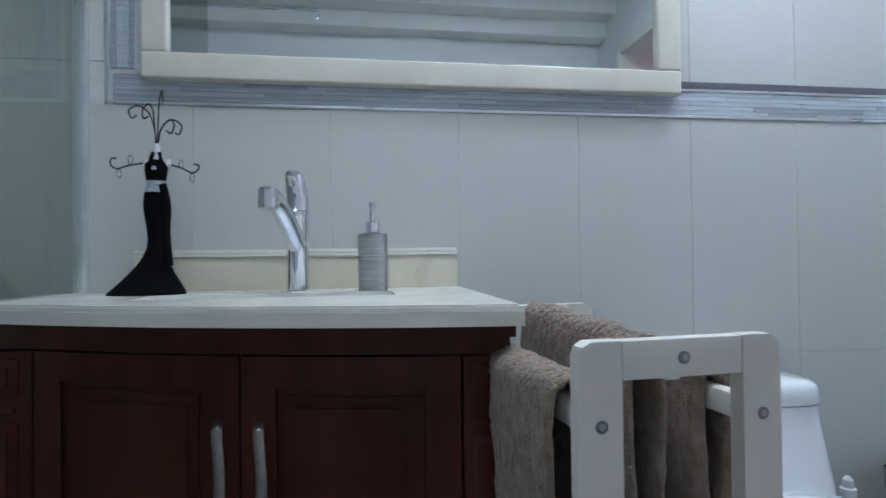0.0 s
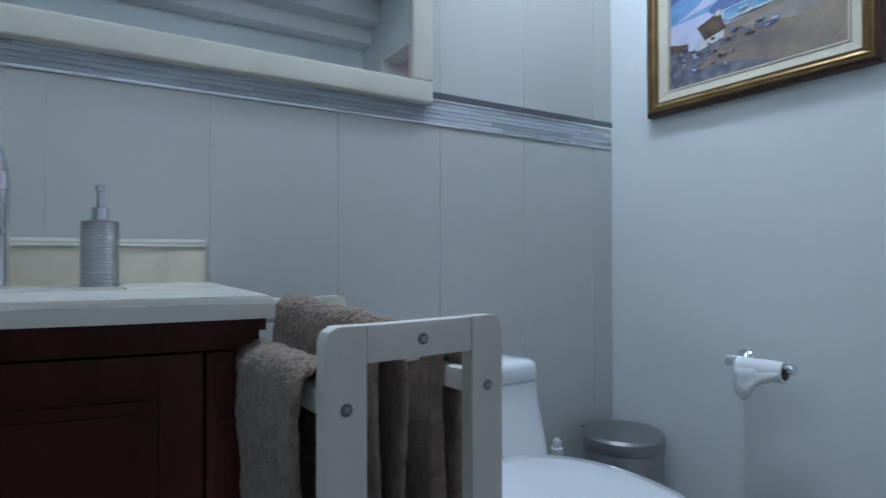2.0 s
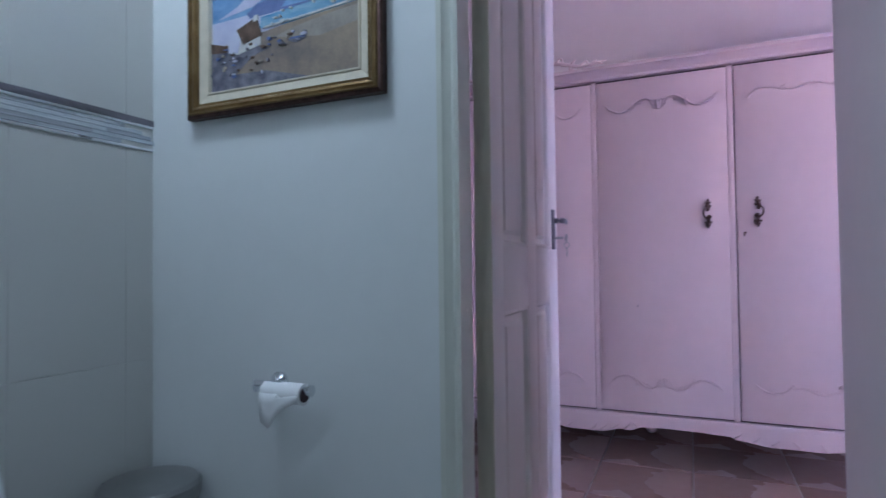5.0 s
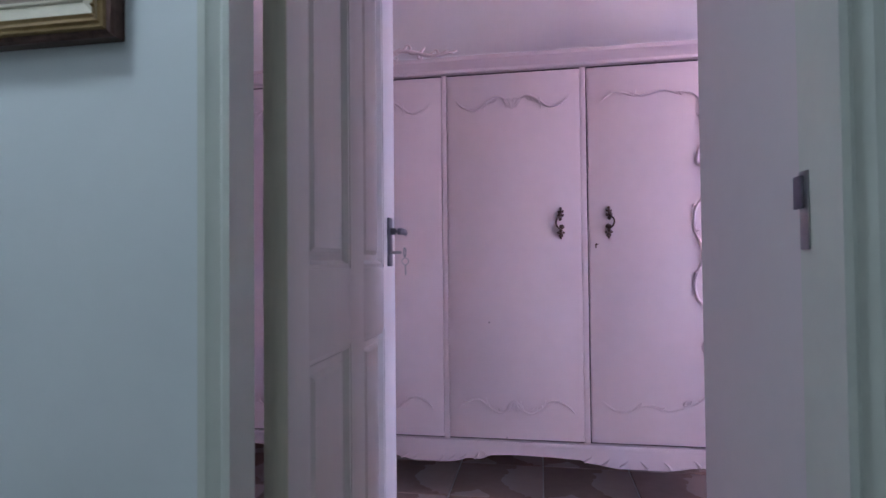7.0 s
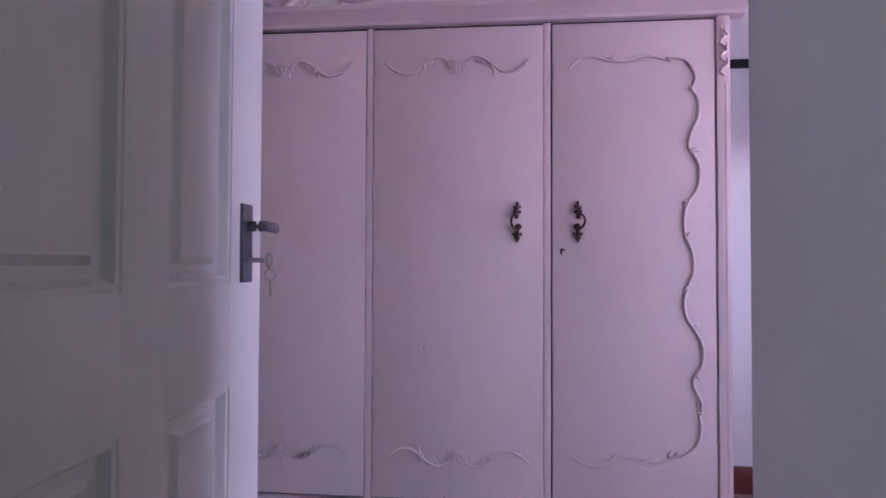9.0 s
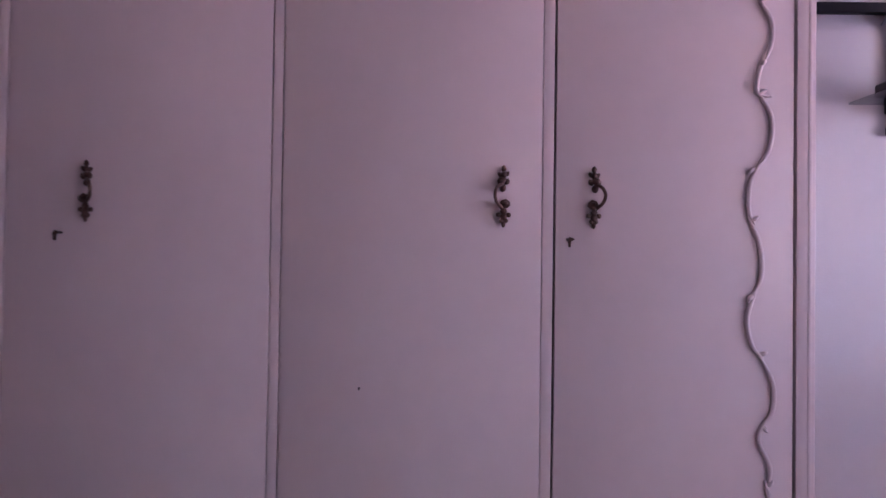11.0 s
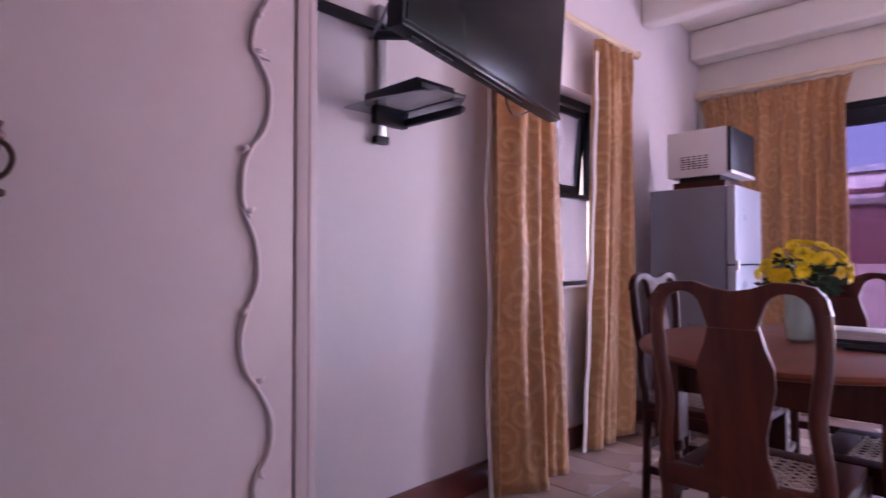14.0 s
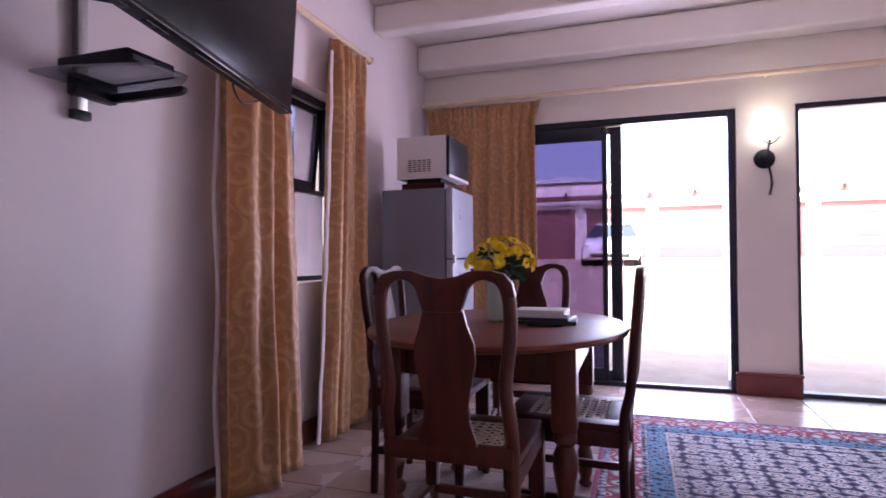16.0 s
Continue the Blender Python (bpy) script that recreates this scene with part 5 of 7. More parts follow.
def edge_scroll(parent, s, yo):
    """The long waving scroll on an outer door: s is the side of its outer edge, yo that edge."""
    q = lambda d, z: (yo - s * d, z)
    runs = [[q(0.47, 1.655), q(0.43, 1.69), q(0.38, 1.69), q(0.33, 1.672)], [q(0.35, 1.69), q(0.3, 1.675), q(0.22, 1.692), q(0.155, 1.672)],
            [q(0.16, 1.685), q(0.1, 1.672), q(0.07, 1.62), q(0.085, 1.575)], [q(0.09, 1.59), q(0.062, 1.545), q(0.062, 1.49), q(0.085, 1.44)],
            [q(0.075, 1.47), q(0.09, 1.42), q(0.09, 1.385), q(0.06, 1.378)], [q(0.09, 1.39), q(0.06, 1.33), q(0.066, 1.26), q(0.1, 1.21)],
            [q(0.08, 1.24), q(0.105, 1.19), q(0.108, 1.13), q(0.095, 1.1)], [q(0.11, 1.115), q(0.085, 1.06), q(0.08, 0.99), q(0.105, 0.935)],
            [q(0.09, 0.96), q(0.11, 0.9), q(0.1, 0.84), q(0.075, 0.81)], [q(0.085, 0.82), q(0.055, 0.76), q(0.055, 0.7), q(0.08, 0.655)],
            [q(0.06, 0.69), q(0.085, 0.64), q(0.06, 0.58), q(0.065, 0.53)], [q(0.07, 0.55), q(0.06, 0.5), q(0.075, 0.44), q(0.13, 0.4)],
            [q(0.12, 0.405), q(0.16, 0.405), q(0.15, 0.425)], [q(0.16, 0.39), q(0.22, 0.375), q(0.28, 0.395), q(0.34, 0.39)],
            [q(0.32, 0.405), q(0.37, 0.37), q(0.43, 0.375), q(0.475, 0.41)]]
    for r in runs:
        vine(parent, r, 0.0054, "scroll")
    for d, z, dd, dz in ((0.34, 1.68, -0.02, 0.03), (0.155, 1.68, -0.015, -0.02), (0.085, 1.585, -0.012, -0.02), (0.075, 1.455, 0.014, -0.02), (0.09, 1.385, -0.03, 0.012),
                         (0.1, 1.22, 0.016, -0.02), (0.1, 1.11, -0.02, 0.012), (0.1, 0.945, 0.016, -0.02), (0.08, 0.82, -0.02, 0.01), (0.075, 0.665, -0.016, -0.018),
                         (0.065, 0.54, -0.016, 0.016), (0.14, 0.41, -0.01, 0.02), (0.25, 0.385, -0.02, 0.014), (0.335, 0.395, -0.012, 0.024)):
        leaf_sprig(parent, yo - s * d, z, s * -dd * 0.7, dz * 0.7, 0.0048, WF - 0.003)


def blob(bm, y, z, ry, rz, out, tilt=0.0):
    """A cast leaf or bead: a flattened lens on the door face."""
    b = lathe([(0.02, -1.0), (0.6, -0.75), (1.0, -0.1), (0.75, 0.6), (0.1, 1.0)], (0, 0, 0), 10)
    for v in b.verts:
        p = v.co
        yy, zz = p.y * ry, p.z * rz
        v.co = (WF - 0.002 - out * (0.5 + 0.5 * p.x), y + yy * math.cos(tilt) - zz * math.sin(tilt), z + yy * math.sin(tilt) + zz * math.cos(tilt))
    return join(bm, b)


def wardrobe_handle(parent, y, s):
    """Cast bronze pull: a leafy mount above and below and a bail curved between them."""
    b = None
    for dy, z, ry, rz, out, tilt in ((0, 1.213, 0.006, 0.008, 0.01, 0), (-0.007, 1.202, 0.005, 0.007, 0.008, 0.7), (0.008, 1.2, 0.005, 0.007, 0.008, -0.7), (0, 1.2, 0.007, 0.009, 0.012, 0),
                                     (0.005, 1.187, 0.011, 0.009, 0.014, -0.5), (-0.007, 1.185, 0.006, 0.008, 0.009, 0.5), (0.002, 1.171, 0.008, 0.009, 0.01, 0.3)):
        b = blob(b, y + s * dy, z, ry, rz, out, s * tilt)
    h = part("handle_rose", b, bronze, parent, "dark bronze leaf-shaped handle mount")
    b = None
    for dy, z, ry, rz, out, tilt in ((-0.003, 1.137, 0.0125, 0.011, 0.014, 0.2), (-0.003, 1.137, 0.007, 0.006, 0.018, 0), (0, 1.121, 0.008, 0.008, 0.012, 0), (-0.011, 1.113, 0.006, 0.006, 0.009, 0.9),
                                     (0.011, 1.113, 0.006, 0.006, 0.009, -0.9), (0, 1.109, 0.008, 0.009, 0.012, 0), (-0.005, 1.1, 0.005, 0.006, 0.008, 0.5), (0.005, 1.1, 0.005, 0.006, 0.008, -0.5), (0, 1.093, 0.005, 0.008, 0.009, 0)):
        b = blob(b, y + s * dy, z, ry, rz, out, s * tilt)
    part("handle_rose", b, bronze, parent, "dark bronze leaf-shaped handle mount")
    part("bail", tube(smoothed([(WF - 0.01, y + s * 0.002, 1.18), (WF - 0.02, y + s * 0.014, 1.173), (WF - 0.025, y + s * 0.02, 1.157), (WF - 0.02, y + s * 0.016, 1.14), (WF - 0.012, y + s * 0.004, 1.128)], 5), 0.0038, 8), bronze, h)


HANDLES = {0: (-1.632, -1), 1: (-1.437, 1), 2: (-0.53, -1), 3: (-0.23, 1), 4: (0.36, 1)}
KEY_SPOTS = {0: -1.577, 2: -0.475, 4: 0.31}
for k, (ya, yb) in enumerate(doors):
    d = part("door", box(WF, ya, WZ0, WF + 0.021, yb, WZ1, 0.003), ward_paint, wr)
    wardrobe_handle(d, *HANDLES[k])
    if k in KEY_SPOTS:
        y = KEY_SPOTS[k]
        part("key", tube([(WF + 0.001, y, 1.062), (WF - 0.022, y, 1.062)], 0.003, 6, bm=slab([(y - 0.012, 1.062), (y, 1.067), (y + 0.004, 1.06), (y + 0.002, 1.045), (y - 0.002, 1.045), (y - 0.003, 1.057)], WF - 0.024, WF - 0.02, "x")), bronze, d)
    if k in (1, 2, 3):
        garland(d, (ya + yb) / 2, 1.68, 0.245, False)
        garland(d, (ya + yb) / 2, 0.375, 0.245, True)
    else:
        edge_scroll(d, -1 if k == 0 else 1, ya - 0.009 if k == 0 else yb + 0.007)
for y, z in ((-1.13, 0.733), (-1.2, 0.245)):
    part("chip", lathe([(0.002, -0.003), (0.003, 0), (0.002, 0.003)], (WF - 0.001, y, z), 6), groove_dark, wr, "chipped paint")
# crest on the cornice: a shell between leafy scrolls
def curl(parent, y, z, r, s, turn, thick=0.006):
    """A spiral tendril, winding inwards from an angle in degrees."""
    pts = [(WF - 0.046, y + s * r * (1 - 0.11 * k) * math.cos(radians(turn + 48 * k)), z + r * (1 - 0.11 * k) * math.sin(radians(turn + 48 * k))) for k in range(8)]
    part("crest_curl", tube(smoothed(pts, 3), [thick * (1 - 0.025 * k) for k in range(22)], 7), ward_paint, parent, smooth=60)


for s in (-1, 1):
    vine(wr, [(WC + s * 0.02, 1.872), (WC + s * 0.08, 1.905), (WC + s * 0.14, 1.915), (WC + s * 0.2, 1.9), (WC + s * 0.26, 1.886), (WC + s * 0.33, 1.895), (WC + s * 0.37, 1.902)], 0.0085, "crest_scroll", WF - 0.046)
    for y, z, r, turn in ((0.055, 1.925, 0.028, 200), (0.1, 1.886, 0.02, 60), (0.15, 1.928, 0.02, 240), (0.21, 1.884, 0.014, 90), (0.275, 1.902, 0.014, 250)):
        curl(wr, WC + s * y, z, r, s, turn)
    for d, z, dd, dz, r in ((0.02, 1.9, 0.035, 0.065, 0.009), (0.07, 1.9, 0.05, 0.03, 0.007), (0.12, 1.91, 0.035, 0.032, 0.006), (0.16, 1.905, 0.05, -0.012, 0.006), (0.2, 1.9, 0.03, 0.025, 0.006), (0.24, 1.888, 0.04, 0.022, 0.005), (0.3, 1.89, 0.03, 0.02, 0.005), (0.33, 1.896, 0.03, -0.01, 0.005)):
        leaf_sprig(wr, WC + s * d, z, s * dd, dz, r, WF - 0.046)
b = bmesh.new()
for k in range(-3, 4):   # fluted shell
    a = radians(90 + 24 * k)
    tube([(WF - 0.04, WC, 1.876), (WF - 0.052, WC + 0.05 * math.cos(a), 1.876 + 0.055 * math.sin(a)), (WF - 0.046, WC + 0.066 * math.cos(a), 1.876 + 0.085 * math.sin(a))], [0.006, 0.012, 0.007], 7, bm=b)
part("crest_shell", b, ward_paint, wr, smooth=60)
# apron with a waved lower edge
drops = [(0.0, 0.052), (0.06, 0.06), (0.17, 0.078), (0.31, 0.078), (0.41, 0.058), (0.44, 0.062), (0.5, 0.042), (0.6, 0.038), (0.72, 0.04), (0.86, 0.046), (0.9, 0.06), (1.02, 0.075), (1.2, 0.076), (1.34, 0.058), (1.4, 0.062), (1.47, 0.1)]
edge = []
for i in range(161):
    y = WC - 1.47 + 2.94 * i / 160
    t = abs(y - WC)
    k = max(n for n in range(len(drops) - 1) if drops[n][0] <= t + 1e-6)
    f = (t - drops[k][0]) / (drops[k + 1][0] - drops[k][0])
    f = f * f * (3 - 2 * f)
    edge.append((y, 0.214 - drops[k][1] - f * (drops[k + 1][1] - drops[k][1])))
part("apron", slab([(WC - 1.47, 0.215)] + edge + [(WC + 1.47, 0.215)], WF - 0.006, WF + 0.018, "x"), ward_paint, wr, smooth=20)
part("apron_moulding", box(WF - 0.012, WC - 1.475, 0.212, WF + 0.02, WC + 1.475, 0.232, 0.004), ward_paint, wr)
for s in (-1, 1):
    for t, z, dt, dz, r in ((0.06, 0.155, 0.03, 0.03, 0.005), (0.1, 0.145, 0.035, 0.032, 0.0045), (0.15, 0.142, 0.03, 0.026, 0.004), (0.27, 0.14, 0.02, 0.03, 0.0045), (0.31, 0.142, 0.03, 0.03, 0.0045),
                            (0.36, 0.15, 0.035, 0.028, 0.004), (0.42, 0.155, 0.02, 0.03, 0.006), (0.47, 0.17, -0.02, 0.02, 0.004), (0.88, 0.16, 0.03, 0.028, 0.006), (0.95, 0.15, 0.03, 0.03, 0.0045),
                            (1.02, 0.145, 0.035, 0.03, 0.0045), (1.13, 0.142, -0.03, 0.03, 0.0045), (1.22, 0.145, -0.03, 0.03, 0.0045), (1.33, 0.158, -0.025, 0.028, 0.006)):
        leaf_sprig(wr, WC + s * t, z, s * dt, dz, r, WF - 0.0075)
for y in (WC - 1.43, WC - 0.5, WC + 0.5, WC + 1.43):
    for x in ((WF + 0.04, WB - 0.06) if abs(y - WC) > 1 else (WB - 0.06,)):
        part("foot", lathe([(0.02, 0.0), (0.03, 0.02), (0.025, 0.06), (0.035, 0.12), (0.035, 0.195)], (x, y, 0), 12), ward_paint, wr)

# ---- television on its wall bracket ----
tv = thing("television", (1.77, -2.77, 1.52), "black flat television angled out on a wall bracket", "television")
PL, PR = Vector((1.657, -2.30, 1.52)), Vector((1.88, -3.236, 1.52))
ux = (PR - PL).normalized()
un = Vector((ux.y, -ux.x, 0))  # towards the viewer
if un.x > 0:
    un = -un
up = (Vector((0, 0, 1)) + un * 0.06).normalized()


def tvbox(a0, a1, n0, n1, h0, h1, bev=0.003):
    b = box(a0, n0, h0, a1, n1, h1, bev)
    m = Matrix((ux, un, up)).transposed()
    bmesh.ops.transform(b, matrix=m.to_4x4(), verts=b.verts)
    bmesh.ops.translate(b, verts=b.verts, vec=PL)
    return b


L = (PR - PL).length
part("casing", tvbox(0, L, -0.045, -0.003, 0, 0.565, 0.004), black_plastic, tv)
part("bezel", tvbox(0, L, -0.003, 0.002, 0, 0.014, 0.001), black_gloss, tv, "glossy black lower trim")
part("screen", tvbox(0.012, L - 0.012, -0.003, 0.0, 0.015, 0.553, 0.0005), screen, tv)
for a in (0.06, 0.16, 0.2):
    part("port", tvbox(a, a + 0.04, -0.034, -0.018, -0.003, 0.002, 0.002), black_plastic, tv)
part("speaker_grille", tvbox(0.35, L - 0.3, -0.036, -0.016, -0.003, 0.001, 0.001), black_plastic, tv)
bk = thing("tv_bracket", (EAST, -2.86, 1.9), "black swing-arm television bracket with cables", "bracket")
part("wall_rail", box(EAST - 0.03, -2.98, 1.9, EAST - 0.002, -2.35, 1.935, 0.003), black_plastic, bk)
part("arm", tube([(EAST - 0.02, -2.86, 1.88), (2.15, -2.95, 1.82), (1.83, -2.78, 1.78)], 0.018, 8), black_plastic, bk)
part("cable", tube(smoothed([(EAST - 0.015, -2.84, 1.86), (2.38, -2.84, 1.92), (2.3, -2.82, 1.96), (2.1, -2.75, 1.9), (1.86, -2.66, 1.8)], 5), 0.006, 6), silver_plastic, bk, "grey cable")
part("cable", tube(smoothed([(1.86, -2.9, 1.6), (1.88, -2.93, 1.53), (1.9, -3.0, 1.5), (1.9, -3.08, 1.53)], 5), 0.003, 6), black_plastic, bk)
pl = thing("media_shelf", (EAST, -2.9, 1.5), "glass media shelf on a chrome wall pole", "shelf")
part("pole", box(EAST - 0.03, -2.908, 1.5, EAST - 0.002, -2.872, 2.0, 0.004), brushed, pl)
part("pole_cap", box(EAST - 0.034, -2.92, 1.47, EAST - 0.002, -2.86, 1.5, 0.004), black_plastic, pl)
part("glass_plate", slab([(EAST - 0.02, -2.72), (EAST - 0.02, -3.09), (2.2, -3.04), (2.05, -2.93), (2.05, -2.8), (2.3, -2.73)], 1.575, 1.583), shelf_pane, pl).visible_shadow = False
for y in (-2.985,):   # clamp arm with a rounded nose
    part("arm", slab([(EAST - 0.02, 1.545), (2.14, 1.545), (2.115, 1.552), (2.11, 1.562), (2.118, 1.572), (EAST - 0.02, 1.574)], y - 0.011, y + 0.011, "y", bev=0.003), black_plastic, pl)
part("collar", box(EAST - 0.06, -3.0, 1.54, EAST - 0.018, -2.84, 1.605, 0.01, 3), black_plastic, pl)
dv = thing("dvd_player", (2.2, -2.9, 1.583), "slim black disc player on the glass shelf", "disc player")
part("case", box(2.12, -2.95, 1.584, 2.4, -2.77, 1.628, 0.008, 3), black_plastic, dv)
part("front_strip", box(2.118, -2.93, 1.598, 2.12, -2.79, 1.613), silver_plastic, dv)


# ---- curtains and rails ----
def curtain(a0, a1, wall, z0, z1, folds, along, depth, flare, seed, lean=0.0, out=0.0):
    """A gathered curtain hung along x or y at a distance from its wall; wider at the foot by flare."""
    rng = random.Random(seed)
    b = bmesh.new()
    uv = b.loops.layers.uv.new("UVMap")
    nu, nv = 56 + folds * 12, 48
    ph = rng.uniform(0, 6)
    drift = [rng.uniform(0, 6.28) for _ in range(6)]

    def fold(u, v):
        """Round folds that wander sideways as they fall, broader low down."""
        p = 2 * math.pi * folds * (u + 0.05 * math.sin(2.2 * v + drift[0]) * math.sin(math.pi * u) + 0.06 * math.sin(2 * math.pi * u + drift[1]))
        a = 0.75 + 0.25 * math.sin(3.1 * u + drift[2])
        return a * (math.sin(p + ph) + 0.3 * math.sin(2 * p + drift[3] + 0.8 * v) + 0.08 * math.sin(3.7 * p + drift[4] - 1.1 * v))

    grid = []
    for j in range(nv + 1):
        v = j / nv
        z = z0 + (z1 - z0) * v
        row = []
        width = 1 + flare * (1 - v) ** 1.2 + 0.1 * max(0, (v - 0.93) / 0.07)
        head = max(0.0, (v - 0.86) / 0.14)
        for i in range(nu + 1):
            u = i / nu
            c = (a0 + a1) / 2 + (a1 - a0) * (u - 0.5) * width + lean * (1 - v) ** 1.5
            w = fold(u, v) * depth * (1.15 - 0.6 * head)
            w += head * 0.5 * depth * math.sin(2 * math.pi * folds * 2.5 * u + ph) * (0.5 + math.sin(math.pi * min(1, head * 1.1)))
            w -= out * (1 - v) ** 1.5
            w += 0.5 * depth * noise.noise((u * 5, v * 1.6, seed)) + 0.3 * depth * noise.noise((u * 4, v * 3, seed)) + 0.007 * noise.noise((u * 9, v * 5, seed)) + 0.0025 * noise.noise((u * 25, v * 14, seed))
            row.append((b.verts.new((c, wall + w, z) if along == "x" else (wall + w, c, z)), u * abs(a1 - a0) * 1.5, z))
        grid.append(row)
    for r0, r1 in zip(grid, grid[1:]):
        for k in range(nu):
            q = (r0[k], r0[k + 1], r1[k + 1], r1[k])
            f = b.faces.new([p[0] for p in q])
            for lp, p in zip(f.loops, q):
                lp[uv].uv = (p[1], p[2])
    at = ((a0 + a1) / 2, wall, z0) if along == "x" else (wall, (a0 + a1) / 2, z0)
    root = thing("curtain", at, "floor-length gold damask curtain with pinch pleats, drawn aside", "curtain", "gold curtains")
    ob = part("drape", b, curtain_cloth, root, smooth=180)
    md = ob.modifiers.new("thick", "SOLIDIFY")
    md.thickness, md.offset = 0.004, 0
    return root


cu = curtain(-3.89, -3.46, 2.345, 0.01, 2.275, 2, "y", 0.05, 0.2, 5, out=0.05)
ln = [(2.385 + 0.006 * math.sin(1.3 * k) - 0.04 * (k / 14) ** 1.5, -3.452 + 0.006 * math.sin(1.1 * k + 1) + 0.045 * (k / 14), 2.25 - 2.24 * k / 14) for k in range(15)]
part("lining_edge", tube(ln, 0.014, 8, flat=0.4, axis=(1, 0, 0)), lining, cu, "pale lining edge")
cu = curtain(-4.74, -4.385, 2.355, 0.01, 2.275, 3, "y", 0.036, 0.45, 8, 0.06)
ln = [(2.37, -4.375 + 0.006 * math.sin(2.2 * k) + 0.16 * (k / 14) ** 1.3, 2.2 - 2.19 * k / 14) for k in range(15)]
part("lining_edge", tube(ln, 0.016, 8, flat=0.4, axis=(1, 0, 0)), lining, cu, "pale lining edge")
curtain(1.49, 2.38, -6.05, 0.01, 2.27, 9, "x", 0.03, 0.05, 11)


def rail(name, p0, p1, brackets):
    r = thing("curtain_rail", p0, "pale wooden curtain rail on wall brackets", "curtain rail", "curtain rails")
    part("pole", tube([p0, p1], 0.019, 14), pine, r)
    d = (Vector(p1) - Vector(p0)).normalized()
    for p, s in ((p0, -1), (p1, 1)):
        e = Vector(p) + d * s * 0.012
        part("finial", tube([Vector(p), Vector(p) + d * s * 0.008, e, e + d * s * 0.012], [0.023, 0.027, 0.024, 0.012], 14), pine, r)
    for q0, q1 in brackets:
        part("bracket", tube([q0, q1], 0.012, 8), pine, r)


rail("rail", (2.37, -4.86, 2.305), (2.37, -3.3, 2.305), [((2.37, -4.78, 2.305), (EAST, -4.78, 2.305)), ((2.37, -3.4, 2.305), (EAST, -3.4, 2.305))])
rail("rail", (2.44, -6.06, 2.31), (-2.9, -6.06, 2.31), [((2.3, -6.06, 2.31), (2.3, SOUTH, 2.31)), ((-0.16, -6.06, 2.31), (-0.16, SOUTH, 2.31)), ((-2.6, -6.06, 2.31), (-2.6, SOUTH, 2.31))])

# ---- fridge and microwave ----
fr = thing("fridge", (2.08, -5.19, 0), "grey two-door fridge freezer beside the sliding door", "fridge")
part("cabinet", box(1.89, -5.43, 0.03, 2.33, -4.95, 1.46, 0.008), fridge_side_shaded, fr)
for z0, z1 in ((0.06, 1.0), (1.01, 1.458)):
    part("door", box(1.835, -5.43, z0, 1.885, -4.95, z1, 0.01), fridge_doors_lit, fr)
part("handle", box(1.822, -4.99, 0.975, 1.84, -4.952, 1.03, 0.004), brushed, fr)
part("gasket", box(1.884, -5.42, 0.06, 1.892, -4.96, 1.455), black_plastic, fr)
for x in (1.92, 2.28):
    for y in (-5.38, -5.0):
        part("foot", lathe([(0.02, 0), (0.02, 0.03)], (x, y, 0), 10), black_plastic, fr)
mw = thing("microwave", (2.05, -5.17, 1.5), "white microwave oven with vent slots on top of the fridge", "microwave")
part("casing", box(1.885, -5.4, 1.53, 2.23, -4.97, 1.805, 0.006), white_plastic, mw)
part("door", box(1.862, -5.4, 1.535, 1.885, -4.97, 1.8, 0.005), black_plastic, mw, "dark glass door")
part("lower_trim", box(1.858, -5.4, 1.53, 1.884, -4.97, 1.55, 0.004), white_plastic, mw)
b = None
for i in range(5):
    for k in range(6):
        b = box(1.99 + 0.033 * i, -4.9705, 1.575 + 0.014 * k, 2.014 + 0.033 * i, -4.968, 1.581 + 0.014 * k, bm=b)
part("vent_slots", b, groove_dark, mw, smooth=0)
tray = thing("tray", (2.06, -5.17, 1.46), "dark wooden tray under the microwave", "tray")
part("board", box(1.9, -5.36, 1.461, 2.2, -4.985, 1.5, 0.004), mahogany, tray)
part("support", box(1.93, -5.33, 1.5, 2.17, -5.0, 1.53, 0.003), black_plastic, tray)

# ---- dining table ----
TCX, TCY, TRX, TRY = 1.262, -3.76, 0.5, 0.63
tb = thing("dining_table", (TCX, TCY, 0), "oval mahogany dining table with turned legs", "table")


def oval(rx, ry, z, n=56):
    return [(TCX + rx * math.cos(2 * math.pi * k / n), TCY + ry * math.sin(2 * math.pi * k / n), z) for k in range(n)]


part("tabletop", loft([oval(TRX - 0.02, TRY - 0.02, 0.722), oval(TRX - 0.004, TRY - 0.004, 0.726), oval(TRX, TRY, 0.735), oval(TRX - 0.003, TRY - 0.003, 0.745), oval(TRX - 0.012, TRY - 0.012, 0.75), oval(0.1, 0.1, 0.7505)]), table_wood, tb, smooth=30)
for x0, y0, x1, y1 in ((TCX - 0.3, TCY - 0.36, TCX + 0.3, TCY - 0.335), (TCX - 0.3, TCY + 0.335, TCX + 0.3, TCY + 0.36), (TCX - 0.325, TCY - 0.36, TCX - 0.3, TCY + 0.36), (TCX + 0.3, TCY - 0.36, TCX + 0.325, TCY + 0.36)):
    part("apron", box(x0, y0, 0.6, x1, y1, 0.722, 0.002), chair_wood, tb)
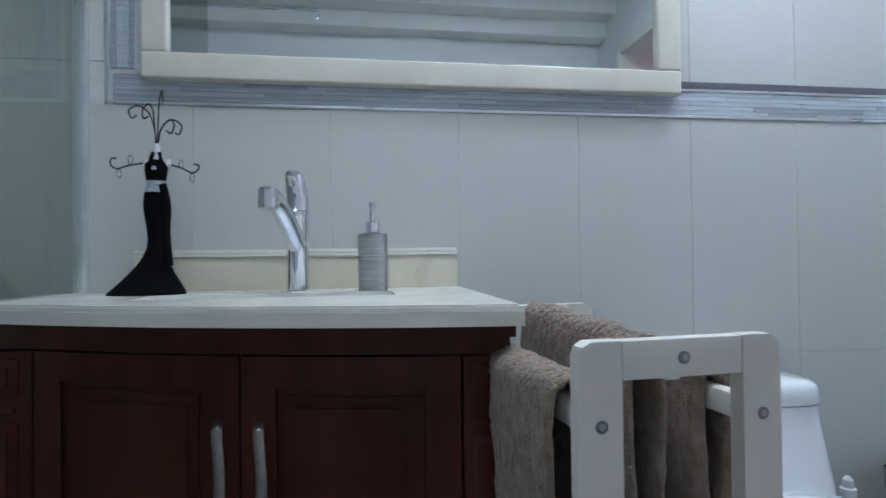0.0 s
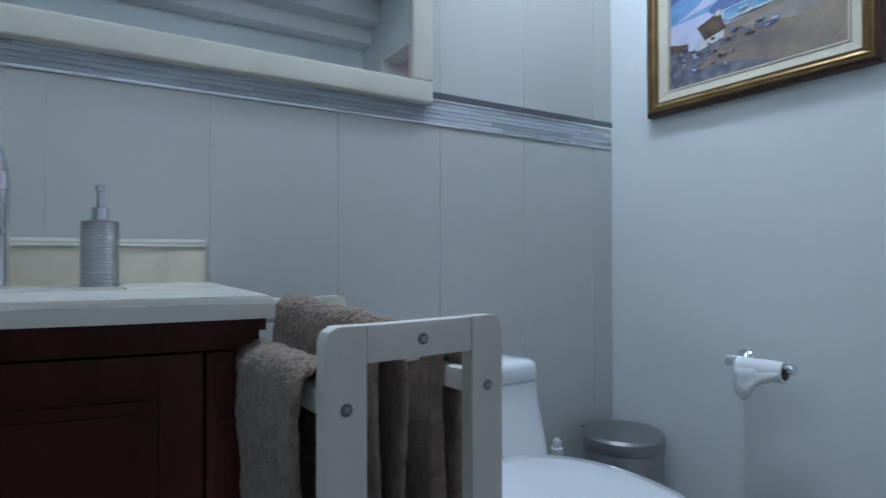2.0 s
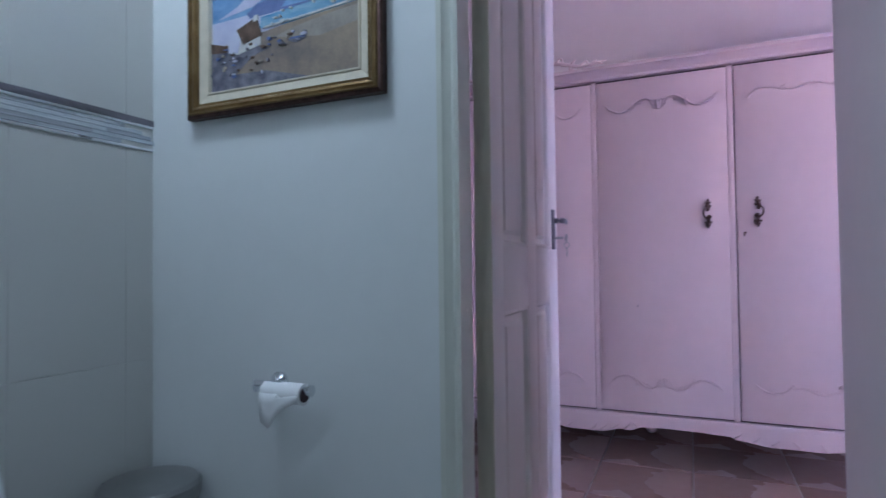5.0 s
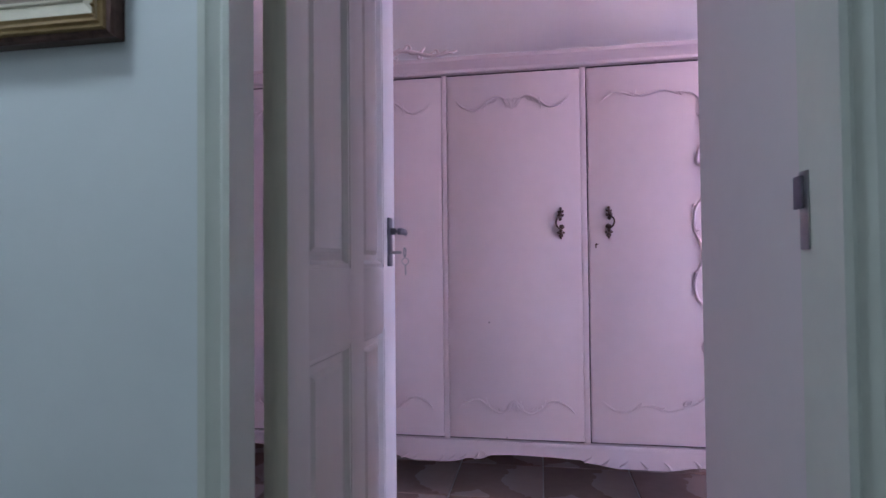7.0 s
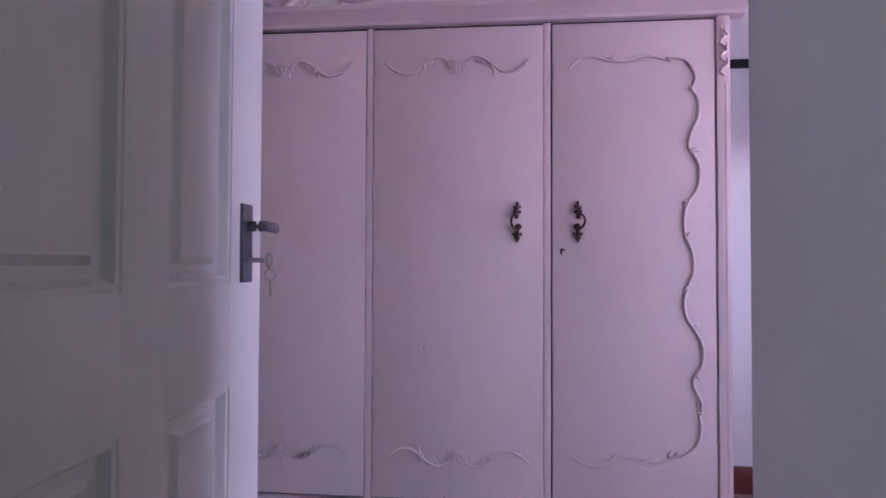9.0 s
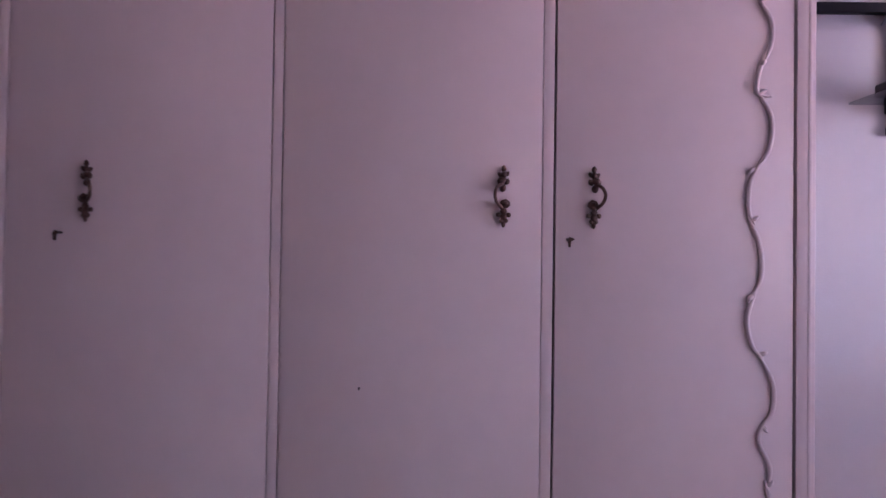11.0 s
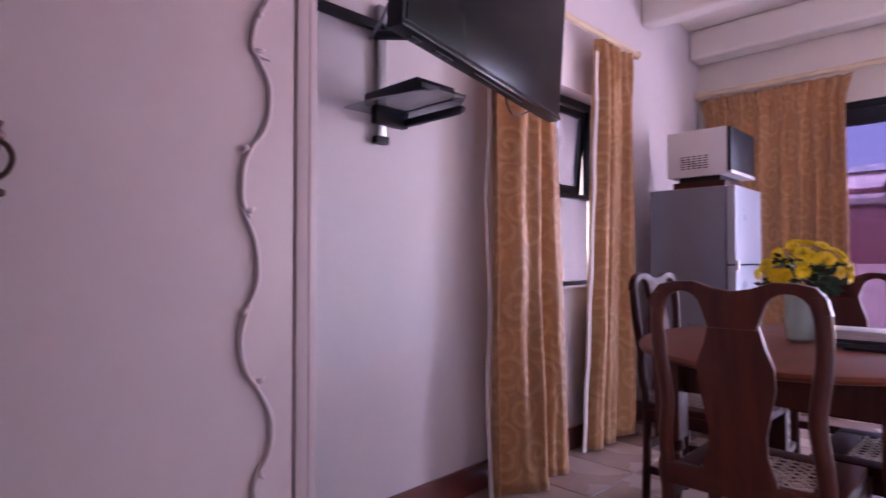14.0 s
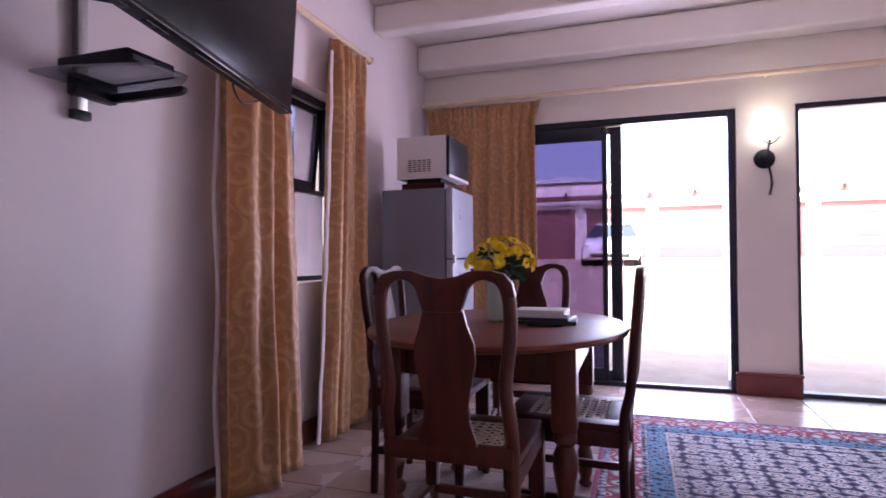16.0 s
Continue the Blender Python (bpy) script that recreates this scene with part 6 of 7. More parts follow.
for sx in (-1, 1):
    for sy in (-1, 1):
        x, y = TCX + sx * 0.3, TCY + sy * 0.36
        b = box(x - 0.04, y - 0.04, 0.45, x + 0.04, y + 0.04, 0.721, 0.004)
        lathe([(0.02, 0), (0.03, 0.01), (0.022, 0.03), (0.03, 0.06), (0.036, 0.12), (0.03, 0.16), (0.025, 0.17), (0.04, 0.19), (0.04, 0.21), (0.026, 0.23), (0.03, 0.26), (0.042, 0.33), (0.04, 0.37), (0.028, 0.4), (0.04, 0.415), (0.038, 0.445), (0.03, 0.45)], (x, y, 0), 20, bm=b)
        part("leg", b, chair_wood, tb, smooth=40)


# ---- Cape chairs: local frame, seat faces +y, back at y = 0 ----
def make_chair(wood, label):
    ch = thing("dining_chair", (0, 0, 0), label, "chair", "chairs round the table")
    H, W = 0.978, 0.2
    lean = lambda z: -0.0 - 0.09 * max(0, z - 0.45)
    for s in (-1, 1):
        post = [(s * 0.185, 0.005, 0.0), (s * 0.185, 0.01, 0.2), (s * 0.185, 0.012, 0.45), (s * 0.182, lean(0.56), 0.56), (s * 0.172, lean(0.66), 0.66), (s * 0.187, lean(0.78), 0.78), (s * 0.19, lean(0.88), 0.88), (s * 0.178, lean(0.94), 0.945)]
        part("back_leg", tube(smoothed(post, 5), 0.02, 8, flat=0.85, axis=(0, 1, 0)), wood, ch, local=True, smooth=60)
        b = box(s * 0.19 - 0.021, 0.375, 0.2, s * 0.19 + 0.021, 0.417, 0.43, 0.004)
        lathe([(0.016, 0), (0.02, 0.02), (0.018, 0.08), (0.022, 0.16), (0.019, 0.2)], (s * 0.19, 0.396, 0), 14, bm=b)
        part("front_leg", b, wood, ch, local=True, smooth=40)
        part("side_stretcher", box(s * 0.188 - 0.01, 0.025, 0.17, s * 0.188 + 0.01, 0.38, 0.2, 0.003), wood, ch, local=True)
        part("side_rail", box(s * 0.19 - 0.016, 0.02, 0.38, s * 0.19 + 0.016, 0.385, 0.43, 0.003), wood, ch, local=True)
    # crest rail: a yoke with raised ears, pierced by two loops beside the splat
    upper = [(-0.208, 0.905), (-0.2, 0.94), (-0.178, 0.966), (-0.14, H - 0.003), (-0.09, H - 0.002), (-0.045, H - 0.018), (0, H - 0.025), (0.045, H - 0.018), (0.09, H - 0.002), (0.14, H - 0.003), (0.178, 0.966), (0.2, 0.94), (0.208, 0.905)]
    lower = [(0.172, 0.9)] + [(0.121 + p[0], 0.9 + p[1]) for p in arc(0, 0, 0.05, 10, 170, 8)] + [(0.055, 0.86), (-0.055, 0.86)] + [(-0.121 + p[0], 0.9 + p[1]) for p in arc(0, 0, 0.05, 10, 170, 8)] + [(-0.172, 0.9)]
    part("crest_rail", slab(upper + lower, lean(0.93) - 0.014, lean(0.93) + 0.014, "y", bev=0.005), wood, ch, local=True, smooth=40)
    half = [(0.058, 0.87), (0.07, 0.82), (0.088, 0.77), (0.09, 0.72), (0.078, 0.66), (0.066, 0.6), (0.068, 0.55), (0.085, 0.5), (0.088, 0.47)]
    sp_ = slab(half + [(-x, z) for x, z in half[::-1]], -0.008, 0.008, "y", bev=0.002)
    for v in sp_.verts:
        v.co.y += lean(v.co.z)
    part("splat", sp_, wood, ch, local=True, smooth=40)
    part("lower_rail", box(-0.19, -0.01, 0.43, 0.19, 0.02, 0.485, 0.004), wood, ch, local=True)
    part("back_stretcher", box(-0.18, 0.0, 0.26, 0.18, 0.018, 0.295, 0.003), wood, ch, local=True)
    part("front_stretcher", box(-0.188, 0.388, 0.17, 0.188, 0.406, 0.2, 0.003), wood, ch, local=True)
    b = box(-0.2, 0.012, 0.425, -0.13, 0.42, 0.455, 0.005)
    box(0.13, 0.012, 0.425, 0.2, 0.42, 0.455, 0.005, bm=b)
    box(-0.131, 0.012, 0.425, 0.131, 0.075, 0.455, 0.004, bm=b)
    box(-0.131, 0.345, 0.425, 0.131, 0.42, 0.455, 0.004, bm=b)
    part("seat_frame", b, wood, ch, local=True)
    b = None
    for i in range(9):
        x = -0.125 + 0.25 * i / 8
        b = tube([(x, 0.07, 0.452), (x, 0.21, 0.448), (x, 0.35, 0.452)], 0.0035, 5, bm=b, flat=0.5, axis=(0, 0, 1))
    for i in range(9):
        y = 0.085 + 0.25 * i / 8
        b = tube([(-0.135, y, 0.455), (0, y, 0.45), (0.135, y, 0.455)], 0.0035, 5, bm=b, flat=0.5, axis=(0, 0, 1))
    for i in range(-7, 8):
        pts = [p for p in ((-0.13 + 0.034 * i, 0.075), (0.13 + 0.034 * i, 0.345))]
        (xa, ya), (xb, yb) = pts
        if xa < -0.13:
            ya, xa = ya + (-0.13 - xa) * 1.04, -0.13
        if xb > 0.13:
            yb, xb = yb - (xb - 0.13) * 1.04, 0.13
        if xb - xa > 0.03:
            tube([(xa, ya, 0.454), (xb, yb, 0.452)], 0.003, 5, bm=b, flat=0.5, axis=(0, 0, 1))
            tube([(-xa, ya, 0.4545), (-xb, yb, 0.4525)], 0.003, 5, bm=b, flat=0.5, axis=(0, 0, 1))
    part("thong_webbing", b, thong, ch, "woven pale leather seat webbing", local=True)["kind"] = "stuff"
    return ch


first = make_chair(chair_wood, "red-brown wooden dining chair with vase splat and thong seat")
first.location, first.rotation_euler = (1.25, -3.06, 0), (0, 0, math.pi)
second = make_chair(dark_wood, "dark wooden dining chair with vase splat and thong seat")
second.location, second.rotation_euler = (0.765, -3.68, 0), (0, 0, radians(-92))
copy_thing(second, pose(1.82, -3.95, 0, 0, 0, 88))
copy_thing(second, pose(1.28, -4.56, 0, 0, 0, 3))

# ---- on the table ----
vs = thing("flower_vase", (1.275, -3.8, 0.75), "pale green glass vase on the table", "vase")
part("vessel", lathe([(0.035, 0.001), (0.045, 0.01), (0.05, 0.06), (0.045, 0.12), (0.05, 0.16), (0.046, 0.16), (0.04, 0.12), (0.03, 0.02)], (1.275, -3.8, 0.75), 24),
     mat("celadon_glass", (0.42, 0.52, 0.46), 0.15, var=0.04, coat=0.3), vs)
bq = thing("flower_bunch", (1.275, -3.8, 0.9), "bunch of yellow chrysanthemums with dark green leaves", "flowers")
rng = random.Random(4)


def bloom(c, r, d):
    b = bmesh.new()
    d = Vector(d).normalized()
    u = d.orthogonal().normalized()
    v = d.cross(u)
    for ring, (n, el, ln) in enumerate(((14, 10, 1.0), (12, 32, 0.85), (9, 55, 0.62), (6, 75, 0.4))):
        for k in range(n):
            a = 2 * math.pi * (k + 0.5 * ring) / n + rng.uniform(-0.1, 0.1)
            out = (math.cos(a) * u + math.sin(a) * v) * math.cos(radians(el)) + d * math.sin(radians(el))
            side = d.cross(out).normalized()
            w = r * 0.2
            tip = Vector(c) + out * r * ln
            q = [Vector(c) + side * w * 0.3, Vector(c) + out * r * ln * 0.6 + side * w + d * r * 0.06, tip, Vector(c) + out * r * ln * 0.6 - side * w + d * r * 0.06, Vector(c) - side * w * 0.3]
            b.faces.new([b.verts.new(p) for p in q])
    return b


for k in range(34):
    a, e = rng.uniform(0, 2 * math.pi), math.asin(rng.uniform(-0.15, 1))
    d = Vector((math.cos(a) * math.cos(e), math.sin(a) * math.cos(e), math.sin(e)))
    c = Vector((1.275, -3.8, 0.985)) + Vector((d.x * 0.14, d.y * 0.14, d.z * 0.105))
    part("bloom", bloom(c, rng.uniform(0.024, 0.034), d), petal, bq, smooth=0)
b = bmesh.new()
for k in range(260):
    a, e, r = rng.uniform(0, 2 * math.pi), rng.uniform(-0.7, 1.3), rng.uniform(0.03, 0.12)
    c = Vector((1.275 + r * math.cos(a) * math.cos(e), -3.8 + r * math.sin(a) * math.cos(e), 0.96 + r * 0.8 * math.sin(e)))
    d = Vector((math.cos(a) + rng.uniform(-0.5, 0.5), math.sin(a) + rng.uniform(-0.5, 0.5), rng.uniform(-0.4, 0.7))).normalized()
    s = d.orthogonal().normalized() * 0.011
    b.faces.new([b.verts.new(p) for p in (c, c + d * 0.016 + s, c + d * 0.034, c + d * 0.016 - s)])
part("leaves", b, leaf_green, bq, smooth=0)
b = None
for k in range(9):
    a = 2 * math.pi * k / 9
    b = tube([(1.275 + 0.015 * math.cos(a), -3.8 + 0.015 * math.sin(a), 0.78), (1.275 + 0.05 * math.cos(a), -3.8 + 0.05 * math.sin(a), 0.96)], 0.003, 5, bm=b)
part("stems", b, leaf_green, bq)
cover_w = mat("magazine_paper", (0.6, 0.58, 0.58), 0.5, var=0.1, scale=20)
cover_d = mat("dark_cover", (0.03, 0.03, 0.04), 0.35, var=0.3, scale=20)
zz = 0.7505
for k, (w, d, h, turn, m, lab) in enumerate(((0.24, 0.17, 0.014, 4, cover_d, "black folder lying on the table"), (0.22, 0.16, 0.012, -5, cover_d, "dark booklet on a folder"),
                                         (0.2, 0.15, 0.012, 3, cover_w, "white magazine in a pile"), (0.2, 0.15, 0.016, -2, cover_w, "white magazine on top of a pile"))):
    b = box(-w / 2, -d / 2, 0, w / 2, d / 2, h, 0.002)
    bmesh.ops.rotate(b, verts=b.verts, cent=(0, 0, 0), matrix=Matrix.Rotation(radians(turn), 3, "Z"))
    bmesh.ops.translate(b, verts=b.verts, vec=(1.08 + 0.006 * k, -3.8, zz))
    tagged(part("booklet", b, m), lab, "booklet", "reading matter on the table")
    zz += h
tagged(part("pen", tube([(1.0, -3.67, 0.756), (1.13, -3.66, 0.756)], 0.005, 8), black_plastic), "black pen on the table", "pen")

# ---- rug ----
rg = thing("rug", (-0.2, -4.3, 0), "red and blue patterned oriental rug on the tiles", "rug")
RX0, RX1, RY0, RY1 = -1.4, 0.93, -5.34, -2.9
bands = ((0.0, 0.022, rug_edge, "selvedge"), (0.022, 0.035, rug_guard, "guard_stripe"), (0.057, 0.15, rug_red, "main_border"), (0.207, 0.03, rug_guard, "guard_stripe"),
         (0.237, 0.1, rug_blue, "inner_border"), (0.337, 0.012, rug_line, "cream_line"))
for d, w, m, nm in bands:
    b = box(RX0 + d, RY0 + d, 0.001, RX1 - d, RY0 + d + w, 0.011, 0.001)
    box(RX0 + d, RY1 - d - w, 0.001, RX1 - d, RY1 - d, 0.011, 0.001, bm=b)
    box(RX0 + d, RY0 + d + w, 0.001, RX0 + d + w, RY1 - d - w, 0.011, 0.001, bm=b)
    box(RX1 - d - w, RY0 + d + w, 0.001, RX1 - d, RY1 - d - w, 0.011, 0.001, bm=b)
    part(nm, b, m, rg)
part("field", box(RX0 + 0.349, RY0 + 0.349, 0.001, RX1 - 0.349, RY1 - 0.349, 0.011, 0.001), rug_field, rg)

# ---- wall lamp on the pillar ----
wl = thing("wall_lamp", (-0.16, SOUTH, 1.72), "black iron wall lamp with a lit glass bowl", "wall lamp")
ba = lathe([(0.07, 0), (0.07, 0.008), (0.05, 0.02), (0.015, 0.026)], (0, 0, 0), 24)
bmesh.ops.rotate(ba, verts=ba.verts, cent=(0, 0, 0), matrix=Matrix.Rotation(radians(-90), 3, "X"))
bmesh.ops.translate(ba, verts=ba.verts, vec=(-0.15, SOUTH + 0.001, 1.71))
part("wall_plate", ba, iron, wl)
part("arm", tube(smoothed([(-0.18, SOUTH + 0.02, 1.45), (-0.178, SOUTH + 0.05, 1.47), (-0.185, SOUTH + 0.06, 1.55), (-0.165, SOUTH + 0.05, 1.68), (-0.16, SOUTH + 0.08, 1.76), (-0.17, SOUTH + 0.1, 1.83)], 5), 0.008, 8,
                 bm=tube([(-0.15, SOUTH + 0.02, 1.71), (-0.162, SOUTH + 0.055, 1.7)], 0.008, 8)), iron, wl)
for s in (-1, 1):
    part("prong", tube(smoothed([(-0.17, SOUTH + 0.1, 1.8), (-0.17 + s * 0.035, SOUTH + 0.1, 1.82), (-0.17 + s * 0.06, SOUTH + 0.1, 1.85)], 4), 0.004, 6), iron, wl)
part("glass_bowl", lathe([(0.015, 0), (0.05, 0.015), (0.075, 0.06), (0.085, 0.12), (0.08, 0.12), (0.07, 0.06), (0.045, 0.02)], (-0.17, SOUTH + 0.1, 1.84), 24), lamp_glass, wl, "lit white glass bowl")

# ---- door threshold grille and courtyard ----
for xa, xb in ((SD1[0] + 0.06, 0.83), (SD2[0] + 0.05, SD2[1] - 0.04)):
    gr = thing("drain_grille", ((xa + xb) / 2, -6.32, 0), "pale drain grille outside the sliding door", "drain grille")
    part("channel", box(xa, -6.36, -0.02, xb, -6.262, 0.004, 0.001), steel_trim, gr)
    b = None
    for k in range(int((xb - xa) / 0.03)):
        for y in (-6.345, -6.315, -6.285):
            b = box(xa + 0.008 + 0.03 * k, y - 0.008, 0.0042, xa + 0.024 + 0.03 * k, y + 0.008, 0.0055, bm=b)
    part("slots", b, groove_dark, gr, smooth=0)["kind"] = "stuff"

paving = mat("brick_paving", (0.32, 0.2, 0.17), 0.85, var=0.2, scale=3, color2=(0.42, 0.3, 0.27), bump=0.3, bscale=30)
b = bmesh.new()
ys = [(-6.36, -0.03), (-8.5, 0.02), (-20.0, 0.7), (-24.3, 0.94), (-900, 1.0)]
rows = [[b.verts.new((x, y, z)) for x in (-900, -60, 0, 60, 900)] for y, z in ys]
for r0, r1 in zip(rows, rows[1:]):
    for k in range(4):
        b.faces.new((r0[k], r0[k + 1], r1[k + 1], r1[k]))
back = [b.verts.new((x, 900, -0.12)) for x in (-900, 900)]
front = [b.verts.new((x, -6.36, -0.12)) for x in (-900, 900)]
b.faces.new((front[0], front[1], back[1], back[0]))
structure("ground", b, paving, "brick-paved courtyard rising away from the house", "ground")
render_w = mat("pink_render", (0.62, 0.56, 0.55), 0.85, var=0.05, scale=1.5, bump=0.1)
maroon = mat("maroon_garage_door", (0.14, 0.05, 0.06), 0.5, var=0.1, scale=3)
dark_pane = mat("dark_window_glass", (0.03, 0.035, 0.045), 0.08, var=0.1)
roof_g = mat("grey_roof", (0.4, 0.4, 0.42), 0.7, var=0.1, scale=2)
GY, GZ = -24.5, 0.95
gar = thing("garage_block", (5, GY, GZ), "pale rendered garage block with maroon doors and a dark pergola beam", "building")
b = box(-14, GY - 5, GZ - 0.3, 15, GY, GZ + 2.9, 0.02)
part("wall", b, render_w, gar)
for x in (-10.25, -7.6, -4.95, -2.3, 0.35, 3.0, 5.65, 8.3):
    d = part("garage_door", box(x, GY - 0.02, GZ, x + 2.2, GY + 0.02, GZ + 1.95, 0.01), maroon, gar)
    for k in range(1, 5):
        part("door_slat", box(x + 0.03, GY + 0.02, GZ + 0.39 * k - 0.012, x + 2.17, GY + 0.03, GZ + 0.39 * k + 0.012), maroon, d)
part("pergola_beam", box(-14, GY + 0.25, GZ + 2.26, 15, GY + 0.45, GZ + 2.44, 0.01), maroon, gar)
for k in range(19):
    part("rafter", box(-13.8 + 1.55 * k, GY, GZ + 2.44, -13.7 + 1.55 * k, GY + 0.7, GZ + 2.56, 0.01), maroon, gar)
for x in (0.12, 2.78, 5.42):
    part("wall_light", box(x - 0.08, GY, GZ + 1.65, x + 0.08, GY + 0.12, GZ + 1.95, 0.02), steel_trim, gar)
hs = thing("house", (7.8, -60, 0.8), "distant grey pyramid-roofed house behind the garages", "house")
part("wall", box(3, -66, 0.8, 12.6, -56, 7.95), render_w, hs)
b = bmesh.new()
base = [b.verts.new(p) for p in ((2.6, -67, 7.9), (13, -67, 7.9), (13, -55, 7.9), (2.6, -55, 7.9))]
ap = [b.verts.new((7.6, -61, 9.3)), b.verts.new((8.0, -61, 9.3))]
for f in ((base[0], base[1], ap[1], ap[0]), (base[1], base[2], ap[1]), (base[2], base[3], ap[0], ap[1]), (base[3], base[0], ap[0])):
    b.faces.new(f)
part("roof", b, roof_g, hs, smooth=0)

# pale hazy sky low over the houses
haze = bpy.data.materials.new("hazy_sky")
haze.use_nodes = True
hn, hl = haze.node_tree.nodes, haze.node_tree.links
hn.remove(hn["Principled BSDF"])
em, hc, hx_, hr = hn.new("ShaderNodeEmission"), hn.new("ShaderNodeTexCoord"), hn.new("ShaderNodeSeparateXYZ"), hn.new("ShaderNodeValToRGB")
hl.new(hc.outputs["Generated"], hx_.inputs[0])
hl.new(hx_.outputs[2], hr.inputs[0])
hr.color_ramp.elements[0].color, hr.color_ramp.elements[1].color = (0.8, 0.84, 1.0, 1), (0.55, 0.68, 1.0, 1)
hl.new(hr.outputs[0], em.inputs[0])
em.inputs[1].default_value = 1.0
hl.new(em.outputs[0], hn["Material Output"].inputs[0])
bd = structure("backdrop", box(-170, -141, -2, 170, -140, 75), haze, "pale hazy daytime sky", "sky")
# white cottage and a tree across the side lane
ct = thing("cottage", (10.5, -15, 0), "white rendered cottage with dark windows across the lane", "house")
part("wall", box(8.5, -22, -0.2, 13, -9.5, 2.75, 0.02), render_w, ct)
part("roof", slab([(8.2, 2.7), (10.75, 3.9), (13.3, 2.7)], -22.3, -9.2, "y"), roof_g, ct, smooth=0)
for y in (-19.0, -16.4, -13.9, -11.6):
    w = part("window", box(8.47, y, 1.05, 8.52, y + 0.9, 2.0, 0.01), black_alu, ct)
    part("pane", box(8.462, y + 0.06, 1.11, 8.468, y + 0.84, 1.94), dark_pane, w)
    part("sill", box(8.42, y - 0.05, 0.98, 8.5, y + 0.95, 1.04, 0.01), render_w, w)
tr = thing("tree", (7.4, -11.6, 0), "leafy green tree beside the white cottage", "tree")
bark = mat("tree_bark", (0.12, 0.09, 0.07), 0.9, var=0.3, scale=12, bump=0.5, bscale=40, stretch=(3, 3, 0.6))
b = tube(smoothed([(7.4, -11.6, 0), (7.43, -11.58, 0.8), (7.38, -11.62, 1.6), (7.42, -11.6, 2.3)], 3), [0.11 - 0.006 * i for i in range(10)], 9)
rng = random.Random(21)
tips = []
for k in range(9):
    a = 2 * math.pi * k / 9 + rng.uniform(-0.3, 0.3)
    r, z = rng.uniform(0.4, 0.95), rng.uniform(2.2, 3.5)
    tips.append(Vector((7.4 + r * math.cos(a), -11.6 + r * math.sin(a), z)))
    tube(smoothed([(7.41, -11.6, 1.5 + 0.07 * k), (7.4 + 0.4 * r * math.cos(a), -11.6 + 0.4 * r * math.sin(a), 1.9 + 0.07 * k), tips[-1]], 3), [0.05, 0.045, 0.04, 0.032, 0.025, 0.018, 0.01], 6, bm=b)
part("trunk", b, bark, tr, smooth=60)
b = bmesh.new()
for k in range(2600):
    c = rng.choice(tips) + Vector((rng.gauss(0, 0.26), rng.gauss(0, 0.26), rng.gauss(0, 0.24)))
    d = Vector((rng.uniform(-1, 1), rng.uniform(-1, 1), rng.uniform(-0.8, 0.6))).normalized()
    e = d.orthogonal().normalized() * 0.026
    b.faces.new([b.verts.new(p) for p in (c, c + d * 0.035 + e, c + d * 0.09, c + d * 0.035 - e)])
part("crown", b, leaf_green, tr, smooth=0)["kind"] = "stuff"

# parked saloon car
car_paint = mat("white_car_paint", (0.75, 0.75, 0.78), 0.2, var=0.02, coat=0.6)
dark_glass = mat("car_glass", (0.03, 0.035, 0.05), 0.08, var=0.05)
car = thing("car", (1.49, -22.2, 0.72), "white saloon car parked facing the house", "car")
cx, cy, cz = 1.49, -22.2, 0.72


def car_ring(y, w, z0, z1, r=0.1):
    return [(cx + x, cy + y, cz + z) for x, z in [(-w + 0.04, z0), (w - 0.04, z0), (w, z0 + 0.12), (w, (z0 + z1) / 2), (w - 0.03, z1 - r), (w - 0.12, z1), (-w + 0.12, z1), (-w + 0.03, z1 - r), (-w, (z0 + z1) / 2), (-w, z0 + 0.12)]]


part("body", loft([car_ring(2.35, 0.72, 0.28, 0.62), car_ring(2.25, 0.85, 0.2, 0.74), car_ring(1.4, 0.92, 0.18, 0.9), car_ring(0.9, 0.92, 0.18, 0.97), car_ring(-1.6, 0.92, 0.18, 1.0), car_ring(-2.3, 0.86, 0.25, 0.98)]), car_paint, car, smooth=40)
part("cabin_glass", loft([[(cx + x, cy + y, cz + 0.95) for x, y in ((-0.82, 1.0), (0.82, 1.0), (0.82, -1.8), (-0.82, -1.8))], [(cx + x, cy + y, cz + 1.4) for x, y in ((-0.6, 0.2), (0.6, 0.2), (0.6, -1.2), (-0.6, -1.2))]]), dark_glass, car, smooth=20)
part("roof", loft([[(cx + x, cy + y, cz + 1.4) for x, y in ((-0.62, 0.25), (0.62, 0.25), (0.62, -1.25), (-0.62, -1.25))], [(cx + x, cy + y, cz + 1.47) for x, y in ((-0.5, 0.0), (0.5, 0.0), (0.5, -1.05), (-0.5, -1.05))]]), car_paint, car)
for s in (-1, 1):
    part("headlight", box(cx + s * 0.45, cy + 2.2, cz + 0.58, cx + s * 0.8, cy + 2.345, cz + 0.7, 0.04), steel_trim, car)
    part("kidney_grille", box(cx + s * 0.05, cy + 2.3, cz + 0.48, cx + s * 0.27, cy + 2.37, cz + 0.64, 0.03), black_plastic, car)
    part("mirror", box(cx + s * 0.9, cy + 0.65, cz + 0.92, cx + s * 1.08, cy + 0.8, cz + 1.04, 0.04), car_paint, car)
    for y in (1.45, -1.4):
        w = part("wheel", tube([(cx + s * 0.72, cy + y, cz + 0.31), (cx + s * 0.93, cy + y, cz + 0.31)], 0.32, 20), black_plastic, car)
        part("rim", tube([(cx + s * 0.9, cy + y, cz + 0.31), (cx + s * 0.94, cy + y, cz + 0.31)], 0.2, 16), steel_trim, w)
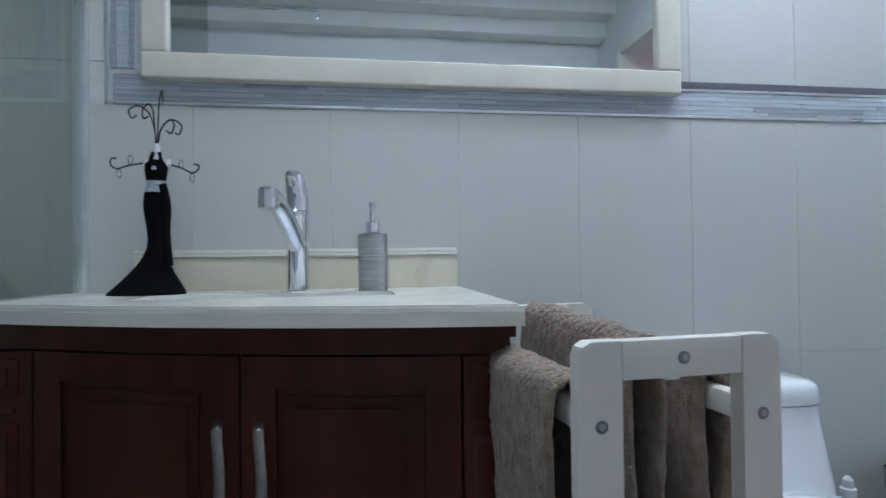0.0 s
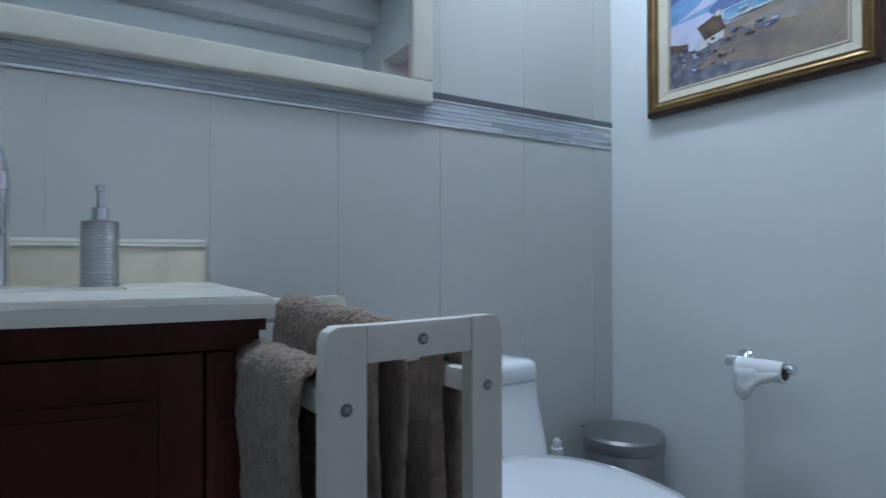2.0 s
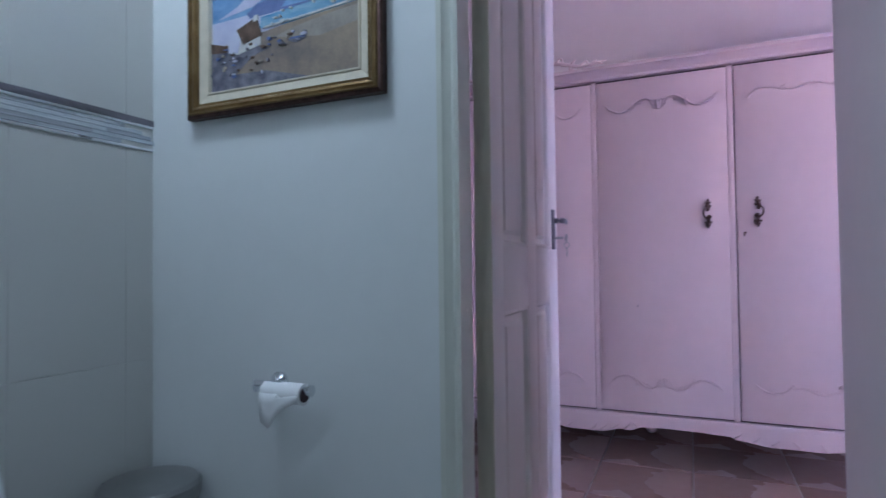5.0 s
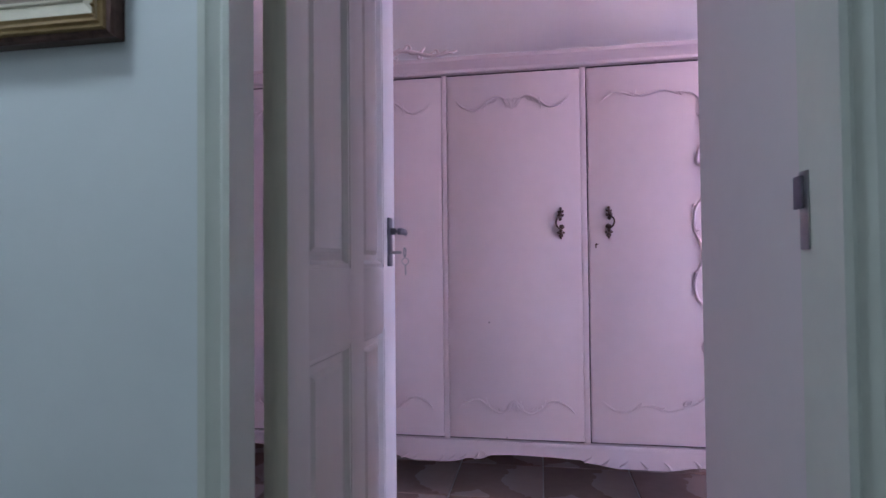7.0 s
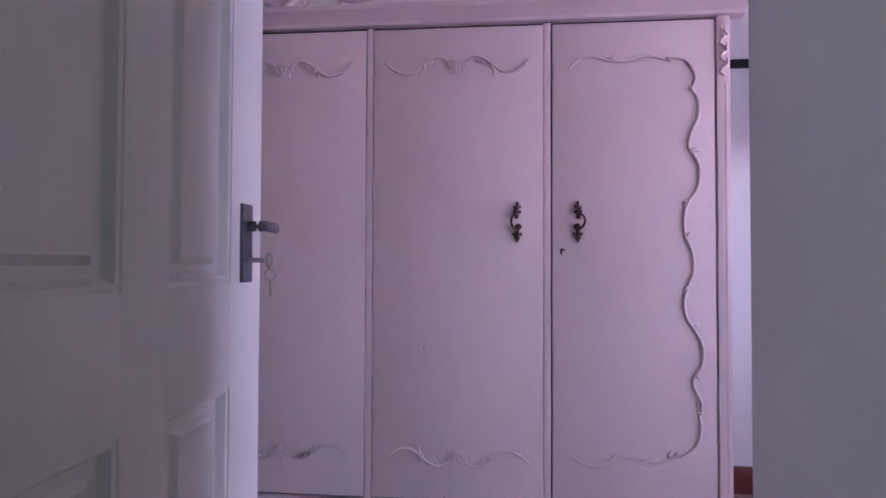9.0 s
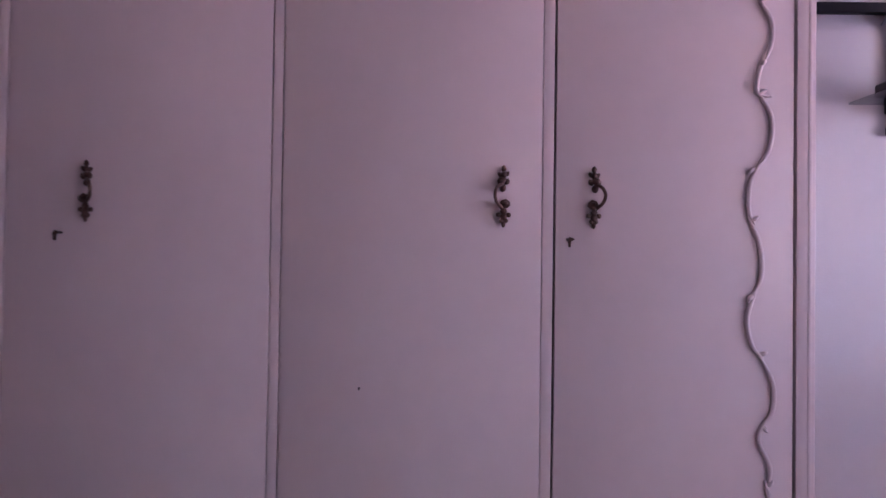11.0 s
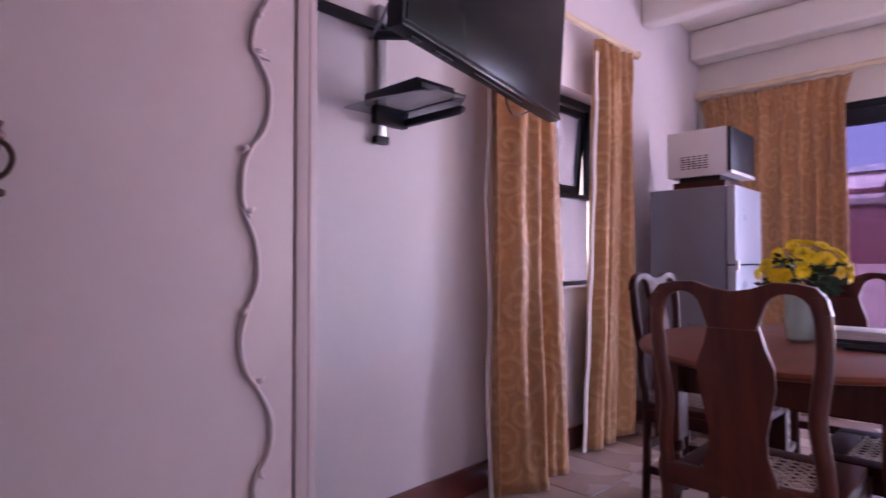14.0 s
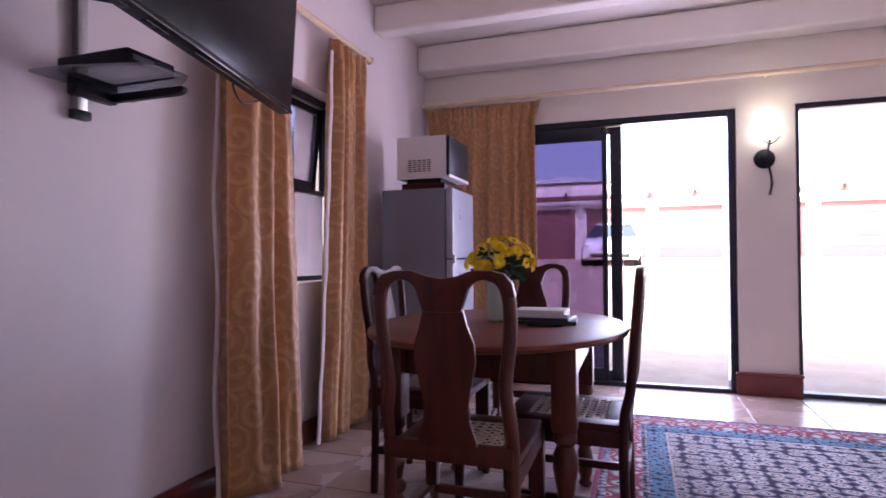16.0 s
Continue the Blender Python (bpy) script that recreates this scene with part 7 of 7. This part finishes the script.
part("lower_intake", box(cx - 0.6, cy + 2.25, cz + 0.27, cx + 0.6, cy + 2.36, cz + 0.4, 0.03), black_plastic, car)

# ---- tiles: one mesh shared by alike pieces ----
def tile_mesh(name, w, h, t, axis, material):
    b = box(-w / 2, -t / 2, -h / 2, w / 2, t / 2, h / 2, 0.0008, 1) if axis == "y" else box(-w / 2, -h / 2, -t / 2, w / 2, h / 2, t / 2, 0.0015, 1)
    me = bpy.data.meshes.new(name)
    b.to_mesh(me)
    b.free()
    me.materials.append(material)
    return me


north = bpy.data.objects["wall_bath_north"]
cols = [-0.083 - 0.2815 * k for k in range(10)]
cache = {}
spans = [(0.0, cols[0])] + list(zip(cols, cols[1:])) + [(cols[-1], BATH_W)]
for x1, x0 in spans:
    for z0, z1 in ((0.0, 0.128), (0.128, 0.694), (0.694, 1.262), (1.348, 1.914), (1.914, BATH_H)):
        w, h = round(x1 - x0 - 0.0016, 4), round(z1 - z0 - 0.0016, 4)
        if w < 0.02:
            continue
        if (w, h) not in cache:
            cache[w, h] = tile_mesh("tile", w, h, 0.009, "y", tile_wall)
        ob = new("tile", cache[w, h])
        ob.parent = north
        ob.location = ((x0 + x1) / 2, 0.0043, (z0 + z1) / 2)
# border: mosaic strips with steel edges
for z0, z1, m, nm in ((1.262, 1.268, steel_trim, "edge_strip"), (1.325, 1.331, steel_trim, "edge_strip"), (1.331, 1.348, dark_trim, "dark_strip")):
    ob = part(nm, box(-1.93 if z1 < 1.33 else -0.7, -0.004, z0, -0.001, 0.006, z1, 0.001), m, north)
rng = random.Random(9)
strips = [tile_mesh("mosaic", w, 0.0105, 0.008, "y", mosaic) for w in (0.13, 0.21, 0.3)]
for r in range(5):
    x = -1.93
    while x < -0.13:
        k = rng.randrange(3)
        w = (0.13, 0.21, 0.3)[k]
        ob = new("mosaic_strip", strips[k])
        ob.parent = north
        ob.location = (x + w / 2, 0.002, 1.2745 + 0.0112 * r)
        x += w + 0.0004
strips = [tile_mesh("mosaic", 0.0105, w, 0.008, "y", mosaic) for w in (0.13, 0.21, 0.3)]
for c in range(4):
    z = 1.335
    while z < 2.2:
        k = rng.randrange(3)
        w = (0.13, 0.21, 0.3)[k]
        ob = new("mosaic_strip", strips[k])
        ob.parent = north
        ob.location = (-1.928 + 0.0115 * c, 0.002, z + w / 2)
        z += w + 0.0004
part("edge_strip", box(-1.945, -0.004, 1.262, -1.936, 0.006, 2.2, 0.001), steel_trim, north)

fl = bpy.data.objects["floor"]
me = tile_mesh("floor_tile", 0.394, 0.394, 0.012, "z", floor_tile)
n = 0
for i in range(14):
    for j in range(18):
        x, y = 2.26 - 0.4 * i, -5.95 + 0.4 * j
        if x < ROOM_W + 0.2 or y > ROOM_N - 0.2 or (x < 0.28 and y > BATH_S - 0.4) or n > 290:
            continue
        ob = new("tile", me)
        ob.parent = fl
        ob.location = (x, y, -0.006)
        n += 1
flb = bpy.data.objects["floor_bath"]
me = tile_mesh("bath_tile", 0.296, 0.296, 0.012, "z", bath_floor)
for i in range(9):
    for j in range(6):
        ob = new("tile", me)
        ob.parent = flb
        ob.location = (-0.2 - 0.3 * i, -0.2 - 0.3 * j, -0.006)
